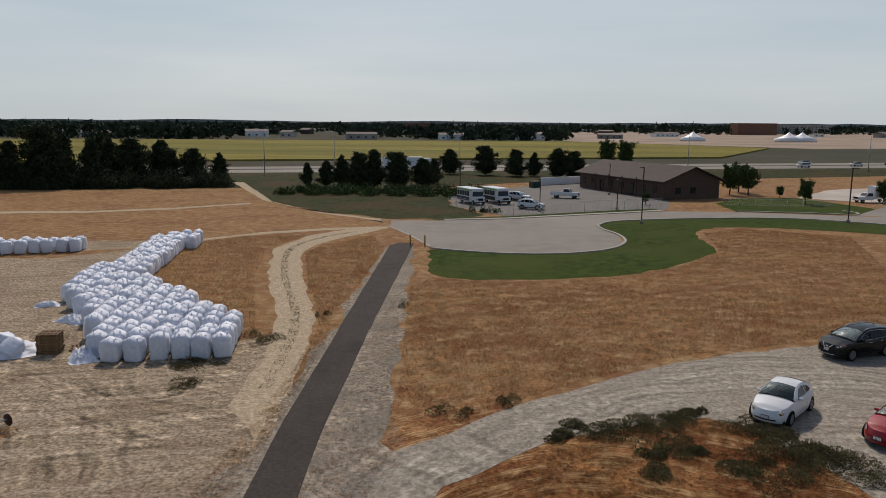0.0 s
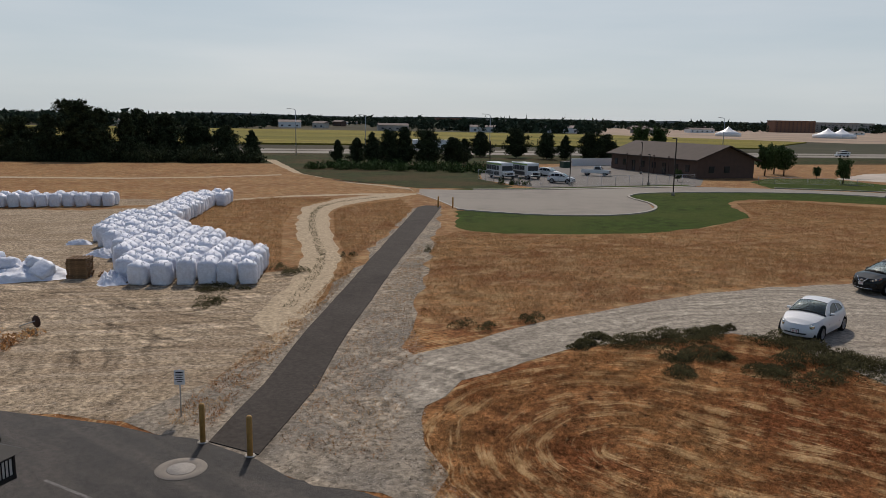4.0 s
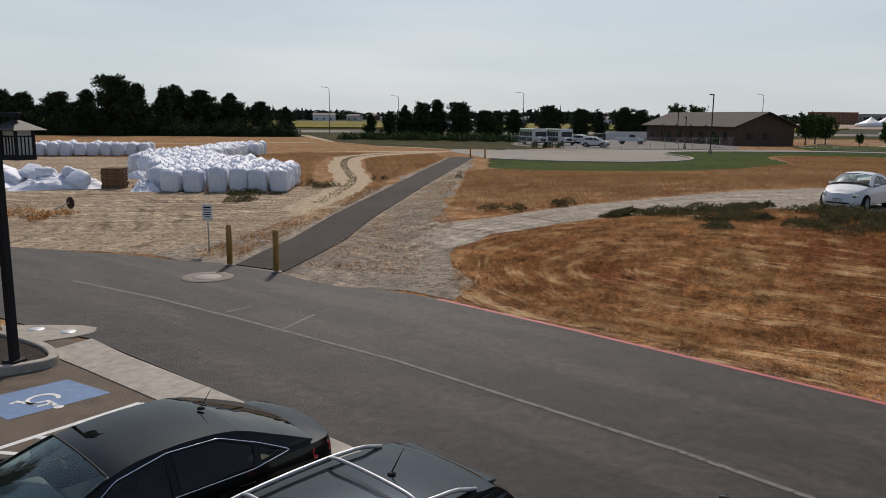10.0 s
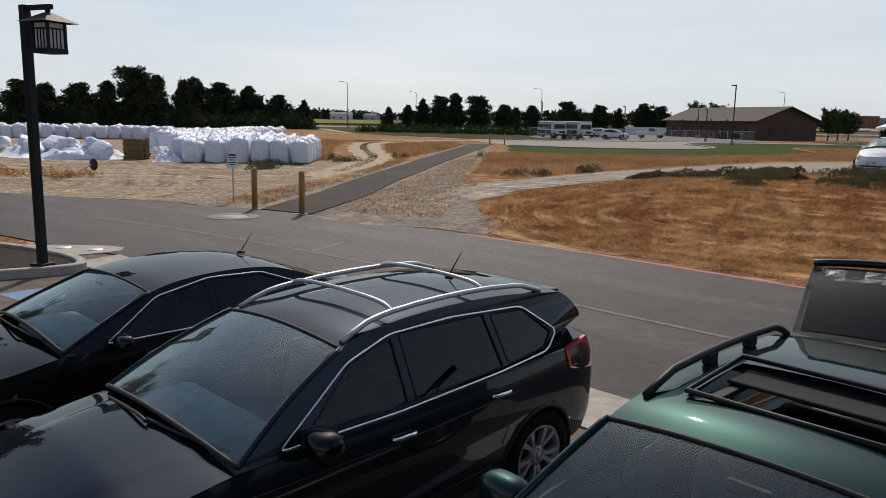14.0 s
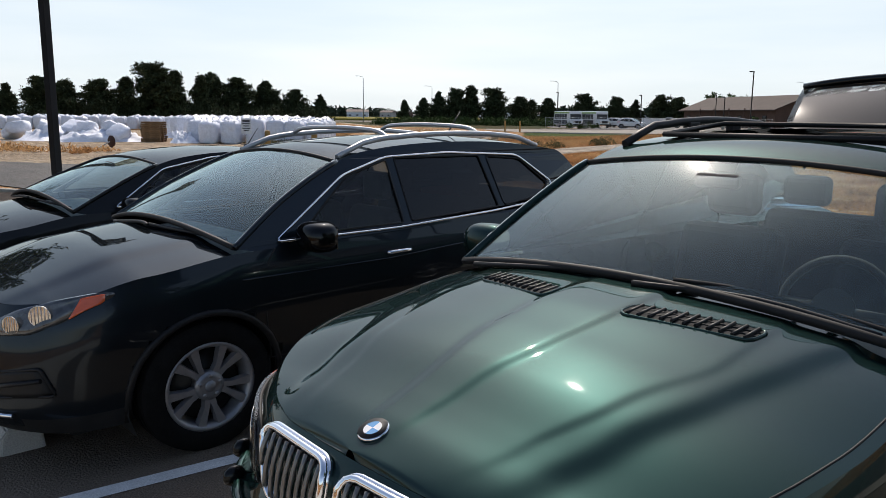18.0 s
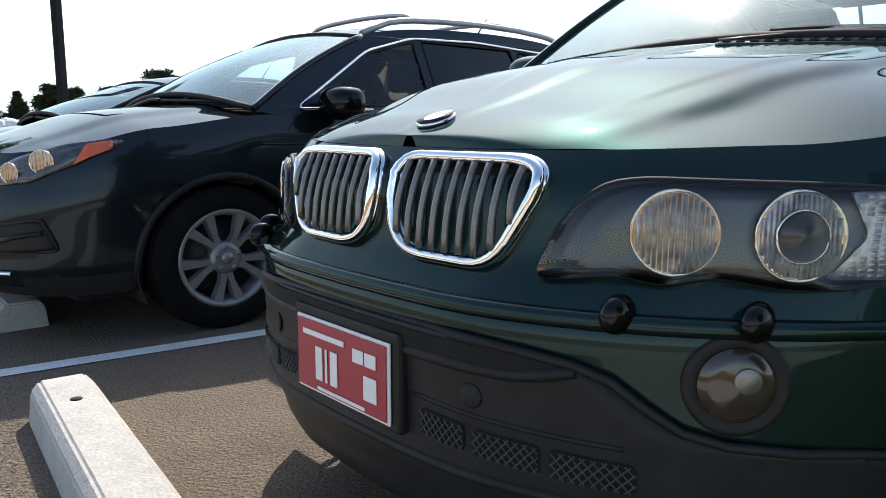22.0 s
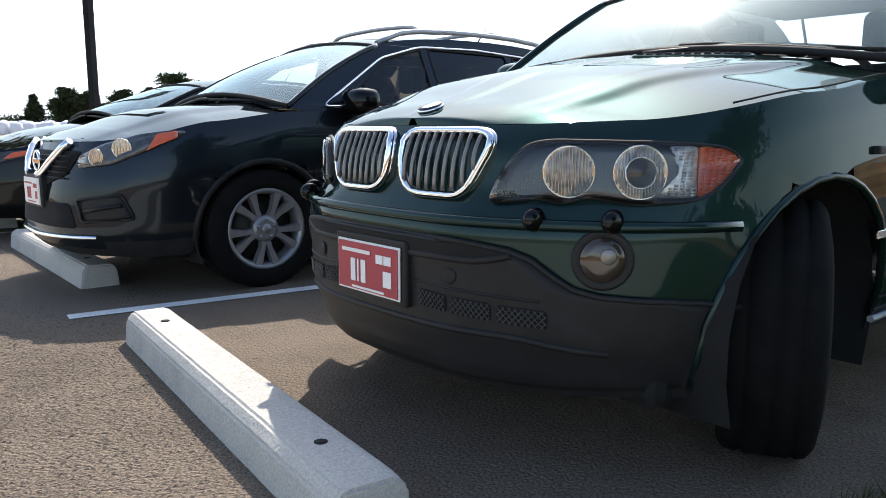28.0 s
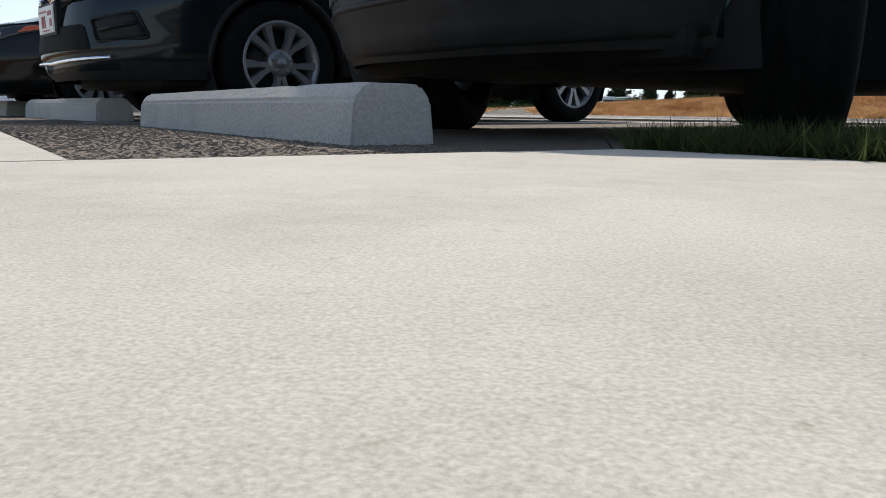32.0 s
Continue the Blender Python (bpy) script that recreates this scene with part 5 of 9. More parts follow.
for x, y, h in [(49, 155, 6.2), (53, 156, 5.9), (53, 162, 6.3), (57, 138, 4.6), (72, 141, 4.4), (57, 150, 2.4), (28, 134, 2.2), (38, 241, 9.5), (44, 243, 9.2)]:
    plant(rnd.choice(LEAFY), x, y, h, rnd)
plant(LEAFY[0], -11.33, 8.24, 5.2, rnd, 0.78)
# the tree on the lawn that the paint of the green car mirrors
plant(LEAFY[1], 6.9, -4.1, 6.6, rnd, 1.15)
for t in PINES + LEAFY:
    for o in (*t.children_recursive, t):
        bpy.data.objects.remove(o)


def lift(x, y):
    """rise() for whole arrays."""
    k = np.clip((x + 7) / 19, 0, 1)

    def ease(v):
        c = np.clip(v, 0, 1)
        return c * c * (3 - 2 * c)

    return 0.88 * (0.5 * k + 0.5 * (1 - (1 - k) ** 2)) * ease((y - 15) / 13) * (1 - ease((y - 45) / 20)) * (1 - ease((x - 40) / 30))


def mass(name, corners, mat, label, category):
    """One mass of loose triangles: corners is an array of n x 3 x 3."""
    me = bpy.data.meshes.new(name)
    n = len(corners)
    me.vertices.add(3 * n), me.loops.add(3 * n), me.polygons.add(n)
    me.vertices.foreach_set("co", corners.reshape(-1).astype(np.float32))
    me.loops.foreach_set("vertex_index", np.arange(3 * n, dtype=np.int32))
    me.polygons.foreach_set("loop_start", np.arange(0, 3 * n, 3, dtype=np.int32))
    me.update(calc_edges=True)
    me.materials.append(mat)
    return tagged(new(name, me), label, category, "", "stuff")


def scatter(poly, count, rng):
    """Points spread evenly over a polygon."""
    p = np.array(poly)
    lo, hi = p.min(0), p.max(0)
    got = np.zeros((0, 2))
    while len(got) < count:
        q = lo + rng.random((count * 2 + 64, 2)) * (hi - lo)
        hit = np.zeros(len(q), bool)
        for (x0, y0), (x1, y1) in zip(poly, poly[1:] + poly[:1]):
            if y0 != y1:
                hit ^= ((y0 > q[:, 1]) != (y1 > q[:, 1])) & (q[:, 0] < (x1 - x0) * (q[:, 1] - y0) / (y1 - y0) + x0)
        got = np.concatenate([got, q[hit]])
    return got[:count]


def shrubs(name, spots, mat, label, size=0.12, per=70):
    """Low scrub as one mass of small leaves round several spots (x, y, radius, height)."""
    rng = np.random.default_rng(len(spots) * 7)
    tris = []
    for x, y, r, h in spots:
        n = int(per * r * r) + 60
        # each bush is several rounded tufts of its own
        tufts = max(3, int(r * r * 4))
        ta, tq = rng.random(tufts) * 6.28, r * np.sqrt(rng.random(tufts)) * 0.85
        tx, ty, tr, th = x + tq * np.cos(ta), y + tq * np.sin(ta), r * rng.uniform(0.22, 0.5, tufts), h * rng.uniform(0.5, 1.15, tufts)
        k = rng.integers(0, tufts, n)
        a, q = rng.random(n) * 6.28, np.sqrt(rng.random(n))
        c = np.stack([tx[k] + tr[k] * q * np.cos(a), ty[k] + tr[k] * q * np.sin(a), th[k] * (1 - q ** 2.2) * rng.random(n) ** 0.5], 1)
        c[:, 2] += lift(c[:, 0], c[:, 1])
        d = np.stack([rng.normal(0, 0.8, n) + 0.7 * q * np.cos(a), rng.normal(0, 0.8, n) + 0.7 * q * np.sin(a), np.abs(rng.normal(0.7, 0.6, n))], 1)
        d *= (size * rng.uniform(0.6, 1.5, n) / np.linalg.norm(d, axis=1))[:, None]
        e = rng.normal(0, 1, (n, 3)) * [1, 1, 0.4]
        e *= (size * 0.33 / np.linalg.norm(e, axis=1))[:, None]
        tris.append(np.stack([c - e, c + e, c + d], 1))
    return mass(name, np.concatenate(tris), mat, label, "shrubs")


shrubs("scrub", [(-16.6, 40.3, 1.5, 0.35), (-15.6, 36.6, 1.2, 0.35), (-14.6, 45.8, 1.4, 0.5), (-11.8, 52, 0.7, 0.4), (-6, 54.8, 0.6, 0.6), (-1.7, 32.9, 1.0, 0.4), (0.6, 34.1, 0.9, 0.35)], M["scrub"], "low grey-green weeds in the gravel", 0.075, 1000)
shrubs("scrub", [(4.1, 30.7, 1.2, 0.22), (6, 30.7, 1.6, 0.3), (7.8, 31.2, 1.5, 0.32), (9.5, 32, 1.3, 0.32), (11.4, 30.3, 1.6, 0.36), (11.7, 28.5, 2.0, 0.36), (13.6, 27.4, 2.0, 0.42), (6.3, 27.3, 1.3, 0.2), (7.8, 29.2, 1.5, 0.26), (3.2, 29.7, 1.0, 0.2), (10.7, 26.8, 1.7, 0.26)], M["scrub"], "grey-green scrub beside the gravel drive", 0.085, 1300)
shrubs("scrub", [(-22.3, 29.8, 1.2, 0.3), (-24, 29.0, 1.6, 0.3), (-26.5, 29.4, 1.6, 0.35), (-20.9, 28.0, 0.9, 0.25)], M["dead_grass"], "tufts of dry weeds in the gravel yard", 0.14, 150)
shrubs("scrub", [(-10 + k * 1.8, 150 + 6 * math.sin(k * 2.1), 2.2, 1.6) for k in range(-16, 7)], M["leaf"], "dense bushes along the verge", 0.4, 120)
shrubs("scrub", [(-58 - k * 3.1, 160 - k * 0.7 + 2 * math.sin(k * 1.7), 3.4, 3.2 + math.sin(k * 2.3)) for k in range(26)], M["pine"], "dark undergrowth below the pines", 0.5, 130)
shrubs("scrub", [(-2 + k * 1.0, 119 - 0.3 * k, 0.9, 1.0) for k in range(5)], M["leaf"], "bushes by the fence", 0.25, 110)


def grass_field(name, poly, count, mat, label, lo, hi, seed, width=0.012, z=0.0, lean=0.6, clumps=0.0):
    """Standing blades scattered over a polygon, as one mass."""
    rng = np.random.default_rng(seed)
    p = scatter(poly, count, rng)
    if clumps:
        w = sum(np.sin(p[:, 0] * f * math.cos(a) + p[:, 1] * f * math.sin(a) + seed * 3 * a) for f, a in ((1.1, 0.3), (2.3, 1.4), (3.7, 2.2), (5.9, 0.9), (9.1, 2.8), (1.7, 1.9))) / 6
        p = p[(w + 0.5) > clumps * rng.random(len(p)) * 0.9 - 0.15]
    n = len(p)
    h, a = rng.uniform(lo, hi, n), rng.random(n) * 6.28
    g = z + lift(p[:, 0], p[:, 1])
    off = np.stack([width * np.cos(a), width * np.sin(a)], 1)
    top = p + rng.normal(0, lean, (n, 2)) * h[:, None]
    tri = np.stack([np.column_stack([p - off, g]), np.column_stack([p + off, g]), np.column_stack([top, g + h])], 1)
    return mass(name, tri, mat, label, "grass")


near_field = [(-1.9, 17.4), (0.9, 15), (3.7, 13), (6, 11.3), (14, 5.2), (26, 2), (22.9, 21.9), (13.7, 23.5), (12.3, 27.7), (11.4, 30.7), (9.8, 31.9), (4.6, 30.1), (0.8, 27.5), (-1.6, 25.3), (-2.7, 21.7)]
far_field = [(-4.5, 35.4), (-1.8, 32), (0.5, 33.5), (3.9, 36.4), (10.4, 40.8), (18.8, 44.5), (31.7, 50.4), (46, 97), (34, 103), (28, 98), (26, 84), (19, 74), (12, 68), (2, 65), (-5, 66), (-6.6, 62), (-5.4, 47.5)]
grass_field("dry_grass", near_field, 300000, M["dead_grass"], "dry orange-brown grass beside the road", 0.03, 0.13, 1, 0.009, -0.012, 1.3, 1.0)
grass_field("dry_grass", far_field, 190000, M["dead_grass"], "dry brown grass between drive and lawn", 0.05, 0.2, 2, 0.016, -0.012, 0.9, 0.9)
grass_field("dry_grass", [(-11.5, 48), (-10.9, 62), (-11.2, 82), (-14, 92), (-18.6, 84), (-19.2, 78), (-15.2, 62), (-12, 52)], 9000, M["dead_grass"], "dry grass between path and track", 0.1, 0.35, 3, 0.02, -0.012, 0.8, 0.8)
grass_field("dry_grass", [(-15.6, 48), (-21, 66), (-24, 80), (-22, 91), (-30, 90), (-34, 84), (-29, 61), (-16.4, 47.2)], 14000, M["dead_grass"], "dry grass between bags and track", 0.08, 0.3, 4, 0.02, -0.012, 0.8, 0.8)
grass_field("lawn_grass", [(0.26, -1.24), (0.9, -1.68), (2.64, -3.1), (5, -5), (6, -3.0), (3, 0.2), (2.0, 0.9), (1.2, -0.3)], 42000, M["green_grass"], "thick green lawn grass at the pavement's edge", 0.03, 0.085, 5, 0.0025, 0.0, 0.45)


def stones(name, poly, count, seed, lo, hi, label, mat=None, tall=1.0):
    """Loose stones as one mass of small faceted lumps."""
    rng = np.random.default_rng(seed)
    p = scatter(poly, count, rng)
    r = lo + (hi - lo) * rng.random(count) ** 2.2
    g = lift(p[:, 0], p[:, 1])
    v = []
    for dx, dy, dz in ((1, 0, 0), (-0.5, 0.8, 0), (-0.5, -0.8, 0), (0, 0, 0.8)):
        v.append(np.column_stack([p[:, 0] + r * dx * rng.uniform(0.7, 1.3, count) + (0 if dx else r * rng.normal(0, 0.2, count)), p[:, 1] + r * dy * rng.uniform(0.7, 1.3, count), g + r * dz * tall]))
    vs = np.stack(v, 1).reshape(-1, 3)
    k = np.arange(count)[:, None, None] * 4
    fs = (k + np.array([[0, 1, 3], [1, 2, 3], [2, 0, 3]])).reshape(-1, 3)
    me = bpy.data.meshes.new(name)
    me.from_pydata(vs.tolist(), [], fs.tolist())
    me.materials.append(mat or M["stone"])
    return tagged(new(name, me), label, "stones", "", "stuff")


stones("gravel_stones", [(-4.5, 24.2), (-3, 22.8), (-1.6, 25.6), (0.8, 27.8), (2.9, 29.9), (4.6, 30.5), (9.8, 32.2), (11.5, 30.9), (20, 33), (18.8, 43.7), (10.4, 40), (3.9, 35.8), (0.5, 33), (-1.6, 30.7), (-3.9, 29)], 14000, 21, 0.006, 0.028, "loose grey stones on the drive", None, 0.5)
stones("gravel_stones", [(-2.4, 16.5), (0.9, 14.5), (3.6, 12.5), (6, 10.8), (14, 4.6), (14.3, 5.5), (6.2, 11.7), (3.9, 13.4), (1.2, 15.6), (-1.6, 18.2)], 6000, 22, 0.006, 0.024, "loose stones along the road edge", None, 0.5)
stones("gravel_stones", [(-7.0, 19.0), (-5.1, 17.9), (-3.2, 17.5), (-2.0, 17), (-2.7, 22.2), (-2.7, 27), (-5.4, 36), (-7.2, 36), (-6.9, 25)], 24000, 3, 0.006, 0.032, "loose grey stones beside the path", None, 0.5)
stones("gravel_stones", [(-17, 21.4), (-12, 20.8), (-9.3, 20.4), (-9.4, 33), (-11, 40), (-30, 34), (-34, 23)], 22000, 4, 0.006, 0.032, "loose pale stones in the yard", None, 0.5)

stones("asphalt_grit", [(-0.42, -1.83), (0.22, -1.28), (-0.3, -0.98), (-1.8, 0.45), (-3.4, 1.1), (-2.6, 0.1), (-1.08, -1.2)], 9000, 8, 0.004, 0.009, "coarse stone grit in the asphalt surface", M["grit"], 0.5)
grass_field("lawn_grass", [(0.22, -1.285), (0.88, -1.765), (2.66, -3.24), (2.72, -3.14), (0.94, -1.66), (0.30, -1.20)], 9000, M["green_grass"], "thick green lawn grass along the pavement", 0.03, 0.07, 9, 0.0025, 0.0, 0.6)

_mid = curve([(-11.5, 33, 0.01), (-12.0, 41, 0.01), (-13.7, 51.7, 0.01), (-18.1, 65.3, 0.01), (-21.4, 79.5, 0.01), (-20.4, 88, 0.01), (-16.8, 94.8, 0.01)], 24)
grass_field("weed_strip", [(p.x - 0.32, p.y) for p in _mid[2:]] + [(p.x + 0.32, p.y) for p in reversed(_mid[2:])], 2000, M["scrub"], "low dark weeds between the two wheel ruts", 0.05, 0.2, 12, 0.02, 0.0, 0.9, 1.2)
grass_field("dry_weeds", [(-11.2, 21), (-9.4, 21), (-9.6, 32), (-10.4, 48), (-11.6, 52), (-10.9, 40), (-10.9, 30)], 7000, M["dead_grass"], "sparse dry weeds along the path", 0.04, 0.16, 13, 0.012, 0.0, 1.0, 1.3)
grass_field("dry_weeds", [(-7.0, 20), (-3.4, 19), (-3.4, 28), (-5, 36), (-6, 50), (-7.4, 60), (-7.6, 46), (-7.2, 30)], 9000, M["dead_grass"], "sparse dry weeds in the grey gravel", 0.03, 0.12, 14, 0.012, 0.0, 1.0, 1.3)


# ---- vehicles ----
from mathutils.geometry import tessellate_polygon


class Shell:
    """The outer form of a vehicle: a plan outline with upright profiles, a roof line and side glass that leans in.
    Nose at y = 0, tail at y = length, x to the vehicle's own left."""

    def __init__(self, spec):
        self.s = spec
        pts = curve([(x, y, 0) for x, y in spec["plan"]], 121)
        self.plan = pts
        self.nrm = []
        for i in range(len(pts)):
            a, b = pts[max(0, i - 1)], pts[min(len(pts) - 1, i + 1)]
            d = (b - a).normalized()
            n = Vector((d.y, -d.x, 0))
            if i == 0:
                n = Vector((0, -1, 0))
            if i == len(pts) - 1:
                n = Vector((0, 1, 0))
            self.nrm.append(n)

    def bottom(self, y):
        return table(self.s["sill"], y)

    def belt(self, y):
        return table(self.s["belt"], y)

    def skin(self, i, z):
        """The skin at outline step i (negative: the right side) and height z."""
        k = abs(i)
        p, n = self.plan[k], self.nrm[k]
        lo, hi = self.bottom(p.y), self.belt(p.y)
        h = (z - lo) / (hi - lo)
        f, r, sd = max(0, -n.y) ** 2, max(0, n.y) ** 2, n.x ** 2
        ins = f * table(self.s["front"], z) + r * table(self.s["rear"], h) + sd * table(self.s["side"], h)
        q = Vector((p.x - n.x * ins, p.y - n.y * ins, z))
        if i < 0:
            q.x = -q.x
        return q

    def shoulder(self, y):
        """Half width at the belt line at y."""
        best = None
        for i in range(1, len(self.plan)):
            a, b = self.top_point(i - 1), self.top_point(i)
            if a.y <= y <= b.y:
                t = (y - a.y) / max(1e-6, b.y - a.y)
                x = a.x + (b.x - a.x) * t
                best = x if best is None else max(best, x)
        return best or 0.5

    def shoulder_z(self, y):
        """Height of the belt line at y, along the skin's upper edge."""
        for i in range(1, len(self.plan)):
            a, b = self.top_point(i - 1), self.top_point(i)
            if a.y <= y <= b.y:
                return a.z + (b.z - a.z) * (y - a.y) / max(1e-6, b.y - a.y)
        return self.belt(y)

    def hood(self, x, y, extra=None):
        """Height of the bonnet at x and y."""
        return self.shoulder_z(y) + table(self.s["crown"], y) * (1 - min(1, abs(x) / self.shoulder(y)) ** 2.4) + (extra(x, y) if extra else 0)

    def top_point(self, i):
        return self.skin(i, self.belt(self.plan[abs(i)].y))

    def side(self, y, z, out=0.0):
        """A point of the left flank, or of the leaning side above the belt."""
        zb = self.belt(y)
        if z >= zb:
            return Vector((self.shoulder(y) - self.s["lean"] * (z - zb) - 0.06 * (z - zb) ** 2 + out, y, z))
        for i in range(20, len(self.plan)):
            if self.plan[i].y >= y:
                q = self.skin(i, z)
                return Vector((q.x + out, y, z))
        return Vector((0.8, y, z))

    def face(self, x, z, out=0.0):
        """A point of the front at x and z."""
        prev = None
        for i in range(0, 60):
            q = self.skin(i, z)
            if prev is not None and q.x >= abs(x):
                t = (abs(x) - prev.x) / max(1e-6, q.x - prev.x)
                p = prev.lerp(q, t)
                n = self.nrm[i]
                p = p + n * out
                if x < 0:
                    p.x = -p.x
                return p
            prev = q
        return prev


def shell_body(sh, mats, t):
    """The painted lower body with its wheel arches cut out; the lowest part in plastic."""
    s = sh.s
    n = len(sh.plan)
    levels = s.get("levels", 15)
    bm = bmesh.new()
    grid = {}
    order = list(range(-(n - 1), n))
    for i in order:
        p = sh.plan[abs(i)]
        lo, hi = sh.bottom(p.y), sh.belt(p.y)
        for j in range(levels):
            z = lo + (hi - lo) * j / (levels - 1)
            if i == -(n - 1):
                continue
            grid[i, j] = bm.verts.new(sh.skin(i, z))
    for j in range(levels):
        grid[-(n - 1), j] = grid[n - 1, j]
    arches = s["arches"]

    def inside_arch(c):
        for y, z, r in arches:
            if abs(c.x) > s["half"] * 0.72 and math.hypot(c.y - y, c.z - z) < r:
                return (y, z, r)
        return None

    for a, b in zip(order, order[1:]):
        for j in range(levels - 1):
            vs = [grid[a, j], grid[b, j], grid[b, j + 1], grid[a, j + 1]]
            c = sum((v.co for v in vs), Vector()) / 4
            if inside_arch(c):
                continue
            f = bm.faces.new(vs)
            f.smooth = True
            zl = table(s["plastic"], c.y) if "plastic" in s else -1
            f.material_index = 1 if c.z < zl else 0
    for v in bm.verts:
        hit = inside_arch(v.co)
        near = hit or next((q for q in arches if abs(v.co.x) > s["half"] * 0.72 and math.hypot(v.co.y - q[0], v.co.z - q[1]) < q[2] + 0.022), None)
        if near and v.link_faces:
            y, z, r = near
            d = Vector((v.co.y - y, v.co.z - z))
            if d.length > 1e-4 and (hit or any(len(e.link_faces) == 1 for e in v.link_edges)):
                d = d.normalized() * r
                zz = max(sh.bottom(y + d.x), z + d.y)
                q = sh.side(min(max(y + d.x, 0.2), s["length"] - 0.2), zz) if abs(v.co.x) > 0.5 else v.co
                v.co = Vector((math.copysign(q.x, v.co.x), y + d.x, zz))
    bmesh.ops.delete(bm, geom=[v for v in bm.verts if not v.link_faces], context="VERTS")
    bmesh.ops.recalc_face_normals(bm, faces=bm.faces)
    body = part("body", bm, mats, t)
    for k, (y, z, r) in enumerate(arches):
        for sgn in (-1, 1):
            bm = bmesh.new()
            pts = []
            for m in range(19):
                a = math.radians(-14 + m * 208 / 18)
                yy, zz = y + r * math.cos(a), z + r * math.sin(a)
                if zz < sh.bottom(yy) - 0.02:
                    continue
                q = sh.side(yy, zz, -0.004)
                pts.append((sgn * q.x, yy, zz))
            tube(bm, pts, s.get("lip", 0.016), 7)
            part("arch_trim", bm, s.get("lip_mat", mats[0]), t)
            bm = bmesh.new()
            pts = [(r + 0.01, 0.0), (r + 0.01, 0.42), (0.05, 0.42)]
            lathe(bm, pts, 22, pose(sgn * (s["half"] - 0.045), y, z, 0, -90 * sgn, 0))
            bmesh.ops.delete(bm, geom=[v for v in bm.verts if v.co.z < 0.1], context="VERTS")
            part("wheel_well", bm, M["under"], t)
    bm = bmesh.new()
    box(bm, -s["half"] * 0.80, 0.35, 0.20, s["half"] * 0.80, s["length"] - 0.4, 0.34, 0.04)
    part("underbody", bm, M["under"], t)
    return body


def rows_mesh(rows, flip=False):
    bm = bmesh.new()
    vs = [[bm.verts.new(p) for p in row] for row in rows]
    for a, b in zip(vs, vs[1:]):
        for k in range(len(a) - 1):
            q = (a[k], a[k + 1], b[k + 1], b[k])
            bm.faces.new(q).smooth = True
    bmesh.ops.remove_doubles(bm, verts=bm.verts, dist=0.0008)
    bmesh.ops.recalc_face_normals(bm, faces=bm.faces)
    return bm


def bonnet(sh, mat, t, extra=None, n=25):
    s = sh.s
    y1 = s["roof"][0][0] - 0.02
    rows = []
    nose = sh.top_point(0)
    steps = 46
    for k in range(steps):
        y = nose.y + (y1 - nose.y) * (k / (steps - 1)) ** 1.5
        w = sh.shoulder(y) if k else 0.02
        row = []
        zb = sh.shoulder_z(y)
        c = table(s["crown"], y)
        for m in range(n):
            tt = m / (n - 1) * 2 - 1
            z = zb + c * (1 - abs(tt) ** 2.4)
            if extra:
                z += extra(w * tt, y)
            row.append(Vector((w * tt, y, z)))
        rows.append(row)
    return part("bonnet", rows_mesh(rows), mat, t, smooth=True)


def boot_lid(sh, mat, t, y0):
    s = sh.s
    rows = []
    tail = sh.top_point(len(sh.plan) - 1)
    for k in range(16):
        y = y0 + (tail.y - 0.01 - y0) * k / 15
        w = sh.shoulder(y) if k < 15 else sh.shoulder(tail.y - 0.012)
        row = []
        for m in range(17):
            tt = m / 16 * 2 - 1
            row.append(Vector((w * tt, y, sh.belt(y) + table(s["boot_crown"], y) * (1 - abs(tt) ** 2.4))))
        rows.append(row)
    part("boot_lid", rows_mesh(rows), mat, t, smooth=True)


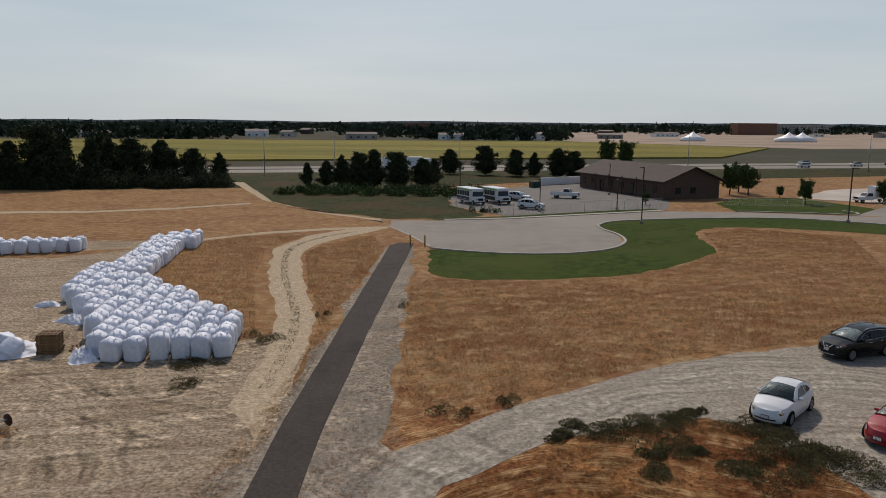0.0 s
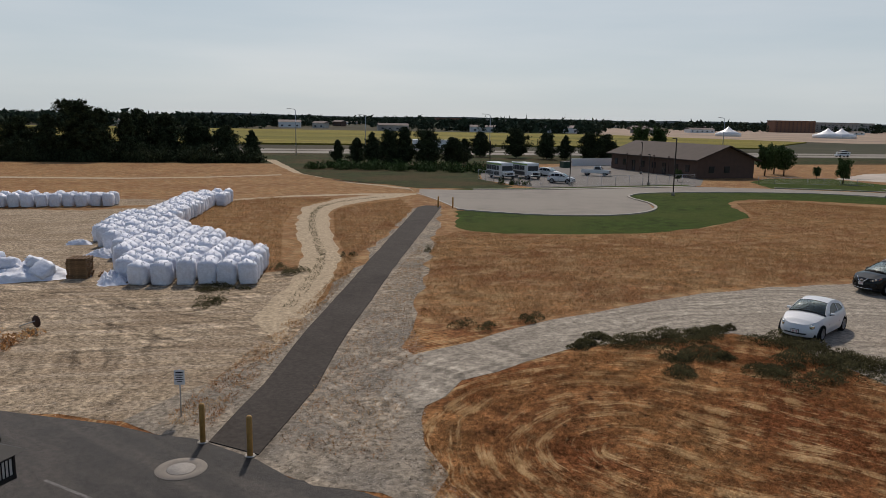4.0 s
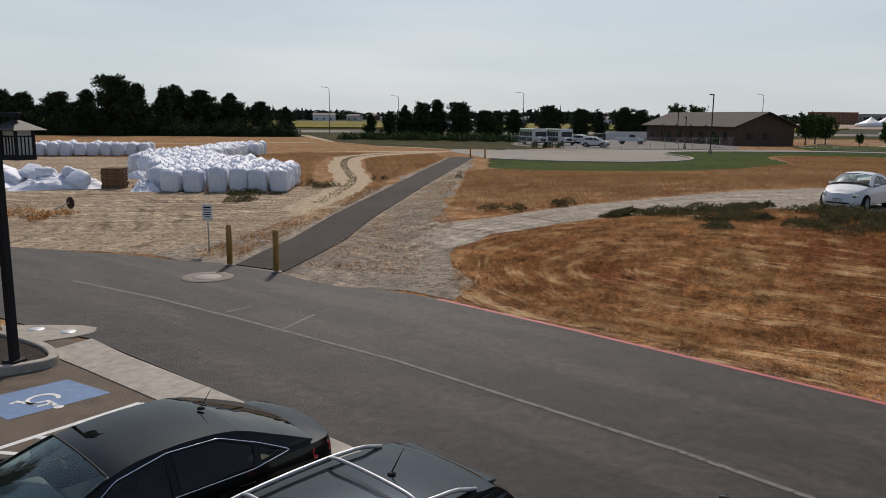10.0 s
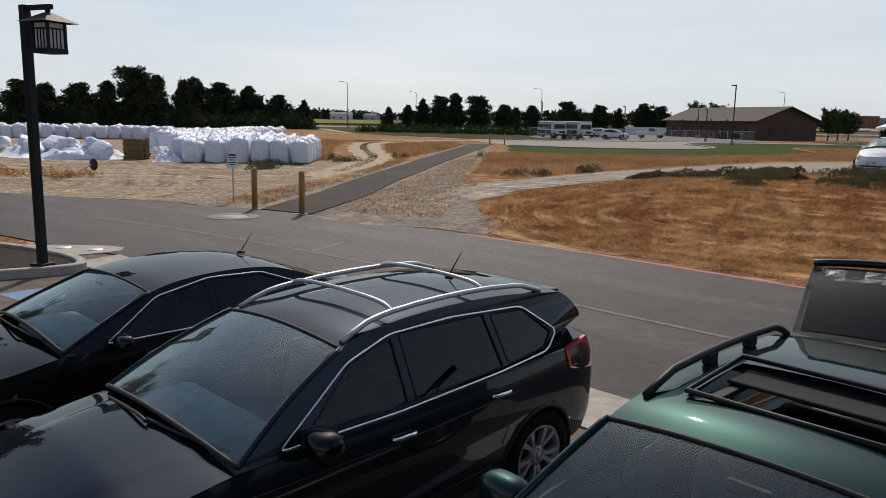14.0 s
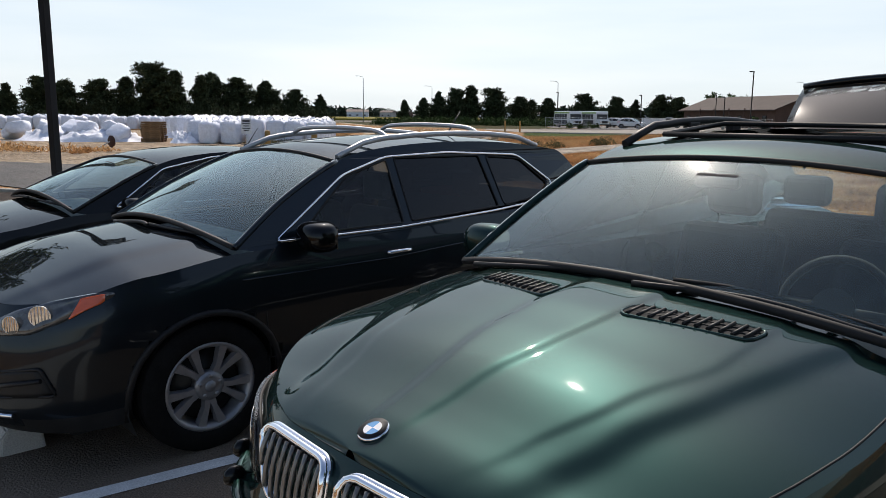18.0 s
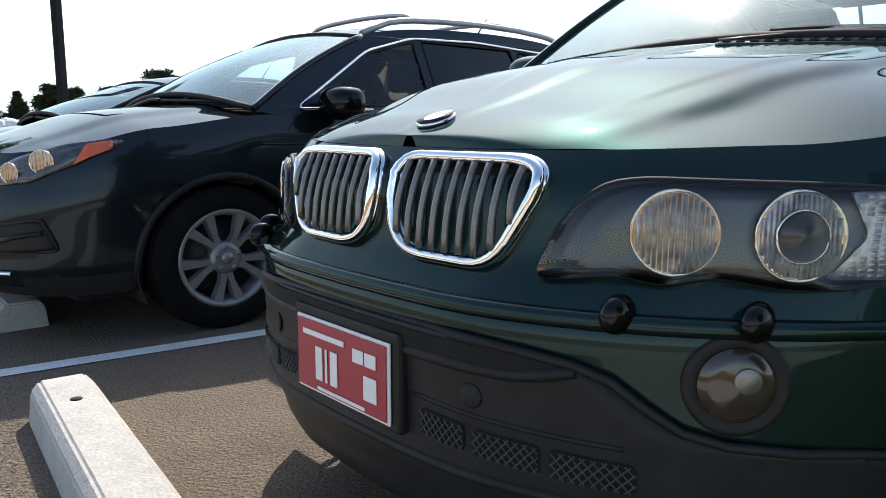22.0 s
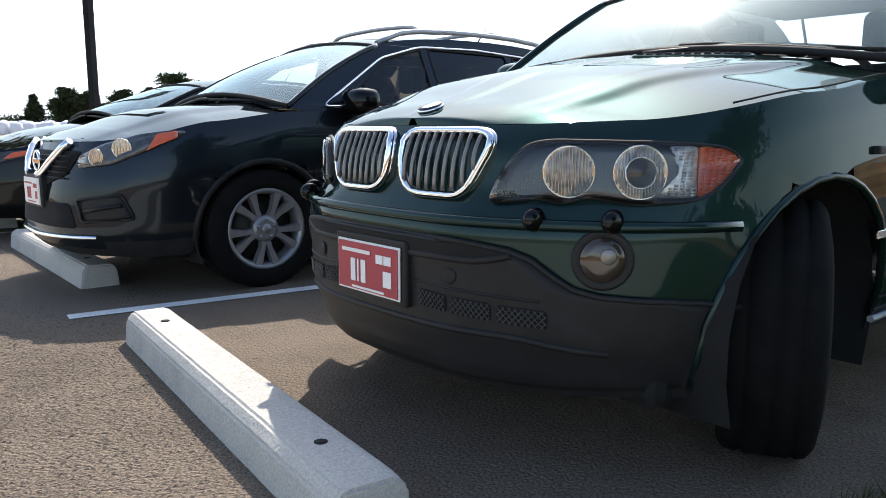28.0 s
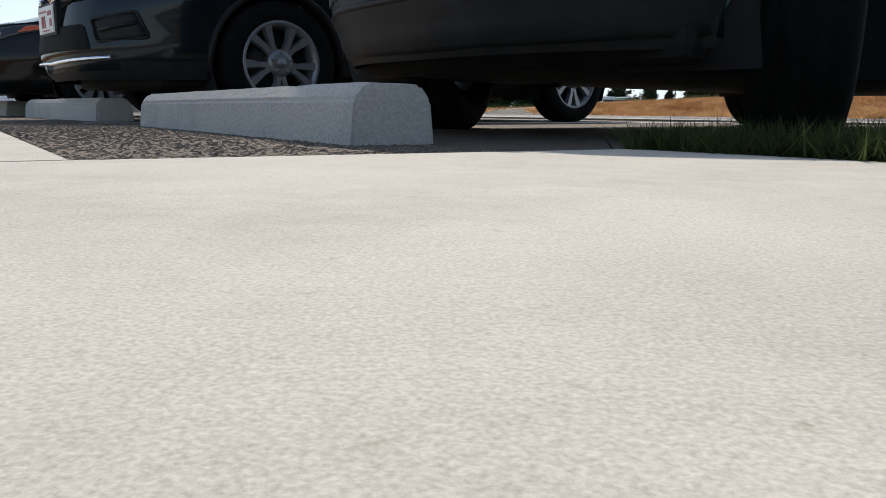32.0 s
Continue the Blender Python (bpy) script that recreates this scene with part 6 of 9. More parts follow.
def shell_cabin(sh, mats, t, open_back=False, roof_hole=None, screen="windscreen"):
    """Roof, screens, pillars and side windows."""
    s = sh.s
    line = [(v.x, v.y) for v in curve([(y, z, 0) for y, z in s["roof"]], 61)]
    ya, yd = s["roof_from"], s["roof_to"]
    rows = []
    for k, (y, z) in enumerate(line):
        a, b = line[max(0, k - 1)], line[min(60, k + 1)]
        d = Vector((b[0] - a[0], b[1] - a[1])).normalized()
        nx, nz = -d.y, d.x
        w = sh.side(y, max(z, sh.belt(y))).x
        bow = table(s["bow"], y)
        row = []
        for m in range(21):
            tt = m / 20 * 2 - 1
            o = bow * (1 - tt * tt)
            row.append(Vector((w * tt, y + nx * o, z + nz * o)))
        rows.append(row)
    ia = next(k for k, q in enumerate(line) if q[0] >= ya)
    idd = next((k for k, q in enumerate(line) if q[0] >= yd), 60)
    roof_rows = rows[ia:idd + 1]
    if roof_hole:
        x0, y0, x1, y1 = roof_hole
        bm = rows_mesh(roof_rows)
        bmesh.ops.bisect_plane(bm, geom=bm.verts[:] + bm.edges[:] + bm.faces[:], plane_co=(x0, 0, 0), plane_no=(1, 0, 0))
        bmesh.ops.bisect_plane(bm, geom=bm.verts[:] + bm.edges[:] + bm.faces[:], plane_co=(x1, 0, 0), plane_no=(1, 0, 0))
        bmesh.ops.bisect_plane(bm, geom=bm.verts[:] + bm.edges[:] + bm.faces[:], plane_co=(0, y0, 0), plane_no=(0, 1, 0))
        bmesh.ops.bisect_plane(bm, geom=bm.verts[:] + bm.edges[:] + bm.faces[:], plane_co=(0, y1, 0), plane_no=(0, 1, 0))
        gone = [f for f in bm.faces if x0 < f.calc_center_median().x < x1 and y0 < f.calc_center_median().y < y1]
        bmesh.ops.delete(bm, geom=gone, context="FACES")
        part("roof", bm, mats[0], t, smooth=True)
    else:
        part("roof", rows_mesh(roof_rows), mats[0], t, smooth=True)
    part("windscreen", rows_mesh([[v for v in row] for row in rows[0:ia + 1]]), M[screen], t, smooth=True)
    if not open_back:
        part("rear_window", rows_mesh(rows[idd:]), M["privacy_glass"], t, smooth=True)
    bm = bmesh.new()
    for row in (rows[ia],):
        tube(bm, [p + Vector((0, -0.004, 0.002)) for p in row], 0.011, 6)
    tube(bm, [p + Vector((0, 0.0, 0.006)) for p in rows[0]], 0.016, 6)
    part("screen_seal", bm, M["rubber"], t)
    top = [Vector((y, z)) for y, z in line]
    low = []
    for k in range(31):
        y = line[-1][0] + (line[0][0] - line[-1][0]) * k / 30
        low.append(Vector((y, sh.belt(y))))
    outer = top + low[1:-1]
    holes = [[Vector(p) for p in w["pts"]] for w in s["windows"]]
    for sgn in (-1, 1):
        bm = bmesh.new()
        loops = [[Vector((p.x, p.y, 0)) for p in outer]] + [[Vector((p.x, p.y, 0)) for p in h] for h in holes]
        flat = [p for lp in loops for p in lp]
        vs = []
        for p in flat:
            q = sh.side(p.x, max(p.y, sh.belt(p.x)))
            vs.append(bm.verts.new((sgn * q.x, p.x, p.y)))
        for tri in tessellate_polygon(loops):
            try:
                bm.faces.new([vs[i] for i in tri])
            except ValueError:
                pass
        bmesh.ops.recalc_face_normals(bm, faces=bm.faces)
        part("side_frame", bm, mats[0], t)
        for w, h in zip(s["windows"], holes):
            bm = bmesh.new()
            vs = []
            for p in h:
                q = sh.side(p.x, max(p.y, sh.belt(p.x)), -0.008)
                vs.append(bm.verts.new((sgn * q.x, p.x, p.y)))
            for tri in tessellate_polygon([[Vector((p.x, p.y, 0)) for p in h]]):
                bm.faces.new([vs[i] for i in tri])
            pane = part("side_window", bm, M[w.get("glass", "door_glass")], t)
            bm = bmesh.new()
            tube(bm, [(sgn * sh.side(p.x, max(p.y, sh.belt(p.x)), 0.0).x, p.x, p.y) for p in h], 0.007, 5, closed=True)
            part("seal", bm, M["rubber"], pane)
        if "chrome" in s:
            bm = bmesh.new()
            c = s["chrome"]
            tube(bm, [(sgn * sh.side(y, max(z, sh.belt(y)), 0.006).x, y, z) for y, z in c], 0.0085, 6, closed=s.get("chrome_closed", True))
            part("window_trim", bm, M["chrome"], t, "bright chrome window surround")
    for sgn in (-1, 1):
        bm = bmesh.new()
        tube(bm, [p + Vector((0, 0, 0.002)) for p in ([r[0] if sgn < 0 else r[-1] for r in rows[0:ia + 1]])], 0.018, 6)
        part("pillar", bm, mats[0], t)
    return rows, ia, idd


def seats(sh, t, mat, y_front, y_rear, floor, top):
    def seat(x, y, w, name):
        st = part(name, box(bmesh.new(), x - w / 2, y - 0.5, floor, x + w / 2, y, floor + 0.26, 0.05, 3), mat, t)
        bm = bmesh.new()
        box(bm, x - w / 2, y - 0.08, floor + 0.2, x + w / 2, y + 0.1, top - 0.2, 0.06, 3, Matrix.Translation((x, y, floor)) @ Matrix.Rotation(radians(-14), 4, "X") @ Matrix.Translation((-x, -y, -floor)))
        part("backrest", bm, mat, st)
        return st

    for x in (-0.38, 0.38):
        st = seat(x, y_front, 0.5, "seat")
        bm = bmesh.new()
        box(bm, x - 0.13, y_front + 0.11, top - 0.17, x + 0.13, y_front + 0.21, top + 0.03, 0.045, 3)
        part("headrest", bm, mat, st)
    st = seat(0, y_rear, 1.25, "rear_bench")
    for x in (-0.4, 0.4):
        part("headrest", box(bmesh.new(), x - 0.13, y_rear + 0.10, top - 0.19, x + 0.13, y_rear + 0.19, top - 0.02, 0.04, 3), mat, st)


def cabin_inside(sh, t, mat, dash_mat, dash_y, dash_z, seat_y, rear_y, wheel=True):
    s = sh.s
    w = s["half"] - 0.14
    part("cabin_floor", box(bmesh.new(), -w, dash_y - 0.35, 0.32, w, s["roof_to"] + 0.1, 0.42, 0.02), M["cabin_dark"], t)
    part("dashboard", box(bmesh.new(), -w, dash_y - 0.45, dash_z - 0.35, w, dash_y + 0.12, dash_z, 0.09, 4), dash_mat, t)
    seats(sh, t, mat, seat_y, rear_y, 0.5, dash_z + 0.36)
    if wheel:
        bm = bmesh.new()
        ring = [Vector((0.19 * math.cos(a), 0, 0.19 * math.sin(a))) for a in [2 * math.pi * k / 28 for k in range(28)]]
        m = pose(0.38, dash_y + 0.28, dash_z - 0.02, -24)
        tube(bm, [m @ p for p in ring], 0.016, 7, closed=True)
        for a in (0, 180, 270):
            tube(bm, [m @ Vector((0, 0, 0)), m @ Vector((0.19 * math.cos(radians(a)), 0, 0.19 * math.sin(radians(a))))], 0.018, 6)
        lathe(bm, [(0.075, -0.02), (0.07, 0.02), (0.0, 0.025)], 16, m @ pose(0, 0, 0, -90))
        part("steering_wheel", bm, M["cabin_dark"], t)
    part("mirror", box(bmesh.new(), -0.09, s["roof_from"] - 0.15, s["roof_z"] - 0.145, 0.09, s["roof_from"] - 0.11, s["roof_z"] - 0.09, 0.018, 3), M["cabin_dark"], t)


def wheel(t, x, y, r, width, rim, style, turn=0.0, sgn=1):
    """A wheel: rubber tyre, rim, brake disc. Its outer face looks along +x (sgn) of the vehicle."""
    m = pose(x, y, r - 0.008, 0, 0, turn) @ pose(0, 0, 0, 0, 90 * sgn, 0)
    w = width
    bm = bmesh.new()
    prof = [(rim, w * 0.40), (rim + 0.012, w * 0.47), (rim + 0.35 * (r - rim), w * 0.515), (r - 0.03, w * 0.47), (r - 0.006, w * 0.40), (r - 0.001, w * 0.30), (r - 0.006, w * 0.285), (r - 0.006, w * 0.255), (r, w * 0.24), (r, w * 0.07), (r - 0.006, w * 0.055), (r - 0.006, w * 0.02), (r, w * 0.005), (r, -w * 0.2), (r - 0.006, -w * 0.215), (r - 0.006, -w * 0.25), (r - 0.001, -w * 0.27), (r - 0.006, -w * 0.40), (r - 0.03, -w * 0.47), (rim + 0.3 * (r - rim), -w * 0.5), (rim, -w * 0.4)]
    lathe(bm, prof, 44, closed=True)
    wh = part("wheel", bm, M["tyre"], t, "black rubber tyre on a silver alloy rim", m=m)
    bm = bmesh.new()
    lathe(bm, [(rim + 0.004, w * 0.42), (rim + 0.006, w * 0.45), (rim - 0.012, w * 0.445), (rim - 0.03, w * 0.30), (rim - 0.035, -w * 0.35)], 44)
    bmesh.ops.delete(bm, geom=[f for f in bm.faces if len(f.verts) > 4], context="FACES_ONLY")
    face = w * 0.36
    n, pair, broad = (*style, 1.0)[:3]
    for k in range(n):
        a0 = 2 * math.pi * k / n
        for d in ((-pair, pair) if pair else (0,)):
            q = [bm.verts.new(p) for p in ()]
            sp = []
            for rr, wd, zz in ((0.055, 0.017 * broad if pair else 0.024, face - 0.005), (rim * 0.5, 0.013 * broad if pair else 0.021, face + 0.004), (rim - 0.010, 0.017 * broad ** 1.7 if pair else 0.045, face + 0.012)):
                off = d * (0.35 + 0.65 * rr / rim)
                c = Vector((math.cos(a0 + off), math.sin(a0 + off), 0))
                e = Vector((-c.y, c.x, 0))
                sp.append([bm.verts.new(c * rr + e * wd + Vector((0, 0, zz - 0.035))), bm.verts.new(c * rr + e * wd * 0.75 + Vector((0, 0, zz))), bm.verts.new(c * rr - e * wd * 0.75 + Vector((0, 0, zz))), bm.verts.new(c * rr - e * wd + Vector((0, 0, zz - 0.035)))])
            for a, b in zip(sp, sp[1:]):
                for j in range(3):
                    bm.faces.new((a[j], a[j + 1], b[j + 1], b[j]))
    lathe(bm, [(0.085, face - 0.04), (0.08, face + 0.0), (0.05, face + 0.008), (0.0, face + 0.008)], 24)
    bmesh.ops.recalc_face_normals(bm, faces=bm.faces)
    rimo = part("rim", bm, M["alloy"], wh, "silver spoked alloy rim")
    bm = bmesh.new()
    lathe(bm, [(0.032, face + 0.006), (0.03, face + 0.014), (0.0, face + 0.016)], 18)
    for k in range(5):
        a = 2 * math.pi * (k + 0.5) / 5
        lathe(bm, [(0.011, face - 0.005), (0.011, face + 0.012), (0.0, face + 0.013)], 8, Matrix.Translation((0.058 * math.cos(a), 0.058 * math.sin(a), 0)))
    part("hub_cap", bm, M["alloy"] if pair else M["galvanised"], wh)
    bm = bmesh.new()
    lathe(bm, [(rim - 0.05, 0.0), (rim - 0.05, 0.02), (0.0, 0.021)], 28)
    part("brake_disc", bm, M["brake"], wh)
    return wh


def seam(t, pts, r=0.0045, name="seam", mat=None):
    bm = bmesh.new()
    tube(bm, pts, r, 5)
    return part(name, bm, mat or M["rubber"], t)


def flank(sh, pts, sgn, out=0.0):
    return [(sgn * sh.side(y, z, out).x, y, z) for y, z in pts]


def door_handle(sh, t, y, z, mat, sgn):
    bm = bmesh.new()
    q = sh.side(y, z)
    p = [(sgn * (q.x + 0.0), y - 0.09, z), (sgn * (q.x + 0.03), y - 0.07, z + 0.003), (sgn * (q.x + 0.034), y, z + 0.005), (sgn * (q.x + 0.03), y + 0.07, z + 0.003), (sgn * (q.x + 0.0), y + 0.09, z)]
    tube(bm, curve(p, 11), 0.013, 8)
    return part("handle", bm, mat, t, "slim door handle")


def wing_mirror(sh, t, y, z, mat, sgn, size=(0.125, 0.075, 0.085)):
    q = sh.side(y, z)
    bm = bmesh.new()
    v = bmesh.ops.create_uvsphere(bm, u_segments=20, v_segments=14, radius=1.0)["verts"]
    for a in v:
        c = a.co
        c.x, c.y, c.z = (math.copysign(abs(c.x) ** 0.7, c.x), math.copysign(abs(c.y) ** 0.8, c.y), math.copysign(abs(c.z) ** 0.75, c.z))
        if c.y > 0.45:
            c.y = 0.45
    bmesh.ops.transform(bm, verts=v, matrix=Matrix.Translation((sgn * (q.x + 0.14), y, z + 0.03)) @ Matrix.Diagonal((*size, 1)))
    mi = part("wing_mirror", bm, mat, t, smooth=True)
    bm = bmesh.new()
    tube(bm, [(sgn * (q.x - 0.01), y + 0.02, z - 0.03), (sgn * (q.x + 0.05), y + 0.01, z - 0.025), (sgn * (q.x + 0.11), y, z - 0.015)], 0.03, 8)
    part("mirror_arm", bm, M["black_plastic"], mi)
    bm = bmesh.new()
    box(bm, sgn * (q.x + 0.14) - size[0] * 0.82, y + size[1] * 0.452, z + 0.03 - size[2] * 0.72, sgn * (q.x + 0.14) + size[0] * 0.82, y + size[1] * 0.47, z + 0.03 + size[2] * 0.72, 0.001)
    part("mirror_glass", bm, M["chrome"], mi)


def front_patch(sh, outline, out, mat, name, t, label="", mirror=False, fill=0.0, rings_n=3):
    """A flat-ish piece on the front of the vehicle, given as (x, z) corners."""
    bm = bmesh.new()
    pts = [((-x if mirror else x), z) for x, z in outline]
    step = []
    for k in range(len(pts)):
        a, b = Vector(pts[k]), Vector(pts[(k + 1) % len(pts)])
        m = max(1, int((b - a).length / 0.03))
        step += [a.lerp(b, j / m) for j in range(m)]
    c = sum(step, Vector((0, 0))) / len(step)
    rings = []
    fr = [1 - k / rings_n for k in range(rings_n)]
    for f in fr:
        rings.append([bm.verts.new(sh.face(*(c + (p - c) * f), out + fill * (1 - f))) for p in step])
    mid = bm.verts.new(sh.face(*c, out + fill))
    back = [bm.verts.new(sh.face(*p, -0.01)) for p in step]
    k = len(step)
    for i in range(k):
        j = (i + 1) % k
        bm.faces.new((back[i], back[j], rings[0][j], rings[0][i]))
        for a, b in zip(rings, rings[1:]):
            bm.faces.new((a[i], a[j], b[j], b[i])).smooth = True
        bm.faces.new((rings[-1][i], rings[-1][j], mid)).smooth = True
    bmesh.ops.recalc_face_normals(bm, faces=bm.faces)
    return part(name, bm, mat, t, label)


def rounded(pts, r=0.03, n=4):
    """Rounds the corners of a polygon."""
    out = []
    k = len(pts)
    for i in range(k):
        p, a, b = Vector(pts[i]), Vector(pts[i - 1]), Vector(pts[(i + 1) % k])
        da, db = (a - p), (b - p)
        q0 = p + da.normalized() * min(r, da.length * 0.45)
        q1 = p + db.normalized() * min(r, db.length * 0.45)
        for j in range(n + 1):
            f = j / n
            out.append(tuple(q0 * (1 - f) ** 2 + p * 2 * f * (1 - f) + q1 * f * f))
    return out


def bumps(sh, t, pts, out, r, mat, name, mirror=False, closed=False, n=7, label=""):
    bm = bmesh.new()
    tube(bm, [sh.face(-x if mirror else x, z, out) for x, z in pts], r, n, closed=closed)
    return part(name, bm, mat, t, label)


def number_plate(sh, t, x, z, w, h, out, mat, ink, tilt=0.0):
    a, b = sh.face(x - w / 2, z, out), sh.face(x + w / 2, z, out)
    y = min(a.y, b.y)
    ang = math.degrees(math.atan2(b.y - a.y, b.x - a.x))
    m = pose(x, (a.y + b.y) / 2, z, tilt, 0, ang)
    bm = bmesh.new()
    box(bm, -w / 2 - 0.02, -0.004, -h / 2 - 0.015, w / 2 + 0.02, 0.05, h / 2 + 0.02, 0.008)
    holder = part("plate_holder", bm, M["black_plastic"], t, m=m)
    bm = bmesh.new()
    box(bm, -w / 2, -0.010, -h / 2, w / 2, -0.005, h / 2, 0.002)
    pl = part("number_plate", bm, M["paint_plate"], holder, "white-rimmed metal number plate")
    bm = bmesh.new()
    box(bm, -w / 2 + 0.006, -0.013, -h / 2 + 0.006, w / 2 - 0.006, -0.0105, h / 2 - 0.006, 0.001)
    part("plate_field", bm, mat, holder)
    bm = bmesh.new()
    for x0, z0, x1, z1 in ((-0.125, 0.040, 0.020, 0.051), (-0.080, -0.046, -0.056, 0.022), (-0.046, -0.046, -0.039, 0.022), (-0.028, -0.046, -0.004, 0.022), (-0.075, -0.066, 0.085, -0.059), (0.048, 0.020, 0.082, 0.046), (0.086, 0.020, 0.120, 0.046), (0.082, -0.044, 0.122, 0.002)):
        part("text_bar", box(bmesh.new(), x0, -0.0155, z0, x1, -0.0135, z1, 0.001), ink, holder, "pale bar where the lettering is")


M["paint_plate"] = material("paint_plate", (0.72, 0.72, 0.70), 0.4, 0, 0.04, 20.0)


# ---- the green estate car with the kidney grille ----
def kidney(sh, t, sgn):
    pts = rounded([(0.030, 0.912), (0.330, 0.912), (0.362, 0.880), (0.288, 0.738), (0.085, 0.738), (0.034, 0.785)], 0.05, 5)
    fr = bmesh.new()
    line = [sh.face(sgn * x, z, 0.017) for x, z in pts]
    tube(fr, line, 0.011, 8, closed=True)
    tube(fr, [p + Vector((0, 0.014, 0)) for p in line], 0.011, 8, closed=True)
    frame_ob = part("grille_frame", fr, M["chrome"], t, "chrome kidney-shaped grille surround")
    front_patch(sh, pts, -0.004, M["under"], "grille_back", frame_ob, mirror=sgn < 0)
    xs = [p[0] for p in pts]
    for k in range(9):
        x = 0.060 + k * 0.0325
        lo = hi = None
        for (x0, z0), (x1, z1) in zip(pts, pts[1:] + pts[:1]):
            if (x0 - x) * (x1 - x) <= 0 and abs(x1 - x0) > 1e-9:
                z = z0 + (z1 - z0) * (x - x0) / (x1 - x0)
                lo, hi = (z if lo is None else min(lo, z)), (z if hi is None else max(hi, z))
        if lo is None or hi - lo < 0.03:
            continue
        bm = bmesh.new()
        q = []
        for j in range(7):
            a, b = sh.face(sgn * x, lo + 0.012, 0.024), sh.face(sgn * x, hi - 0.008, 0.018)
            q.append(a.lerp(b, j / 6) + Vector((0, -0.010 * math.sin(math.pi * j / 6), 0)))
        tube(bm, q, 0.0068, 6)
        part("slat", bm, M["grille_slat"], frame_ob)


M["mesh_grey"] = material("mesh_grey", (0.06, 0.06, 0.06), 0.45, 0.2, 0.15, 30.0)
M["dark_glass"] = material("dark_glass", (0.003, 0.003, 0.0035), 0.06, 0, 0.2, 9.0, spec=0.18)
M["grille_slat"] = material("grille_slat", (0.20, 0.19, 0.175), 0.35, 0.6, 0.15, 30.0)
M["lamp_grey"] = material("lamp_grey", (0.055, 0.058, 0.060), 0.25, 0.3, 0.35, 30.0, coat=1.0)
M["lamp_black"] = material("lamp_black", (0.036, 0.034, 0.033), 0.3, 0, 0.2, 9.0, coat=0.5)
M["plastic_grey"] = material("plastic_grey", (0.016, 0.016, 0.0165), 0.5, 0, 0.2, 14.0, 0.1, 0.1, 200.0, dirt=(0.024, 0.023, 0.021), dirt_at=0.68, spec=0.22)
M["clear_ribbed"] = material("clear_ribbed", (0.52, 0.48, 0.45), 0.25, 0.5, 0.45, 60.0, coat=0.6)


def lamp_unit(sh, t, x, z, r, sgn, ribs=12, out=0.006):
    """A round fluted lamp with a bright reflector."""
    c = sh.face(sgn * x, z, out)
    n = (sh.face(sgn * x, z, out + 0.1) - c).normalized()
    m = Matrix.Translation(c) @ n.to_track_quat("Z", "Y").to_matrix().to_4x4()
    bm = bmesh.new()
    lathe(bm, [(r, 0.004), (r * 0.96, 0.008), (r * 0.9, 0.002), (r * 0.55, -0.012), (0.0, -0.016)], 28, m)
    lamp = part("lamp_reflector", bm, M["reflector"], t, "fluted bright lamp reflector")
    for k in range(ribs):
        u = -r * 0.86 + 1.72 * r * (k + 0.5) / ribs
        hgt = math.sqrt(max(0, (r * 0.9) ** 2 - u * u))
        bm = bmesh.new()
        tube(bm, [m @ Vector((u, -hgt, 0.004)), m @ Vector((u, hgt, 0.004))], r * 0.05, 5)
        part("flute", bm, M["clear_ribbed"], lamp)
    return m, lamp


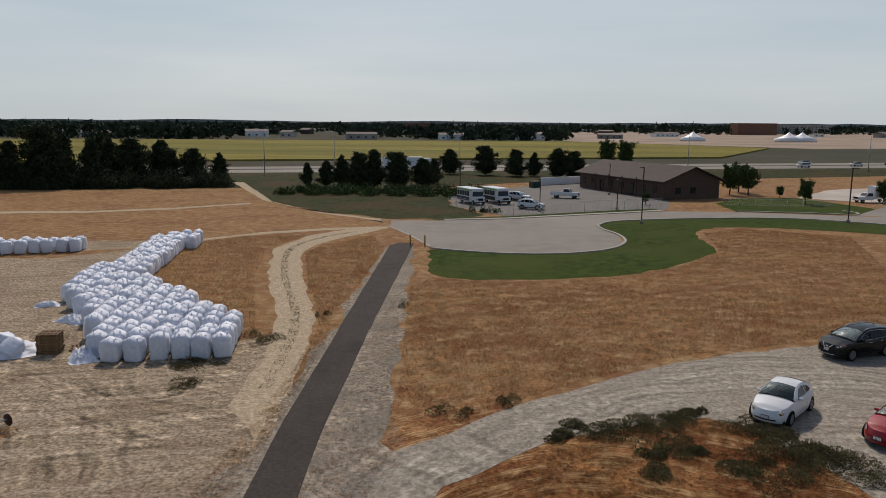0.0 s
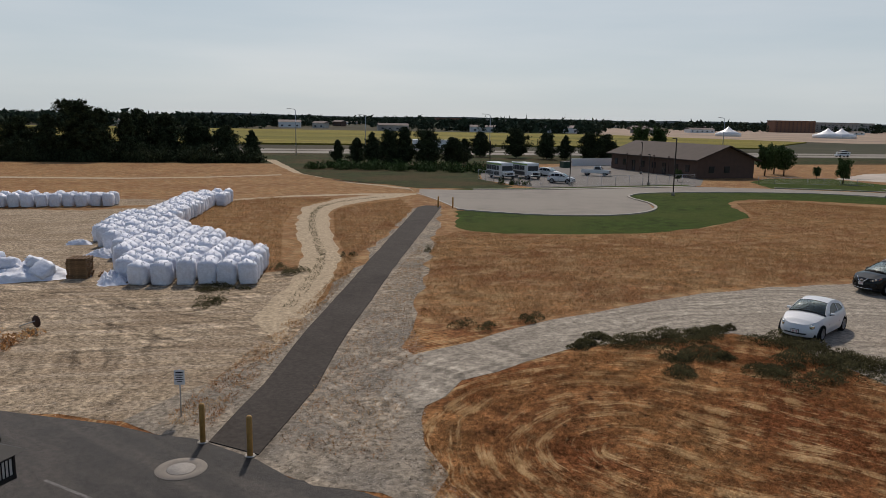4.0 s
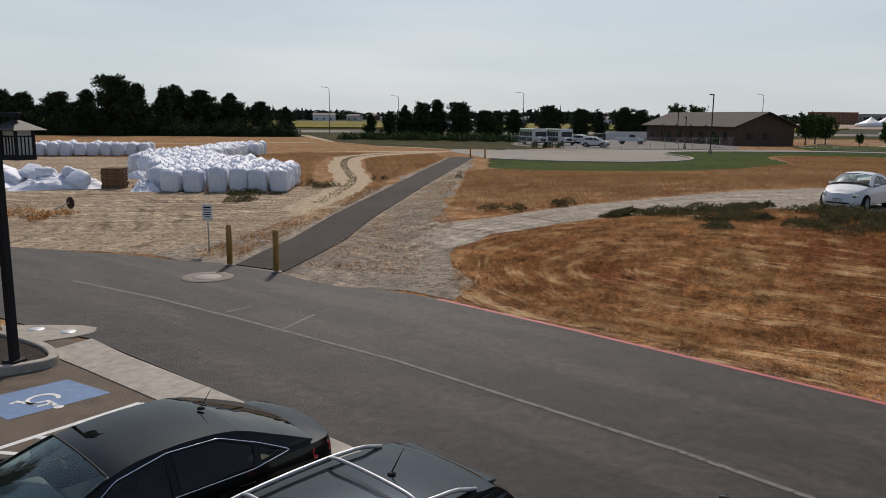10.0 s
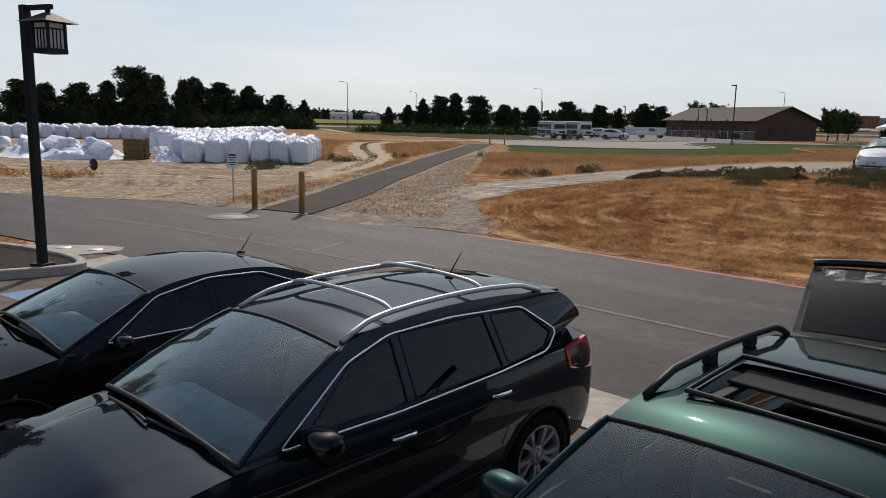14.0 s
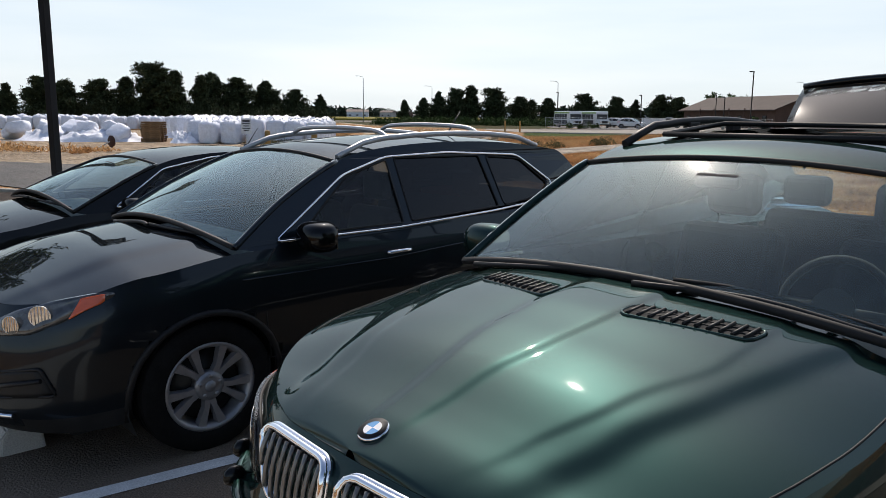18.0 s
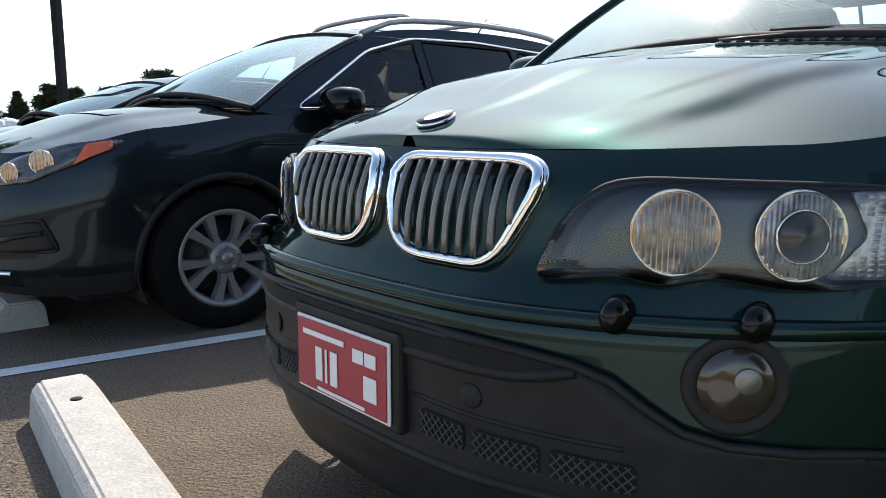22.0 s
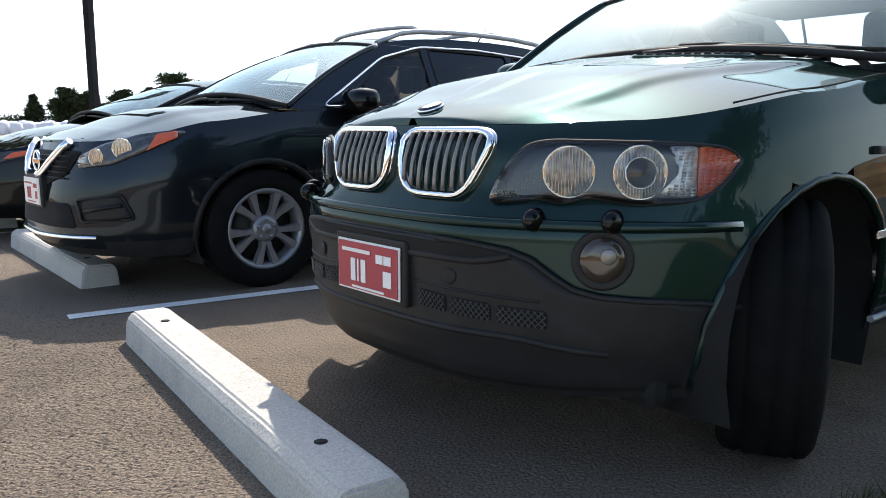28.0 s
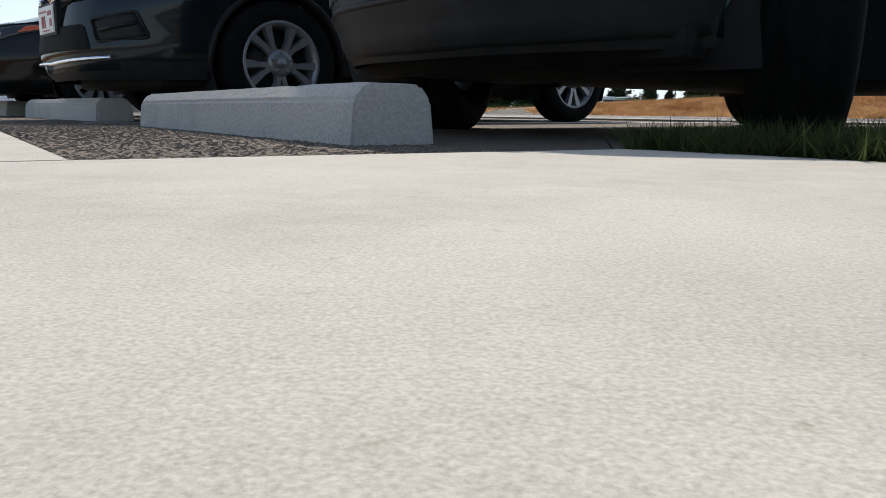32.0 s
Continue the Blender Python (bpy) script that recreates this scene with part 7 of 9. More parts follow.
def kidney_estate():
    spec = dict(length=4.667, half=0.936, lean=0.42, roof_z=1.62,
                plan=[(0, 0), (0.16, 0.004), (0.32, 0.022), (0.5, 0.095), (0.655, 0.205), (0.78, 0.345), (0.865, 0.51), (0.915, 0.72), (0.936, 1.0), (0.936, 1.5), (0.936, 2.0), (0.936, 2.5), (0.936, 3.0), (0.936, 3.5), (0.93, 4.0), (0.90, 4.3), (0.82, 4.5), (0.6, 4.62), (0.3, 4.66), (0, 4.667)],
                sill=[(0, 0.225), (0.5, 0.235), (1.2, 0.29), (3.3, 0.30), (4.667, 0.33)],
                belt=[(0, 0.925), (0.3, 0.94), (0.8, 1.015), (1.39, 1.085), (2.4, 1.10), (4.667, 1.10)],
                front=[(0.22, 0.115), (0.30, 0.075), (0.40, 0.04), (0.57, 0.035), (0.61, 0.03), (0.655, 0.014), (0.69, 0.02), (0.705, 0.065), (0.74, 0.105), (0.82, 0.112), (0.88, 0.122), (0.905, 0.138), (0.925, 0.165), (0.94, 0.20), (1.1, 0.26)],
                side=[(0, 0.06), (0.2, 0.02), (0.45, 0.0), (0.75, 0.006), (0.92, 0.022), (1, 0.045)],
                rear=[(0, 0.06), (0.3, 0.0), (0.6, 0.01), (1, 0.06)],
                plastic=[(0, 0.42), (0.50, 0.42), (0.56, 0.45), (0.9, 0.42), (1.2, 0.37), (4.6, 0.45)],
                arches=[(0.86, 0.365, 0.43), (3.68, 0.365, 0.43)], lip=0.013, lip_mat=M["green_paint"],
                crown=[(0.1, 0.012), (0.3, 0.045), (0.6, 0.085), (1.0, 0.105), (1.4, 0.085)],
                roof=[(1.37, 1.125), (1.66, 1.352), (1.95, 1.532), (2.2, 1.612), (2.7, 1.655), (3.2, 1.648), (3.66, 1.60), (4.15, 1.42), (4.55, 1.12)],
                roof_from=1.95, roof_to=3.66, bow=[(1.37, 0.10), (1.95, 0.055), (2.4, 0.035), (4.0, 0.03), (4.5, 0.05)],
                windows=[dict(pts=rounded([(1.62, 1.15), (2.02, 1.50), (2.55, 1.575), (2.55, 1.15)], 0.03), glass="door_glass"), dict(pts=rounded([(2.63, 1.15), (2.63, 1.58), (3.3, 1.56), (3.4, 1.15)], 0.03), glass="privacy_glass"), dict(pts=rounded([(3.47, 1.15), (3.38, 1.555), (3.7, 1.50), (4.1, 1.2), (4.05, 1.15)], 0.04), glass="privacy_glass")])
    sh = Shell(spec)
    t = thing("estate_car", pose(-0.43, -0.498, 0, 0, 0, 52.5 - 90), "dark green estate car with an open tailgate", "car", "parked cars by the road")
    paint_ = M["green_paint"]
    shell_body(sh, [paint_, M["plastic_grey"]], t)

    def dome(x, y):
        """The creases of the bonnet: a raised middle, a fine line by each vent and a long shoulder."""
        up = max(0, min(1, (y - 0.16) / 0.22))
        z = 0.0
        for line, h, soft in (([(0.25, 0.055), (0.5, 0.078), (0.75, 0.12), (1.05, 0.142)], 0.008, 0.008), ([(0.25, 0.31), (0.4, 0.35), (0.6, 0.43), (0.92, 0.52)], 0.004, 0.007), ([(0.18, 0.40), (0.36, 0.45), (0.5, 0.50), (0.79, 0.585), (1.09, 0.645), (1.36, 0.70)], 0.016, 0.014)):
            d = (abs(x) - table(line, y)) / soft
            z += h / (1 + math.exp(d)) if d < 30 else 0.0
        return up * z

    bonnet(sh, paint_, t, dome, 201)
    rows, ia, idd = shell_cabin(sh, [paint_, M["black_plastic"]], t, True, (-0.47, 2.2, 0.47, 2.72))
    cabin_inside(sh, t, M["cabin_dark"], M["cabin_tan"], 1.72, 1.08, 2.55, 3.45)
    for x, y, turn in ((0.78, 0.86, 27), (-0.78, 0.86, 27), (0.80, 3.68, 0), (-0.80, 3.68, 0)):
        wheel(t, x, y, 0.368, 0.265, 0.232, (5, 0.16), turn, 1 if x > 0 else -1)
    # grille, lamps and bumper
    for sgn in (-1, 1):
        kidney(sh, t, sgn)
        hl = rounded([(0.362, 0.731), (0.402, 0.825), (0.447, 0.876), (0.50, 0.888), (0.62, 0.886), (0.72, 0.884), (0.815, 0.876), (0.842, 0.845), (0.822, 0.785), (0.795, 0.749), (0.74, 0.741), (0.682, 0.738), (0.60, 0.755), (0.547, 0.735), (0.49, 0.748), (0.42, 0.736)], 0.03, 3)
        unit = front_patch(sh, hl, 0.004, M["lamp_black"], "headlamp", t, "clear-covered headlamp with amber corner", mirror=sgn < 0)
        lamp_unit(sh, unit, 0.553, 0.812, 0.066, sgn, 14)
        m, lamp = lamp_unit(sh, unit, 0.690, 0.813, 0.068, sgn, 16)
        bm = bmesh.new()
        lathe(bm, [(0.036, 0.004), (0.034, 0.012), (0.0, 0.018)], 20, m)
        part("bulb_cap", bm, M["lamp_black"], lamp)
        bm = bmesh.new()
        tube(bm, [m @ Vector((0.038 * math.cos(a), 0.038 * math.sin(a), 0.011)) for a in [2 * math.pi * k / 24 for k in range(24)]], 0.0022, 5, closed=True)
        part("cap_ring", bm, M["reflector"], lamp)
        ind = rounded([(0.720, 0.752), (0.752, 0.795), (0.754, 0.835), (0.730, 0.877), (0.776, 0.877), (0.786, 0.753)], 0.010, 3)
        amb = rounded([(0.788, 0.754), (0.778, 0.877), (0.812, 0.874), (0.838, 0.848), (0.828, 0.80), (0.80, 0.756)], 0.008, 3)
        for pts, mat_, name_, label_ in ((ind, M["clear_ribbed"], "indicator", "clear ribbed indicator lens"), (amb, M["amber_lens"], "side_marker", "amber corner lens")):
            lens = front_patch(sh, pts, 0.010, mat_, name_, unit, label_, mirror=sgn < 0)
            bm = bmesh.new()
            for a in range(14):
                for b in range(17):
                    px, pz = 0.716 + a * 0.0092, 0.752 + b * 0.0078
                    if all(inside((px + u, pz + v), pts) for u in (-0.003, 0.003) for v in (-0.003, 0.003)):
                        foot = [bm.verts.new(sh.face(sgn * (px + u), pz + v, 0.0105)) for u, v in ((-0.0036, -0.003), (0.0036, -0.003), (0.0036, 0.003), (-0.0036, 0.003))]
                        tip = bm.verts.new(sh.face(sgn * px, pz, 0.0145))
                        for k in range(4):
                            bm.faces.new((foot[k], foot[(k + 1) % 4], tip))
            bmesh.ops.recalc_face_normals(bm, faces=bm.faces)
            part("lens_prisms", bm, mat_, lens)
        bm = bmesh.new()
        tube(bm, [sh.face(sgn * x, z, 0.006) for x, z in hl], 0.006, 5, closed=True)
        part("lamp_seal", bm, M["rubber"], unit)
        front_patch(sh, hl, 0.022, M["lens"], "lamp_cover", unit, "clear plastic lamp cover", mirror=sgn < 0)
        for x in (0.515, 0.665):
            q = sh.face(sgn * x, 0.698, 0.022)
            bm = bmesh.new()
            v = bmesh.ops.create_uvsphere(bm, u_segments=14, v_segments=10, radius=1.0)["verts"]
            bmesh.ops.transform(bm, verts=v, matrix=Matrix.Translation(q) @ Matrix.Diagonal((0.021, 0.036, 0.030, 1)))
            part("washer_nozzle", bm, M["black_paint"], t, smooth=True)
        c = sh.face(sgn * 0.657, 0.603, 0.003)
        n = (sh.face(sgn * 0.657, 0.603, 0.1) - c).normalized()
        m = Matrix.Translation(c) @ n.to_track_quat("Z", "Y").to_matrix().to_4x4()
        bm = bmesh.new()
        lathe(bm, [(0.076, -0.02), (0.076, 0.004), (0.068, 0.007), (0.058, 0.002), (0.0, 0.0)], 30, m)
        fog = part("fog_lamp", bm, M["plastic_grey"], t, "round fog lamp in a black ring")
        bm = bmesh.new()
        lathe(bm, [(0.057, 0.000), (0.055, 0.006), (0.035, 0.013), (0.0, 0.016)], 28, m)
        part("fog_lens", bm, material("smoked_lens", (0.05, 0.038, 0.028), 0.15, 0.2, 0.35, 12.0, coat=0.7), fog)
        bm = bmesh.new()
        lathe(bm, [(0.020, 0.0150), (0.018, 0.0165), (0.0, 0.0175)], 16, m @ Matrix.Translation((0.012 * sgn, 0.01, 0)))
        part("fog_bulb", bm, M["grille_slat"], fog)
        # side seams, sill strip, vents and mirror
        seam(t, flank(sh, [(1.30, 0.40), (1.28, 0.7), (1.32, 1.0), (1.38, 1.08)], sgn))
        seam(t, flank(sh, [(2.59, 0.36), (2.60, 0.7), (2.60, 1.09)], sgn))
        seam(t, flank(sh, [(3.30, 0.55), (3.45, 0.85), (3.56, 1.09)], sgn))
        seam(t, flank(sh, [(1.30, 0.40), (2.0, 0.37), (3.2, 0.38)], sgn))
        seam(t, flank(sh, [(1.36, 0.50), (2.0, 0.50), (2.58, 0.505)], sgn, 0.006), 0.018, "rub_strip", M["black_plastic"])
        seam(t, flank(sh, [(2.62, 0.505), (3.2, 0.51)], sgn, 0.006), 0.018, "rub_strip", M["black_plastic"])
        seam(t, flank(sh, [(1.28, 0.33), (2.2, 0.325), (3.22, 0.335)], sgn, 0.012), 0.012, "sill_trim", M["galvanised"])
        door_handle(sh, t, 2.42, 0.93, paint_, sgn), door_handle(sh, t, 3.40, 0.94, paint_, sgn)
        wing_mirror(sh, t, 1.66, 1.13, paint_, sgn, (0.13, 0.085, 0.09))
        bm = bmesh.new()
        box(bm, -0.012, -0.022, -0.012, 0.012, 0.022, 0.012, 0.005, 2, Matrix.Translation(sh.side(1.12, 0.86, 0.004) * 1.0 if sgn > 0 else Vector((-sh.side(1.12, 0.86, 0.004).x, 1.12, 0.86))))
        part("side_repeater", bm, M["black_plastic"], t)
        badge = sh.side(1.19, 0.63, 0.003)
        part("side_badge", box(bmesh.new(), sgn * badge.x - 0.004, 1.15, 0.60, sgn * badge.x + 0.004, 1.24, 0.625, 0.002), M["chrome"], t)
        # bonnet shut line
        pts = []
        for k in range(16):
            y = 0.56 + (1.36 - 0.56) * k / 15
            x = sh.shoulder(y) * 0.965
            pts.append((sgn * x, y, sh.hood(x, y, dome) + 0.0003))
        seam(t, pts, 0.0028, "bonnet_seam")
        # roof rails
        bm = bmesh.new()
        q = []
        for k in range(15):
            y = 2.12 + 1.46 * k / 14
            base = min(rows, key=lambda r: abs(r[-1].y - y))[-1]
            lift = 0.052 * min(1, 6 * min(k / 14, 1 - k / 14) ** 0.9)
            q.append((sgn * (base.x - 0.045), y, base.z + 0.012 + lift))
        tube(bm, q, 0.019, 8)
        rail = part("roof_rail", bm, M["black_plastic"], t)
        for k in (5, 9):
            part("rail_foot", box(bmesh.new(), q[k][0] - 0.02, q[k][1] - 0.05, q[k][2] - 0.06, q[k][0] + 0.02, q[k][1] + 0.05, q[k][2], 0.01), M["black_plastic"], rail)
        # bonnet vents
        bm = bmesh.new()
        ring = []
        for px, py in rounded([(0.14, 1.02), (0.505, 1.10), (0.515, 1.20), (0.145, 1.12)], 0.035, 4):
            ring.append(Vector((sgn * px, py, sh.hood(px, py, dome))))
        tube(bm, [p + Vector((0, 0, 0.001)) for p in ring], 0.006, 6, closed=True)
        vent = part("bonnet_vent", bm, M["green_paint"], t, "slatted air vent set in the bonnet")
        bm = bmesh.new()
        mid_ = sum(ring, Vector()) / len(ring)
        mid_.z = sh.hood(mid_.x, mid_.y, dome) + 0.004
        ring_v = [bm.verts.new(p + Vector((0, 0, 0.004))) for p in ring]
        mid_v = bm.verts.new(mid_)
        for a, b in zip(ring_v, ring_v[1:] + ring_v[:1]):
            bm.faces.new((a, b, mid_v))
        bmesh.ops.recalc_face_normals(bm, faces=bm.faces)
        part("vent_back", bm, M["under"], vent)
        for k in range(11):
            px = 0.165 + k * 0.0325
            yc = 1.07 + 0.08 * (px - 0.14) / 0.37
            a, b = (Vector((sgn * px, yy, sh.hood(px, yy, dome) + 0.006)) for yy in (yc - 0.043, yc + 0.043))
            part("vent_slat", tube(bmesh.new(), [a, b], 0.0055, 6), M["black_plastic"], vent)
        for off in (-0.014, 0.016):
            rail = [Vector((sgn * px, 1.07 + 0.08 * (px - 0.14) / 0.37 + off, 0)) for px in (0.15, 0.24, 0.33, 0.42, 0.505)]
            part("vent_rail", tube(bmesh.new(), [(p.x, p.y, sh.hood(p.x, p.y, dome) + 0.004) for p in rail], 0.003, 5), M["black_plastic"], vent)
    # bumper mouldings
    bumps(sh, t, [(-0.86 + k * 0.0614, 0.683) for k in range(29)], -0.004, 0.016, paint_, "bumper_ledge")
    half_edge = [(0.30, 0.634), (0.39, 0.626), (0.465, 0.614), (0.515, 0.595), (0.555, 0.560), (0.60, 0.526), (0.65, 0.510), (0.72, 0.503), (0.82, 0.494), (0.865, 0.475)]
    brow = [(-x, z) for x, z in reversed(half_edge)] + half_edge
    edge = brow + [(0.858, 0.31), (0.75, 0.262), (0.5, 0.248), (0, 0.242), (-0.5, 0.248), (-0.75, 0.262), (-0.858, 0.31)]
    lower = front_patch(sh, edge, 0.012, M["plastic_grey"], "lower_bumper", t, "black plastic lower bumper", rings_n=12)
    bumps(sh, lower, brow, 0.010, 0.008, M["plastic_grey"], "bumper_edge")
    # the slot is not cut in: a near-black patch paints its shade
    slot = rounded([(-0.40, 0.628), (0.40, 0.624), (0.46, 0.606), (0.42, 0.590), (-0.42, 0.592), (-0.46, 0.608)], 0.012, 3)
    front_patch(sh, slot, 0.016, M["under"], "upper_slot", t, "dark patch for the shaded slot below the painted bumper bar", rings_n=8)
    bumps(sh, lower, [(-0.47 + k * 0.047, 0.583 + (0.022 if k in (0, 20) else 0.008 if k in (1, 19) else 0)) for k in range(21)], 0.009, 0.012, M["plastic_grey"], "bumper_bar")
    bumps(sh, lower, [(0.17 + k * 0.033, 0.507 - 0.0014 * k) for k in range(12)], 0.0105, 0.005, M["plastic_grey"], "bumper_rib")
    bumps(sh, lower, [(-0.17 - k * 0.033, 0.507 - 0.0014 * k) for k in range(12)], 0.0105, 0.005, M["plastic_grey"], "bumper_rib")
    bumps(sh, lower, [(-0.66 + k * 0.055, 0.392 - 0.03 * smooth((abs(k - 12) - 8) / 4)) for k in range(25)], 0.008, 0.011, M["plastic_grey"], "front_lip")
    for sgn in (-1, 1):
        c = sh.face(sgn * 0.305, 0.535, 0.011)
        n = (sh.face(sgn * 0.305, 0.535, 0.1) - c).normalized()
        bm = bmesh.new()
        lathe(bm, [(0.022, 0.0), (0.021, 0.004), (0.018, 0.0055), (0.0, 0.0058)], 20, Matrix.Translation(c) @ n.to_track_quat("Z", "Y").to_matrix().to_4x4())
        part("tow_cap", bm, M["plastic_grey"], lower, "small round cover of the towing eye")
        for a, b in ((0.195, 0.292), (0.306, 0.418), (0.432, 0.548)):
            drop = lambda x: 0.487 - 0.055 * (x - 0.195)
            front_patch(sh, rounded([(a, drop(a) - 0.048), (a, drop(a)), (b, drop(b)), (b, drop(b) - 0.048)], 0.012, 3), 0.0145, M["under"], "intake", lower, mirror=sgn < 0)
            for k in range(-2, int((b - a) / 0.0145) + 1):
                for up in (0, 1):
                    xa, xb = a + 0.0145 * k, a + 0.0145 * k + 0.036
                    f0, f1 = max(0, (a + 0.002 - xa) / 0.036), min(1, (b - 0.002 - xa) / 0.036)
                    if f1 - f0 < 0.15:
                        continue
                    ends = []
                    for f in (f0, f1):
                        x = xa + 0.036 * f
                        ends.append(sh.face(sgn * x, drop(x) - 0.046 + 0.044 * (f if up else 1 - f), 0.0175))
                    part("mesh_wire", tube(bmesh.new(), ends, 0.0014, 4, caps=False), M["mesh_grey"], lower)
    number_plate(sh, t, -0.012, 0.515, 0.308, 0.152, 0.026, M["plate_red"], M["paint_plate"])
    # round emblem on the bonnet
    m = pose(0.0, 0.235, sh.hood(0, 0.235, dome) - 0.001, 20)
    bm = bmesh.new()
    lathe(bm, [(0.041, 0.0), (0.041, 0.006), (0.036, 0.009), (0.0, 0.009)], 28, m)
    em = part("emblem", bm, M["chrome"], t, "round blue and white emblem with a black ring")
    bm = bmesh.new()
    lathe(bm, [(0.0385, 0.0092), (0.0385, 0.0102), (0.0, 0.0102)], 28, m)
    part("emblem_ring", bm, M["black_plastic"], em)
    for k in range(4):
        bm = bmesh.new()
        vs = [bm.verts.new(m @ Vector((0, 0, 0.011)))] + [bm.verts.new(m @ Vector((0.024 * math.cos(a), 0.024 * math.sin(a), 0.011))) for a in [math.pi / 2 * k + math.pi / 12 * j for j in range(7)]]
        bm.faces.new(vs)
        part("emblem_quarter", bm, M["emblem_blue"] if k % 2 else M["white_paint"], em)
    # wipers
    for a, b, c in (((-0.74, 1.30, 1.145), (-0.2, 1.31, 1.205), (-0.02, 1.30, 1.205)), ((0.02, 1.27, 1.20), (0.4, 1.34, 1.205), (0.74, 1.36, 1.165))):
        bm = bmesh.new()
        tube(bm, curve([a, b, c], 9), 0.011, 6, taper=0.007)
        w = part("wiper", bm, M["black_plastic"], t)
        bm = bmesh.new()
        tube(bm, curve([Vector(a) + Vector((0.12, 0.05, 0.025)), Vector(b) + Vector((0, 0.04, 0.012)), Vector(c) + Vector((0.1, 0.03, -0.002))], 9), 0.007, 5)
        part("wiper_blade", bm, M["rubber"], w)
    # opened sunroof
    bm = bmesh.new()
    tube(bm, [(-0.47, 2.2, 1.66), (0.47, 2.2, 1.66), (0.47, 2.72, 1.705), (-0.47, 2.72, 1.705)], 0.013, 6, closed=True)
    sun_f = part("sunroof_frame", bm, M["black_plastic"], t)
    part("sunroof_panel", box(bmesh.new(), -0.44, 2.5, 1.63, 0.44, 2.95, 1.65, 0.01), M["under"], sun_f)
    part("headliner", box(bmesh.new(), -0.62, 2.78, 1.60, 0.62, 3.7, 1.615, 0.005), M["cabin_dark"], t)
    for x in (-0.4, 0.4):
        part("sunroof_rail", box(bmesh.new(), x - 0.03, 2.2, 1.60, x + 0.03, 2.72, 1.625, 0.005), M["black_plastic"], sun_f)
    # raised tailgate
    mm = Matrix.Translation((0, 3.66, 1.60)) @ Matrix.Rotation(radians(21), 4, "X")
    bm = bmesh.new()
    vs = []
    for k in range(9):
        row = []
        f = k / 8
        for j in range(15):
            tt = j / 14 * 2 - 1
            row.append(bm.verts.new(mm @ Vector((tt * (0.62 + 0.14 * f), 0.72 * f, 0.10 * math.sin(math.pi * 0.5 * f) + 0.045 * (1 - tt * tt) + (0.0 if k < 8 else -0.05)))))
        vs.append(row)
    for a, b in zip(vs, vs[1:]):
        for j in range(14):
            bm.faces.new((a[j], a[j + 1], b[j + 1], b[j])).smooth = True
    ret = bmesh.ops.solidify(bm, geom=bm.faces[:], thickness=0.04)
    bmesh.ops.recalc_face_normals(bm, faces=bm.faces)
    gate = part("tailgate", bm, M["black_paint"], t, "raised upper tailgate")
    bm = bmesh.new()
    pane = []
    for k in range(9):
        f = 0.06 + 0.62 * k / 8
        pane.append([bm.verts.new(mm @ Vector((tt * (0.58 + 0.14 * f), 0.72 * f, 0.10 * math.sin(math.pi * 0.5 * f) + 0.045 * (1 - (tt * 0.94) ** 2) + 0.003))) for tt in [j / 14 * 2 - 1 for j in range(15)]])
    for a, b in zip(pane, pane[1:]):
        for j in range(14):
            bm.faces.new((a[j], a[j + 1], b[j + 1], b[j])).smooth = True
    part("tailgate_window", bm, M["dark_glass"], gate, "black glass of the tailgate")
    bm = bmesh.new()
    tube(bm, [mm @ Vector((tt * 0.755, 0.715 - 0.03 * tt ** 4, 0.095 + 0.045 * (1 - tt * tt))) for tt in [j / 14 * 2 - 1 for j in range(15)]], 0.024, 8)
    part("tailgate_edge", bm, M["black_paint"], gate)
    for x in (-0.66, 0.66):
        bm = bmesh.new()
        tube(bm, [(x, 4.15, 1.42), mm @ Vector((x, 0.35, 0.02))], 0.011, 6)
        part("gas_strut", bm, M["black_metal"], gate)
    part("lower_tailgate", box(bmesh.new(), -0.68, 4.585, 0.6, 0.68, 4.63, 1.08, 0.02), paint_, t)
    return t


M["emblem_blue"] = material("emblem_blue", (0.07, 0.28, 0.55), 0.3, 0, 0.03, 20.0, coat=1.0)
kidney_estate()


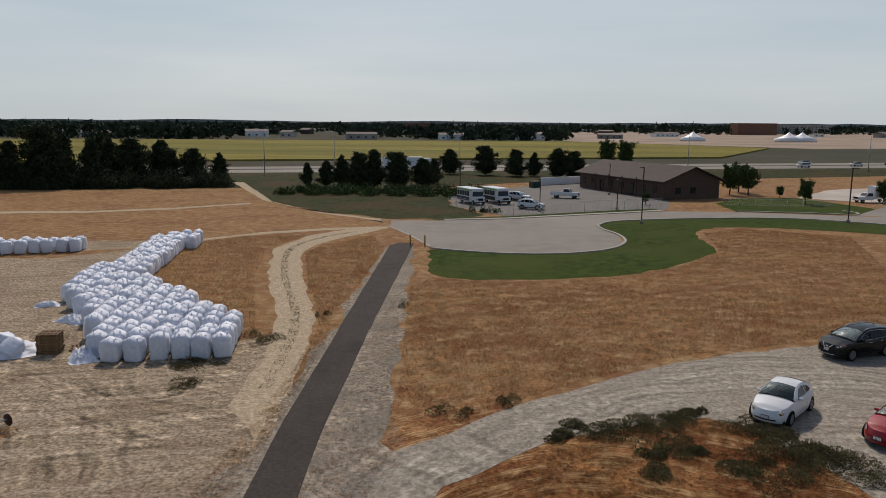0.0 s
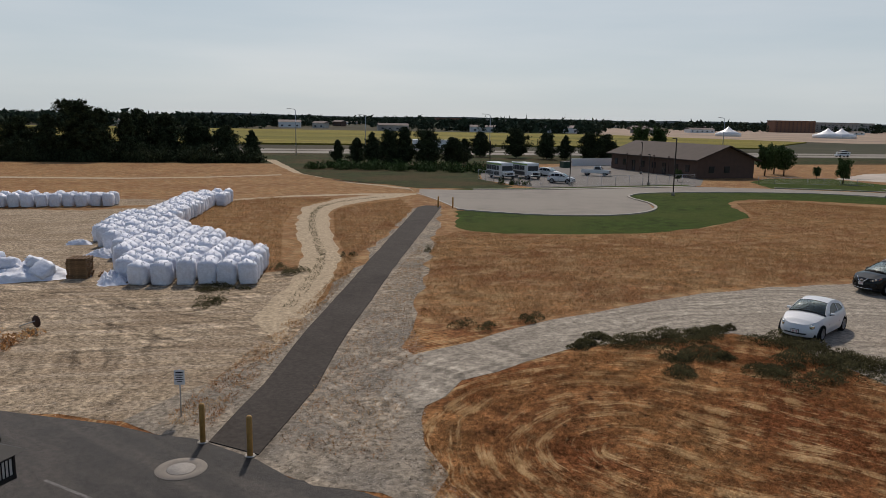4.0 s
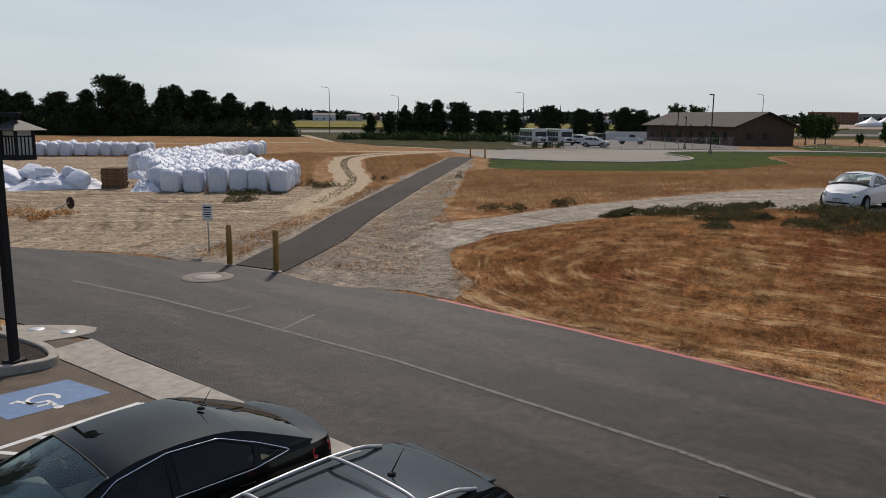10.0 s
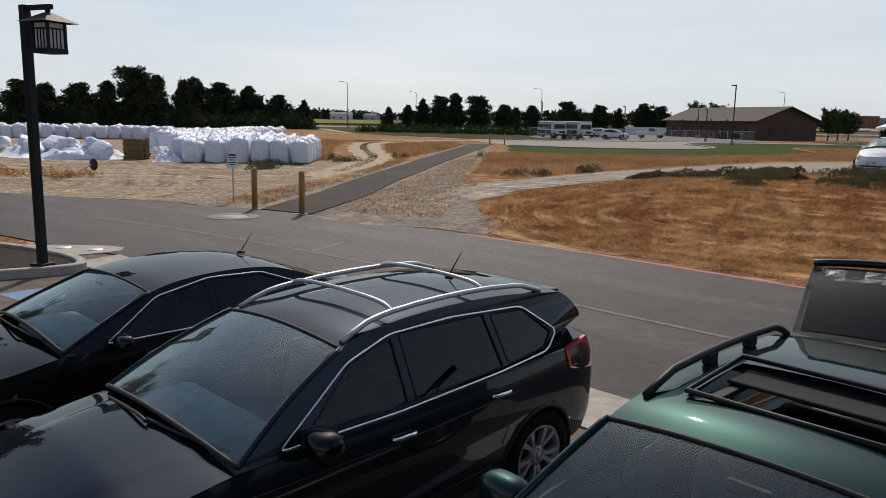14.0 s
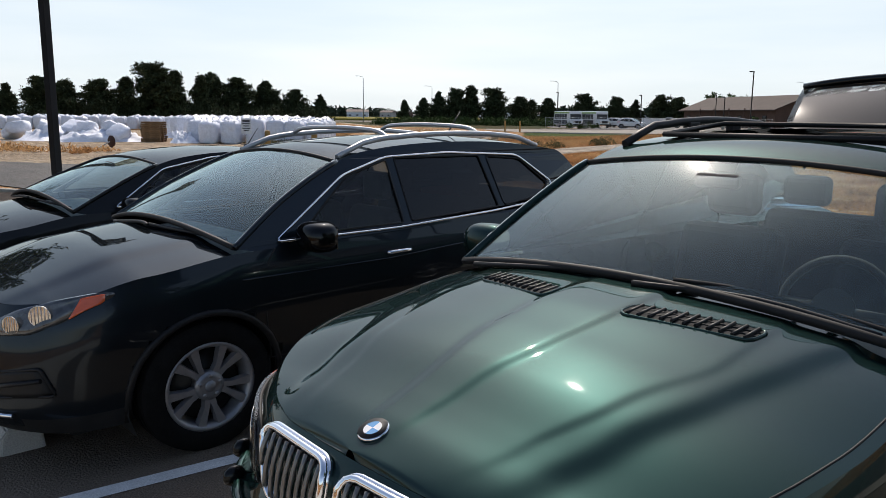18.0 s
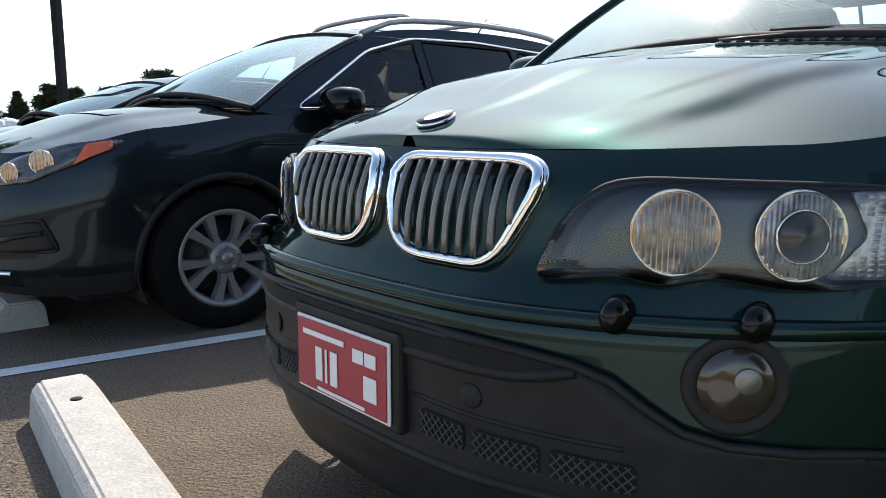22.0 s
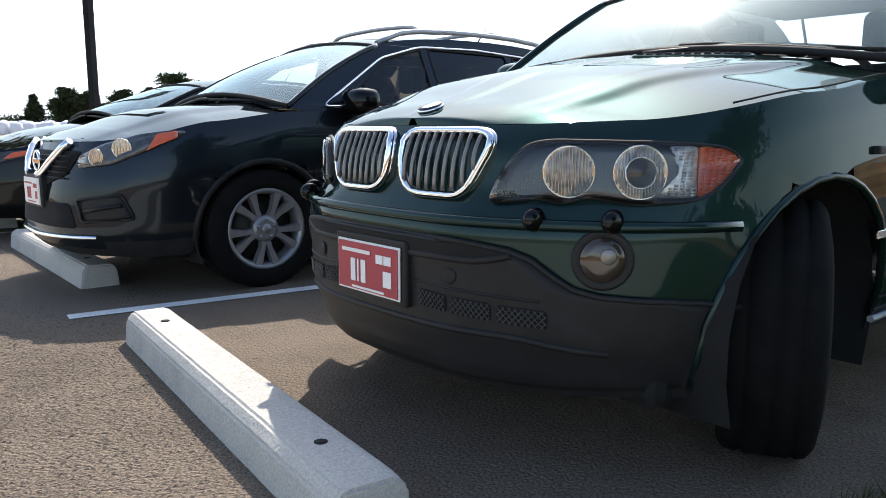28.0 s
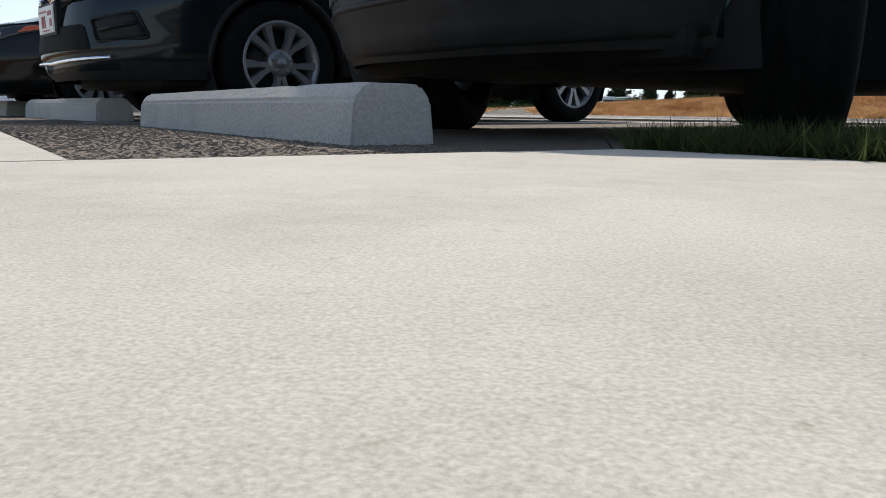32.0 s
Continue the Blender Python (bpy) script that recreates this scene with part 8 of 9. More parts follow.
# ---- the slate blue crossover ----
def crossover(m=None, paint_=None, label="slate blue crossover car with roof rails and crossbars", group="parked cars by the road", bars=True):
    spec = dict(length=4.60, half=0.92, lean=0.44, roof_z=1.60,
                plan=[(0, 0), (0.18, 0.006), (0.36, 0.03), (0.54, 0.09), (0.70, 0.19), (0.80, 0.30), (0.865, 0.46), (0.90, 0.70), (0.915, 1.0), (0.92, 1.5), (0.92, 2.0), (0.92, 2.5), (0.92, 3.0), (0.92, 3.5), (0.905, 3.95), (0.87, 4.25), (0.78, 4.45), (0.55, 4.56), (0.28, 4.595), (0, 4.60)],
                sill=[(0, 0.24), (0.5, 0.24), (1.2, 0.29), (3.3, 0.30), (4.6, 0.36)],
                belt=[(0, 0.875), (0.3, 0.91), (0.7, 1.0), (1.2, 1.065), (2.2, 1.075), (3.3, 1.115), (4.6, 1.16)],
                front=[(0.22, 0.10), (0.30, 0.03), (0.38, 0.0), (0.55, 0.015), (0.66, 0.03), (0.76, 0.06), (0.85, 0.10), (0.95, 0.17), (1.1, 0.2)],
                side=[(0, 0.07), (0.18, 0.025), (0.4, 0.015), (0.62, 0.0), (0.85, 0.015), (1, 0.05)],
                rear=[(0, 0.06), (0.3, 0.0), (0.6, 0.02), (1, 0.09)],
                plastic=[(0, 0.30), (0.5, 0.33), (1.2, 0.40), (3.4, 0.42), (4.6, 0.48)],
                arches=[(1.0, 0.355, 0.415), (3.64, 0.355, 0.415)], lip=0.02, lip_mat=M["black_plastic"],
                crown=[(0.1, 0.01), (0.4, 0.05), (0.8, 0.075), (1.2, 0.06)],
                roof=[(1.18, 1.09), (1.55, 1.33), (1.98, 1.53), (2.3, 1.60), (2.8, 1.635), (3.4, 1.63), (3.95, 1.575), (4.2, 1.51), (4.5, 1.19)],
                roof_from=1.98, roof_to=4.12, bow=[(1.18, 0.11), (1.98, 0.055), (2.4, 0.04), (4.0, 0.035), (4.5, 0.05)],
                windows=[dict(pts=rounded([(1.60, 1.125), (2.02, 1.44), (2.36, 1.53), (2.36, 1.125)], 0.02), glass="door_glass"), dict(pts=rounded([(2.43, 1.13), (2.43, 1.54), (3.20, 1.535), (3.25, 1.165)], 0.02), glass="privacy_glass"), dict(pts=rounded([(3.31, 1.17), (3.27, 1.53), (3.62, 1.50), (3.86, 1.30), (3.74, 1.21)], 0.035), glass="privacy_glass")],
                chrome=rounded([(1.42, 1.10), (1.98, 1.445), (2.35, 1.548), (2.9, 1.565), (3.60, 1.53), (3.92, 1.30), (3.75, 1.18), (3.2, 1.14), (2.3, 1.10)], 0.06, 4))
    sh = Shell(spec)
    t = thing("crossover_car", m if m is not None else pose(-2.94, 1.175, 0, 0, 0, 54.3 - 90) @ Matrix.Diagonal((0.95, 1.0, 0.95, 1)), label, "car", group)
    p = paint_ or M["slate_paint"]
    shell_body(sh, [p, M["plastic_grey"]], t)
    bonnet(sh, p, t, lambda x, y: 0.012 / (1 + math.exp((abs(x) - 0.45 - 0.1 * y) / 0.02)) * min(1, y * 2), 41)
    rows, ia, idd = shell_cabin(sh, [p, M["black_plastic"]], t, screen="dust_veil_windscreen")
    cabin_inside(sh, t, M["cabin_dark"], M["cabin_tan"], 1.62, 1.04, 2.35, 3.2)
    for x, y in ((0.80, 1.0), (-0.80, 1.0), (0.80, 3.64), (-0.80, 3.64)):
        wheel(t, x, y, 0.364, 0.225, 0.243, (5, 0.27, 1.45), 0, 1 if x > 0 else -1)
    top_rail = []
    for sgn in (-1, 1):
        hl = rounded([(0.48, 0.735), (0.45, 0.80), (0.58, 0.872), (0.74, 0.925), (0.835, 0.955), (0.845, 0.92), (0.79, 0.825), (0.68, 0.76)], 0.02, 3)
        unit = front_patch(sh, hl, 0.006, M["lamp_grey"], "headlamp", t, "clear swept-back headlamp", mirror=sgn < 0)
        lamp_unit(sh, unit, 0.585, 0.80, 0.048, sgn, 6, 0.012)
        lamp_unit(sh, unit, 0.70, 0.85, 0.055, sgn, 6, 0.012)
        front_patch(sh, rounded([(0.796, 0.835), (0.79, 0.93), (0.826, 0.945), (0.838, 0.905)], 0.006, 3), 0.014, M["amber_lens"], "side_marker", unit, "amber corner lens", mirror=sgn < 0)
        fl = front_patch(sh, rounded([(0.54, 0.44), (0.50, 0.56), (0.74, 0.60), (0.78, 0.46)], 0.02, 3), 0.004, M["black_plastic"], "fog_recess", t, mirror=sgn < 0)
        bumps(sh, fl, rounded([(0.54, 0.44), (0.50, 0.56), (0.74, 0.60), (0.78, 0.46)], 0.02, 3), 0.006, 0.008, M["plastic_grey"], "recess_edge", mirror=sgn < 0, closed=True)
        bumps(sh, fl, [(0.56, 0.50), (0.64, 0.52), (0.74, 0.54)], 0.012, 0.012, M["plastic_grey"], "recess_bar", mirror=sgn < 0)
        bumps(sh, t, [(0.08, 0.69), (0.14, 0.70), (0.22, 0.77), (0.29, 0.845), (0.33, 0.885)], 0.024, 0.024, M["chrome"], "grille_bar", mirror=sgn < 0, label="chrome V-shaped grille bar")
        # seams
        seam(t, flank(sh, [(1.36, 0.44), (1.33, 0.7), (1.36, 1.0), (1.42, 1.07)], sgn))
        seam(t, flank(sh, [(2.40, 0.42), (2.41, 0.7), (2.40, 1.08)], sgn))
        seam(t, flank(sh, [(3.2, 0.60), (3.3, 0.85), (3.34, 1.11)], sgn))
        seam(t, flank(sh, [(1.36, 0.44), (2.4, 0.42), (3.1, 0.46)], sgn))
        seam(t, flank(sh, [(1.2, 0.92), (2.2, 0.915), (3.2, 0.96), (4.1, 1.0)], sgn, 0.001), 0.006, "crease", p)
        door_handle(sh, t, 2.27, 0.955, M["chrome"], sgn), door_handle(sh, t, 3.17, 1.0, M["chrome"], sgn)
        wing_mirror(sh, t, 1.62, 1.10, M["black_paint"], sgn, (0.135, 0.11, 0.09))
        tl = []
        for y, z in rounded([(3.98, 0.99), (3.96, 1.15), (4.30, 1.19), (4.42, 1.0), (4.36, 0.91)], 0.03, 3):
            tl.append((y, z))
        bm = bmesh.new()
        vs = [bm.verts.new((sgn * sh.side(y, min(z, sh.belt(y) - 0.001), 0.012).x, y, z)) for y, z in tl]
        bm.faces.new(vs)
        r = bmesh.ops.extrude_face_region(bm, geom=bm.faces[:])["geom"]
        bmesh.ops.translate(bm, verts=[v for v in r if isinstance(v, bmesh.types.BMVert)], vec=(-sgn * 0.03, 0, 0))
        bmesh.ops.recalc_face_normals(bm, faces=bm.faces)
        part("tail_lamp", bm, M["red_lens"], t, "red and clear tail lamp")
        bm = bmesh.new()
        q = []
        for k in range(19):
            y = 2.02 + 1.9 * k / 18
            base = min(rows, key=lambda r: abs(r[-1].y - y))[-1]
            q.append((sgn * (base.x - 0.04), y, base.z + 0.008 + 0.05 * min(1, 5 * min(k / 18, 1 - k / 18) ** 0.8)))
        tube(bm, q, 0.02, 8)
        part("roof_rail", bm, M["galvanised"], t, "silver roof rail")
        top_rail.append(q)
    for k in (4, 12) if bars else ():
        a, b = Vector(top_rail[0][k]), Vector(top_rail[1][k])
        bm = bmesh.new()
        tube(bm, curve([a, a.lerp(b, 0.12) + Vector((0, 0, 0.045)), a.lerp(b, 0.5) + Vector((0, 0, 0.06)), a.lerp(b, 0.88) + Vector((0, 0, 0.045)), b], 17), 0.016, 8)
        part("crossbar", bm, M["galvanised"], t, "silver roof crossbar")
    bm = bmesh.new()
    lathe(bm, [(0.04, 0.0), (0.035, 0.018), (0.012, 0.03), (0.0, 0.03)], 14, pose(0, 3.52, 1.655))
    ant = part("aerial", bm, M["black_plastic"], t)
    part("aerial_rod", tube(bmesh.new(), [(0, 3.52, 1.68), (0, 3.66, 1.86)], 0.007, 6, taper=0.004), M["black_plastic"], ant)
    bm = bmesh.new()
    box(bm, -0.56, 4.02, 1.535, 0.56, 4.24, 1.565, 0.012, 2, Matrix.Translation((0, 4.1, 1.56)) @ Matrix.Rotation(radians(-6), 4, "X") @ Matrix.Translation((0, -4.1, -1.56)))
    part("spoiler", bm, p, t)
    front_patch(sh, rounded([(-0.46, 0.83), (0.46, 0.83), (0.40, 0.70), (0.12, 0.62), (-0.12, 0.62), (-0.40, 0.70)], 0.03, 3), 0.005, M["under"], "grille", t, "black mesh grille")
    for k in range(5):
        bumps(sh, t, [(-0.40 + 0.1 * j, 0.68 + 0.03 * k) for j in range(9)], 0.012, 0.005, M["plastic_grey"], "grille_slat")
    c = sh.face(0, 0.765, 0.028)
    bm = bmesh.new()
    tube(bm, [c + Vector((0.058 * math.cos(a), 0, 0.058 * math.sin(a))) for a in [2 * math.pi * k / 24 for k in range(24)]], 0.009, 6, closed=True)
    box(bm, c.x - 0.075, c.y - 0.008, c.z - 0.014, c.x + 0.075, c.y + 0.008, c.z + 0.014, 0.003)
    part("emblem", bm, M["chrome"], t, "chrome ring emblem with a bar")
    front_patch(sh, rounded([(-0.5, 0.40), (-0.44, 0.54), (0.44, 0.54), (0.5, 0.40)], 0.03, 3), 0.004, M["under"], "lower_intake", t)
    bumps(sh, t, [(-0.62 + 0.0775 * k, 0.335 + 0.02 * abs(k - 8) / 8) for k in range(17)], 0.012, 0.012, M["chrome"], "lower_trim")
    number_plate(sh, t, 0, 0.59, 0.305, 0.155, 0.02, M["paint_plate"], M["plate_red"])
    for a, b, c in (((-0.62, 1.10, 1.10), (-0.1, 1.06, 1.155), (0.05, 1.05, 1.15)), ((0.02, 1.07, 1.15), (0.45, 1.14, 1.14), (0.7, 1.22, 1.12))):
        w = part("wiper", tube(bmesh.new(), curve([a, b, c], 9), 0.011, 6), M["black_plastic"], t)
    return t


crossover()


# ---- the dark grey saloon ----
def saloon(m, paint_, label, group="parked cars by the road", full=True):
    spec = dict(length=4.87, half=0.926, lean=0.5, roof_z=1.42,
                plan=[(0, 0), (0.2, 0.01), (0.4, 0.05), (0.58, 0.13), (0.72, 0.25), (0.82, 0.42), (0.88, 0.66), (0.915, 0.95), (0.926, 1.5), (0.926, 2.0), (0.926, 2.5), (0.926, 3.0), (0.926, 3.5), (0.915, 4.0), (0.88, 4.4), (0.80, 4.68), (0.6, 4.81), (0.3, 4.86), (0, 4.87)],
                sill=[(0, 0.19), (0.6, 0.19), (1.3, 0.22), (3.5, 0.23), (4.87, 0.30)],
                belt=[(0, 0.70), (0.4, 0.76), (0.9, 0.87), (1.4, 0.95), (2.5, 0.985), (3.6, 1.02), (4.87, 1.02)],
                front=[(0.19, 0.08), (0.3, 0.0), (0.5, 0.0), (0.62, 0.03), (0.72, 0.10), (0.85, 0.16), (1.0, 0.2)],
                side=[(0, 0.06), (0.2, 0.02), (0.5, 0.0), (0.85, 0.015), (1, 0.05)],
                rear=[(0, 0.06), (0.4, 0.0), (0.8, 0.02), (1, 0.05)],
                arches=[(0.96, 0.325, 0.375), (3.81, 0.325, 0.375)],
                crown=[(0.1, 0.01), (0.5, 0.05), (1.0, 0.07), (1.4, 0.05)], boot_crown=[(4.2, 0.05), (4.6, 0.05), (4.86, 0.02)],
                roof=[(1.38, 0.975), (1.75, 1.15), (2.15, 1.315), (2.5, 1.395), (3.0, 1.425), (3.5, 1.39), (4.0, 1.225), (4.42, 1.06)],
                roof_from=2.15, roof_to=3.55, bow=[(1.38, 0.12), (2.15, 0.05), (2.6, 0.035), (3.5, 0.035), (4.4, 0.06)],
                windows=[dict(pts=rounded([(1.85, 1.01), (2.22, 1.27), (2.72, 1.365), (2.72, 1.01)], 0.02), glass="door_glass"), dict(pts=rounded([(2.80, 1.01), (2.80, 1.37), (3.3, 1.355), (3.66, 1.22), (3.62, 1.03)], 0.02), glass="privacy_glass"), dict(pts=rounded([(3.70, 1.05), (3.72, 1.19), (4.02, 1.075)], 0.02), glass="door_glass")],
                chrome=rounded([(1.72, 0.99), (2.22, 1.29), (2.75, 1.385), (3.3, 1.375), (3.72, 1.225), (4.08, 1.06), (3.6, 1.0)], 0.05, 4))
    sh = Shell(spec)
    t = thing("saloon_car", m, label, "car", group)
    shell_body(sh, [paint_, M["black_plastic"]], t)
    bonnet(sh, paint_, t, None, 21)
    shell_cabin(sh, [paint_, M["black_plastic"]], t)
    boot_lid(sh, paint_, t, 4.3)
    cabin_inside(sh, t, M["cabin_dark"], M["cabin_tan"], 1.95, 0.93, 2.65, 3.5)
    for x, y in ((0.80, 0.96), (-0.80, 0.96), (0.80, 3.81), (-0.80, 3.81)):
        wheel(t, x, y, 0.332, 0.23, 0.225, (10, 0), 0, 1 if x > 0 else -1)
    for sgn in (-1, 1):
        hl = rounded([(0.46, 0.60), (0.50, 0.68), (0.72, 0.735), (0.84, 0.765), (0.835, 0.70), (0.70, 0.62)], 0.02, 3)
        u = front_patch(sh, hl, 0.005, M["lamp_black"], "headlamp", t, "slim clear headlamp", mirror=sgn < 0)
        lamp_unit(sh, u, 0.56, 0.645, 0.035, sgn, 5, 0.01), lamp_unit(sh, u, 0.66, 0.67, 0.035, sgn, 5, 0.01)
        front_patch(sh, rounded([(0.765, 0.68), (0.775, 0.735), (0.835, 0.755), (0.83, 0.71)], 0.01, 3), 0.01, M["amber_lens"], "side_marker", u, "amber corner lens", mirror=sgn < 0)
        for pts in ([(1.45, 0.35), (1.42, 0.6), (1.5, 0.94)], [(2.75, 0.33), (2.77, 0.7), (2.76, 0.98)], [(3.45, 0.5), (3.6, 0.8), (3.68, 1.0)], [(1.45, 0.34), (2.5, 0.33), (3.4, 0.36)]):
            seam(t, flank(sh, pts, sgn))
        door_handle(sh, t, 2.62, 0.86, paint_, sgn), door_handle(sh, t, 3.5, 0.885, paint_, sgn)
        wing_mirror(sh, t, 1.82, 0.985, paint_, sgn, (0.115, 0.08, 0.07))
        bm = bmesh.new()
        vs = [bm.verts.new((sgn * sh.side(y, z, 0.01).x, y, z)) for y, z in rounded([(4.38, 0.84), (4.36, 0.96), (4.66, 0.985), (4.70, 0.86)], 0.03, 3)]
        bm.faces.new(vs)
        part("tail_lamp", bm, M["red_lens"], t, "red tail lamp")
    gr = front_patch(sh, rounded([(-0.42, 0.63), (0.42, 0.63), (0.36, 0.44), (-0.36, 0.44)], 0.05, 4), 0.006, M["under"], "grille", t)
    for k in range(6):
        bumps(sh, gr, [(-0.36 + 0.09 * j, 0.465 + 0.03 * k) for j in range(9)], 0.014, 0.006, M["chrome"], "grille_bar")
    bm = bmesh.new()
    lathe(bm, [(0.045, 0.0), (0.04, 0.018), (0.0, 0.03)], 12, pose(0, 3.5, 1.445))
    a = part("aerial", bm, M["black_plastic"], t)
    part("aerial_rod", tube(bmesh.new(), [(0, 3.5, 1.465), (0, 3.63, 1.64)], 0.006, 6, taper=0.003), M["black_plastic"], a)
    number_plate(sh, t, 0, 0.36, 0.305, 0.155, 0.02, M["paint_plate"], M["plate_red"])
    part("wiper", tube(bmesh.new(), curve([(-0.6, 1.32, 1.0), (-0.1, 1.27, 1.045), (0.1, 1.26, 1.05)], 7), 0.01, 6), M["black_plastic"], t)
    part("wiper", tube(bmesh.new(), curve([(0.05, 1.27, 1.05), (0.45, 1.32, 1.03), (0.7, 1.42, 1.0)], 7), 0.01, 6), M["black_plastic"], t)
    return t


saloon(pose(-5.25, 2.80, 0, 0, 0, 54.3 - 90) @ Matrix.Diagonal((0.96, 0.965, 0.97, 1)), M["grey_paint"], "dark grey four-door saloon car")


# ---- wheel stops ----
def wheel_stop(a, b):
    a, b = Vector((*a, 0)), Vector((*b, 0))
    L = (b - a).length
    m = Matrix.Translation((a + b) / 2) @ Matrix.Rotation(math.atan2(b.y - a.y, b.x - a.x), 4, "Z")
    t = thing("wheel_stop", m, "pale concrete wheel stop with bolt holes", "wheel stop", "concrete wheel stops")
    bm = bmesh.new()
    prof = [(-0.108, 0.0), (-0.098, 0.10), (-0.070, 0.135), (0.070, 0.135), (0.098, 0.10), (0.108, 0.0)]
    rows = []
    n = 40
    for k in range(n + 1):
        f = k / n
        x = -L / 2 + L * f
        end = 0.02 if k in (0, n) else 0.0
        rows.append([bm.verts.new((x, y * (1 - end), z * (1 - end * 1.5) + (0.0015 * noise.noise(Vector((x * 9, y * 20, z * 20 + a.x))) if z else 0))) for y, z in prof])
    for p, q in zip(rows, rows[1:]):
        for j in range(5):
            bm.faces.new((p[j], q[j], q[j + 1], p[j + 1]))
    bm.faces.new(rows[0]), bm.faces.new(list(reversed(rows[-1])))
    bmesh.ops.recalc_face_normals(bm, faces=bm.faces)
    bmesh.ops.bevel(bm, geom=[e for e in bm.edges if e.calc_face_angle(0) > 0.5], offset=0.008, segments=2, affect="EDGES")
    part("block", bm, M["stop_concrete"], t)
    # no holes are cut: black discs carry the shade of the bolt holes
    for x in (-L / 2 + 0.27, L / 2 - 0.27):
        bm = bmesh.new()
        lathe(bm, [(0.018, 0.0), (0.018, 0.003), (0.0, 0.003)], 14, pose(x, 0.0, 0.134))
        part("bolt_hole", bm, M["under"], t)


# dark spots: weathering, and small pits whose shade is painted in
M["stop_concrete"] = material("stop_concrete", (0.40, 0.385, 0.355), 0.9, 0, 0.10, 15.0, 0.2, 0.5, 80.0, (0.45, 0.43, 0.39), dirt=(0.13, 0.12, 0.105), dirt_at=0.69)
wheel_stop((-1.70, 0.34), (-0.253, -1.046))
wheel_stop((-4.18, 2.52), (-2.60, 1.25))
wheel_stop((-6.6, 4.55), (-5.1, 3.35))


# ---- further cars, vans and buses ----
def small_car(m, paint_, spec_changes, label, name="small_car", group="far parked cars", glass="privacy_glass", rim=(5, 0.0)):
    spec = dict(length=4.28, half=0.90, lean=0.5, roof_z=1.4, levels=9,
                plan=[(0, 0), (0.25, 0.03), (0.5, 0.13), (0.68, 0.30), (0.78, 0.52), (0.85, 0.85), (0.88, 1.3), (0.89, 2.0), (0.89, 2.7), (0.88, 3.2), (0.83, 3.7), (0.70, 4.02), (0.45, 4.2), (0.2, 4.27), (0, 4.28)],
                sill=[(0, 0.22), (4.28, 0.25)], belt=[(0, 0.72), (0.4, 0.84), (1.0, 0.97), (2.2, 1.0), (3.2, 1.0), (4.28, 0.86)],
                front=[(0.2, 0.06), (0.35, 0.0), (0.5, 0.01), (0.7, 0.1), (0.9, 0.22)], side=[(0, 0.05), (0.4, 0.0), (0.8, 0.03), (1, 0.09)], rear=[(0, 0.05), (0.5, 0.0), (1, 0.12)],
                arches=[(0.86, 0.32, 0.38), (3.40, 0.32, 0.38)], crown=[(0.1, 0.02), (0.6, 0.09), (1.3, 0.10)], boot_crown=[(3.5, 0.12), (4.27, 0.02)],
                roof=[(1.25, 1.03), (1.6, 1.27), (1.95, 1.41), (2.4, 1.475), (2.9, 1.44), (3.4, 1.30), (3.85, 1.03)], roof_from=1.95, roof_to=2.95, bow=[(1.25, 0.12), (2, 0.06), (3, 0.05), (3.8, 0.09)],
                windows=[dict(pts=rounded([(1.72, 1.04), (2.05, 1.29), (2.4, 1.37), (2.62, 1.36), (2.62, 1.04)], 0.03), glass=glass), dict(pts=rounded([(2.70, 1.04), (2.70, 1.35), (3.05, 1.27), (3.35, 1.06)], 0.03), glass=glass)])
    spec.update(spec_changes)
    sh = Shell(spec)
    t = thing(name, m, label, "car", group)
    shell_body(sh, [paint_, M["black_plastic"]], t)
    bonnet(sh, paint_, t, None, 13)
    shell_cabin(sh, [paint_, M["black_plastic"]], t)
    boot_lid(sh, paint_, t, spec.get("boot_from", spec["roof"][-1][0] - 0.1))
    part("cabin_floor", box(bmesh.new(), -0.7, 1.3, 0.32, 0.7, spec["length"] - 0.8, 0.9, 0.05), M["cabin_dark"], t)
    for y, _, _ in spec["arches"]:
        for x in (spec["half"] - 0.13, 0.13 - spec["half"]):
            wheel(t, x, y, 0.33, 0.22, 0.22, rim, 0, 1 if x > 0 else -1)
    for sgn in (-1, 1):
        c = sh.face(sgn * spec.get("lamp_x", 0.60), spec.get("lamp_z", 0.66), 0.008)
        n = (sh.face(sgn * spec.get("lamp_x", 0.60), spec.get("lamp_z", 0.66), 0.1) - c).normalized()
        bm = bmesh.new()
        lathe(bm, [(0.115, -0.02), (0.11, 0.012), (0.05, 0.03), (0.0, 0.034)], 20, Matrix.Translation(c) @ n.to_track_quat("Z", "Y").to_matrix().to_4x4())
        part("headlamp", bm, M["reflector"], t, "round headlamp")
        wing_mirror(sh, t, spec["roof"][0][0] + 0.42, sh.belt(1.7) + 0.03, paint_, sgn, (0.10, 0.07, 0.06))
        seam(t, flank(sh, [(1.5, 0.3), (1.48, 0.6), (1.6, 0.95)], sgn, 0.001), 0.005)
        seam(t, flank(sh, [(2.66, 0.3), (2.7, 0.6), (2.66, 0.98)], sgn, 0.001), 0.005)
        door_handle(sh, t, 2.5, 0.84, paint_, sgn)
    bumps(sh, t, [(-0.45 + 0.1 * k, 0.36) for k in range(10)], 0.004, 0.03, M["black_plastic"], "lower_intake")
    number_plate(sh, t, 0, 0.44, 0.305, 0.152, 0.01, M["paint_plate"], M["plate_red"])
    return t


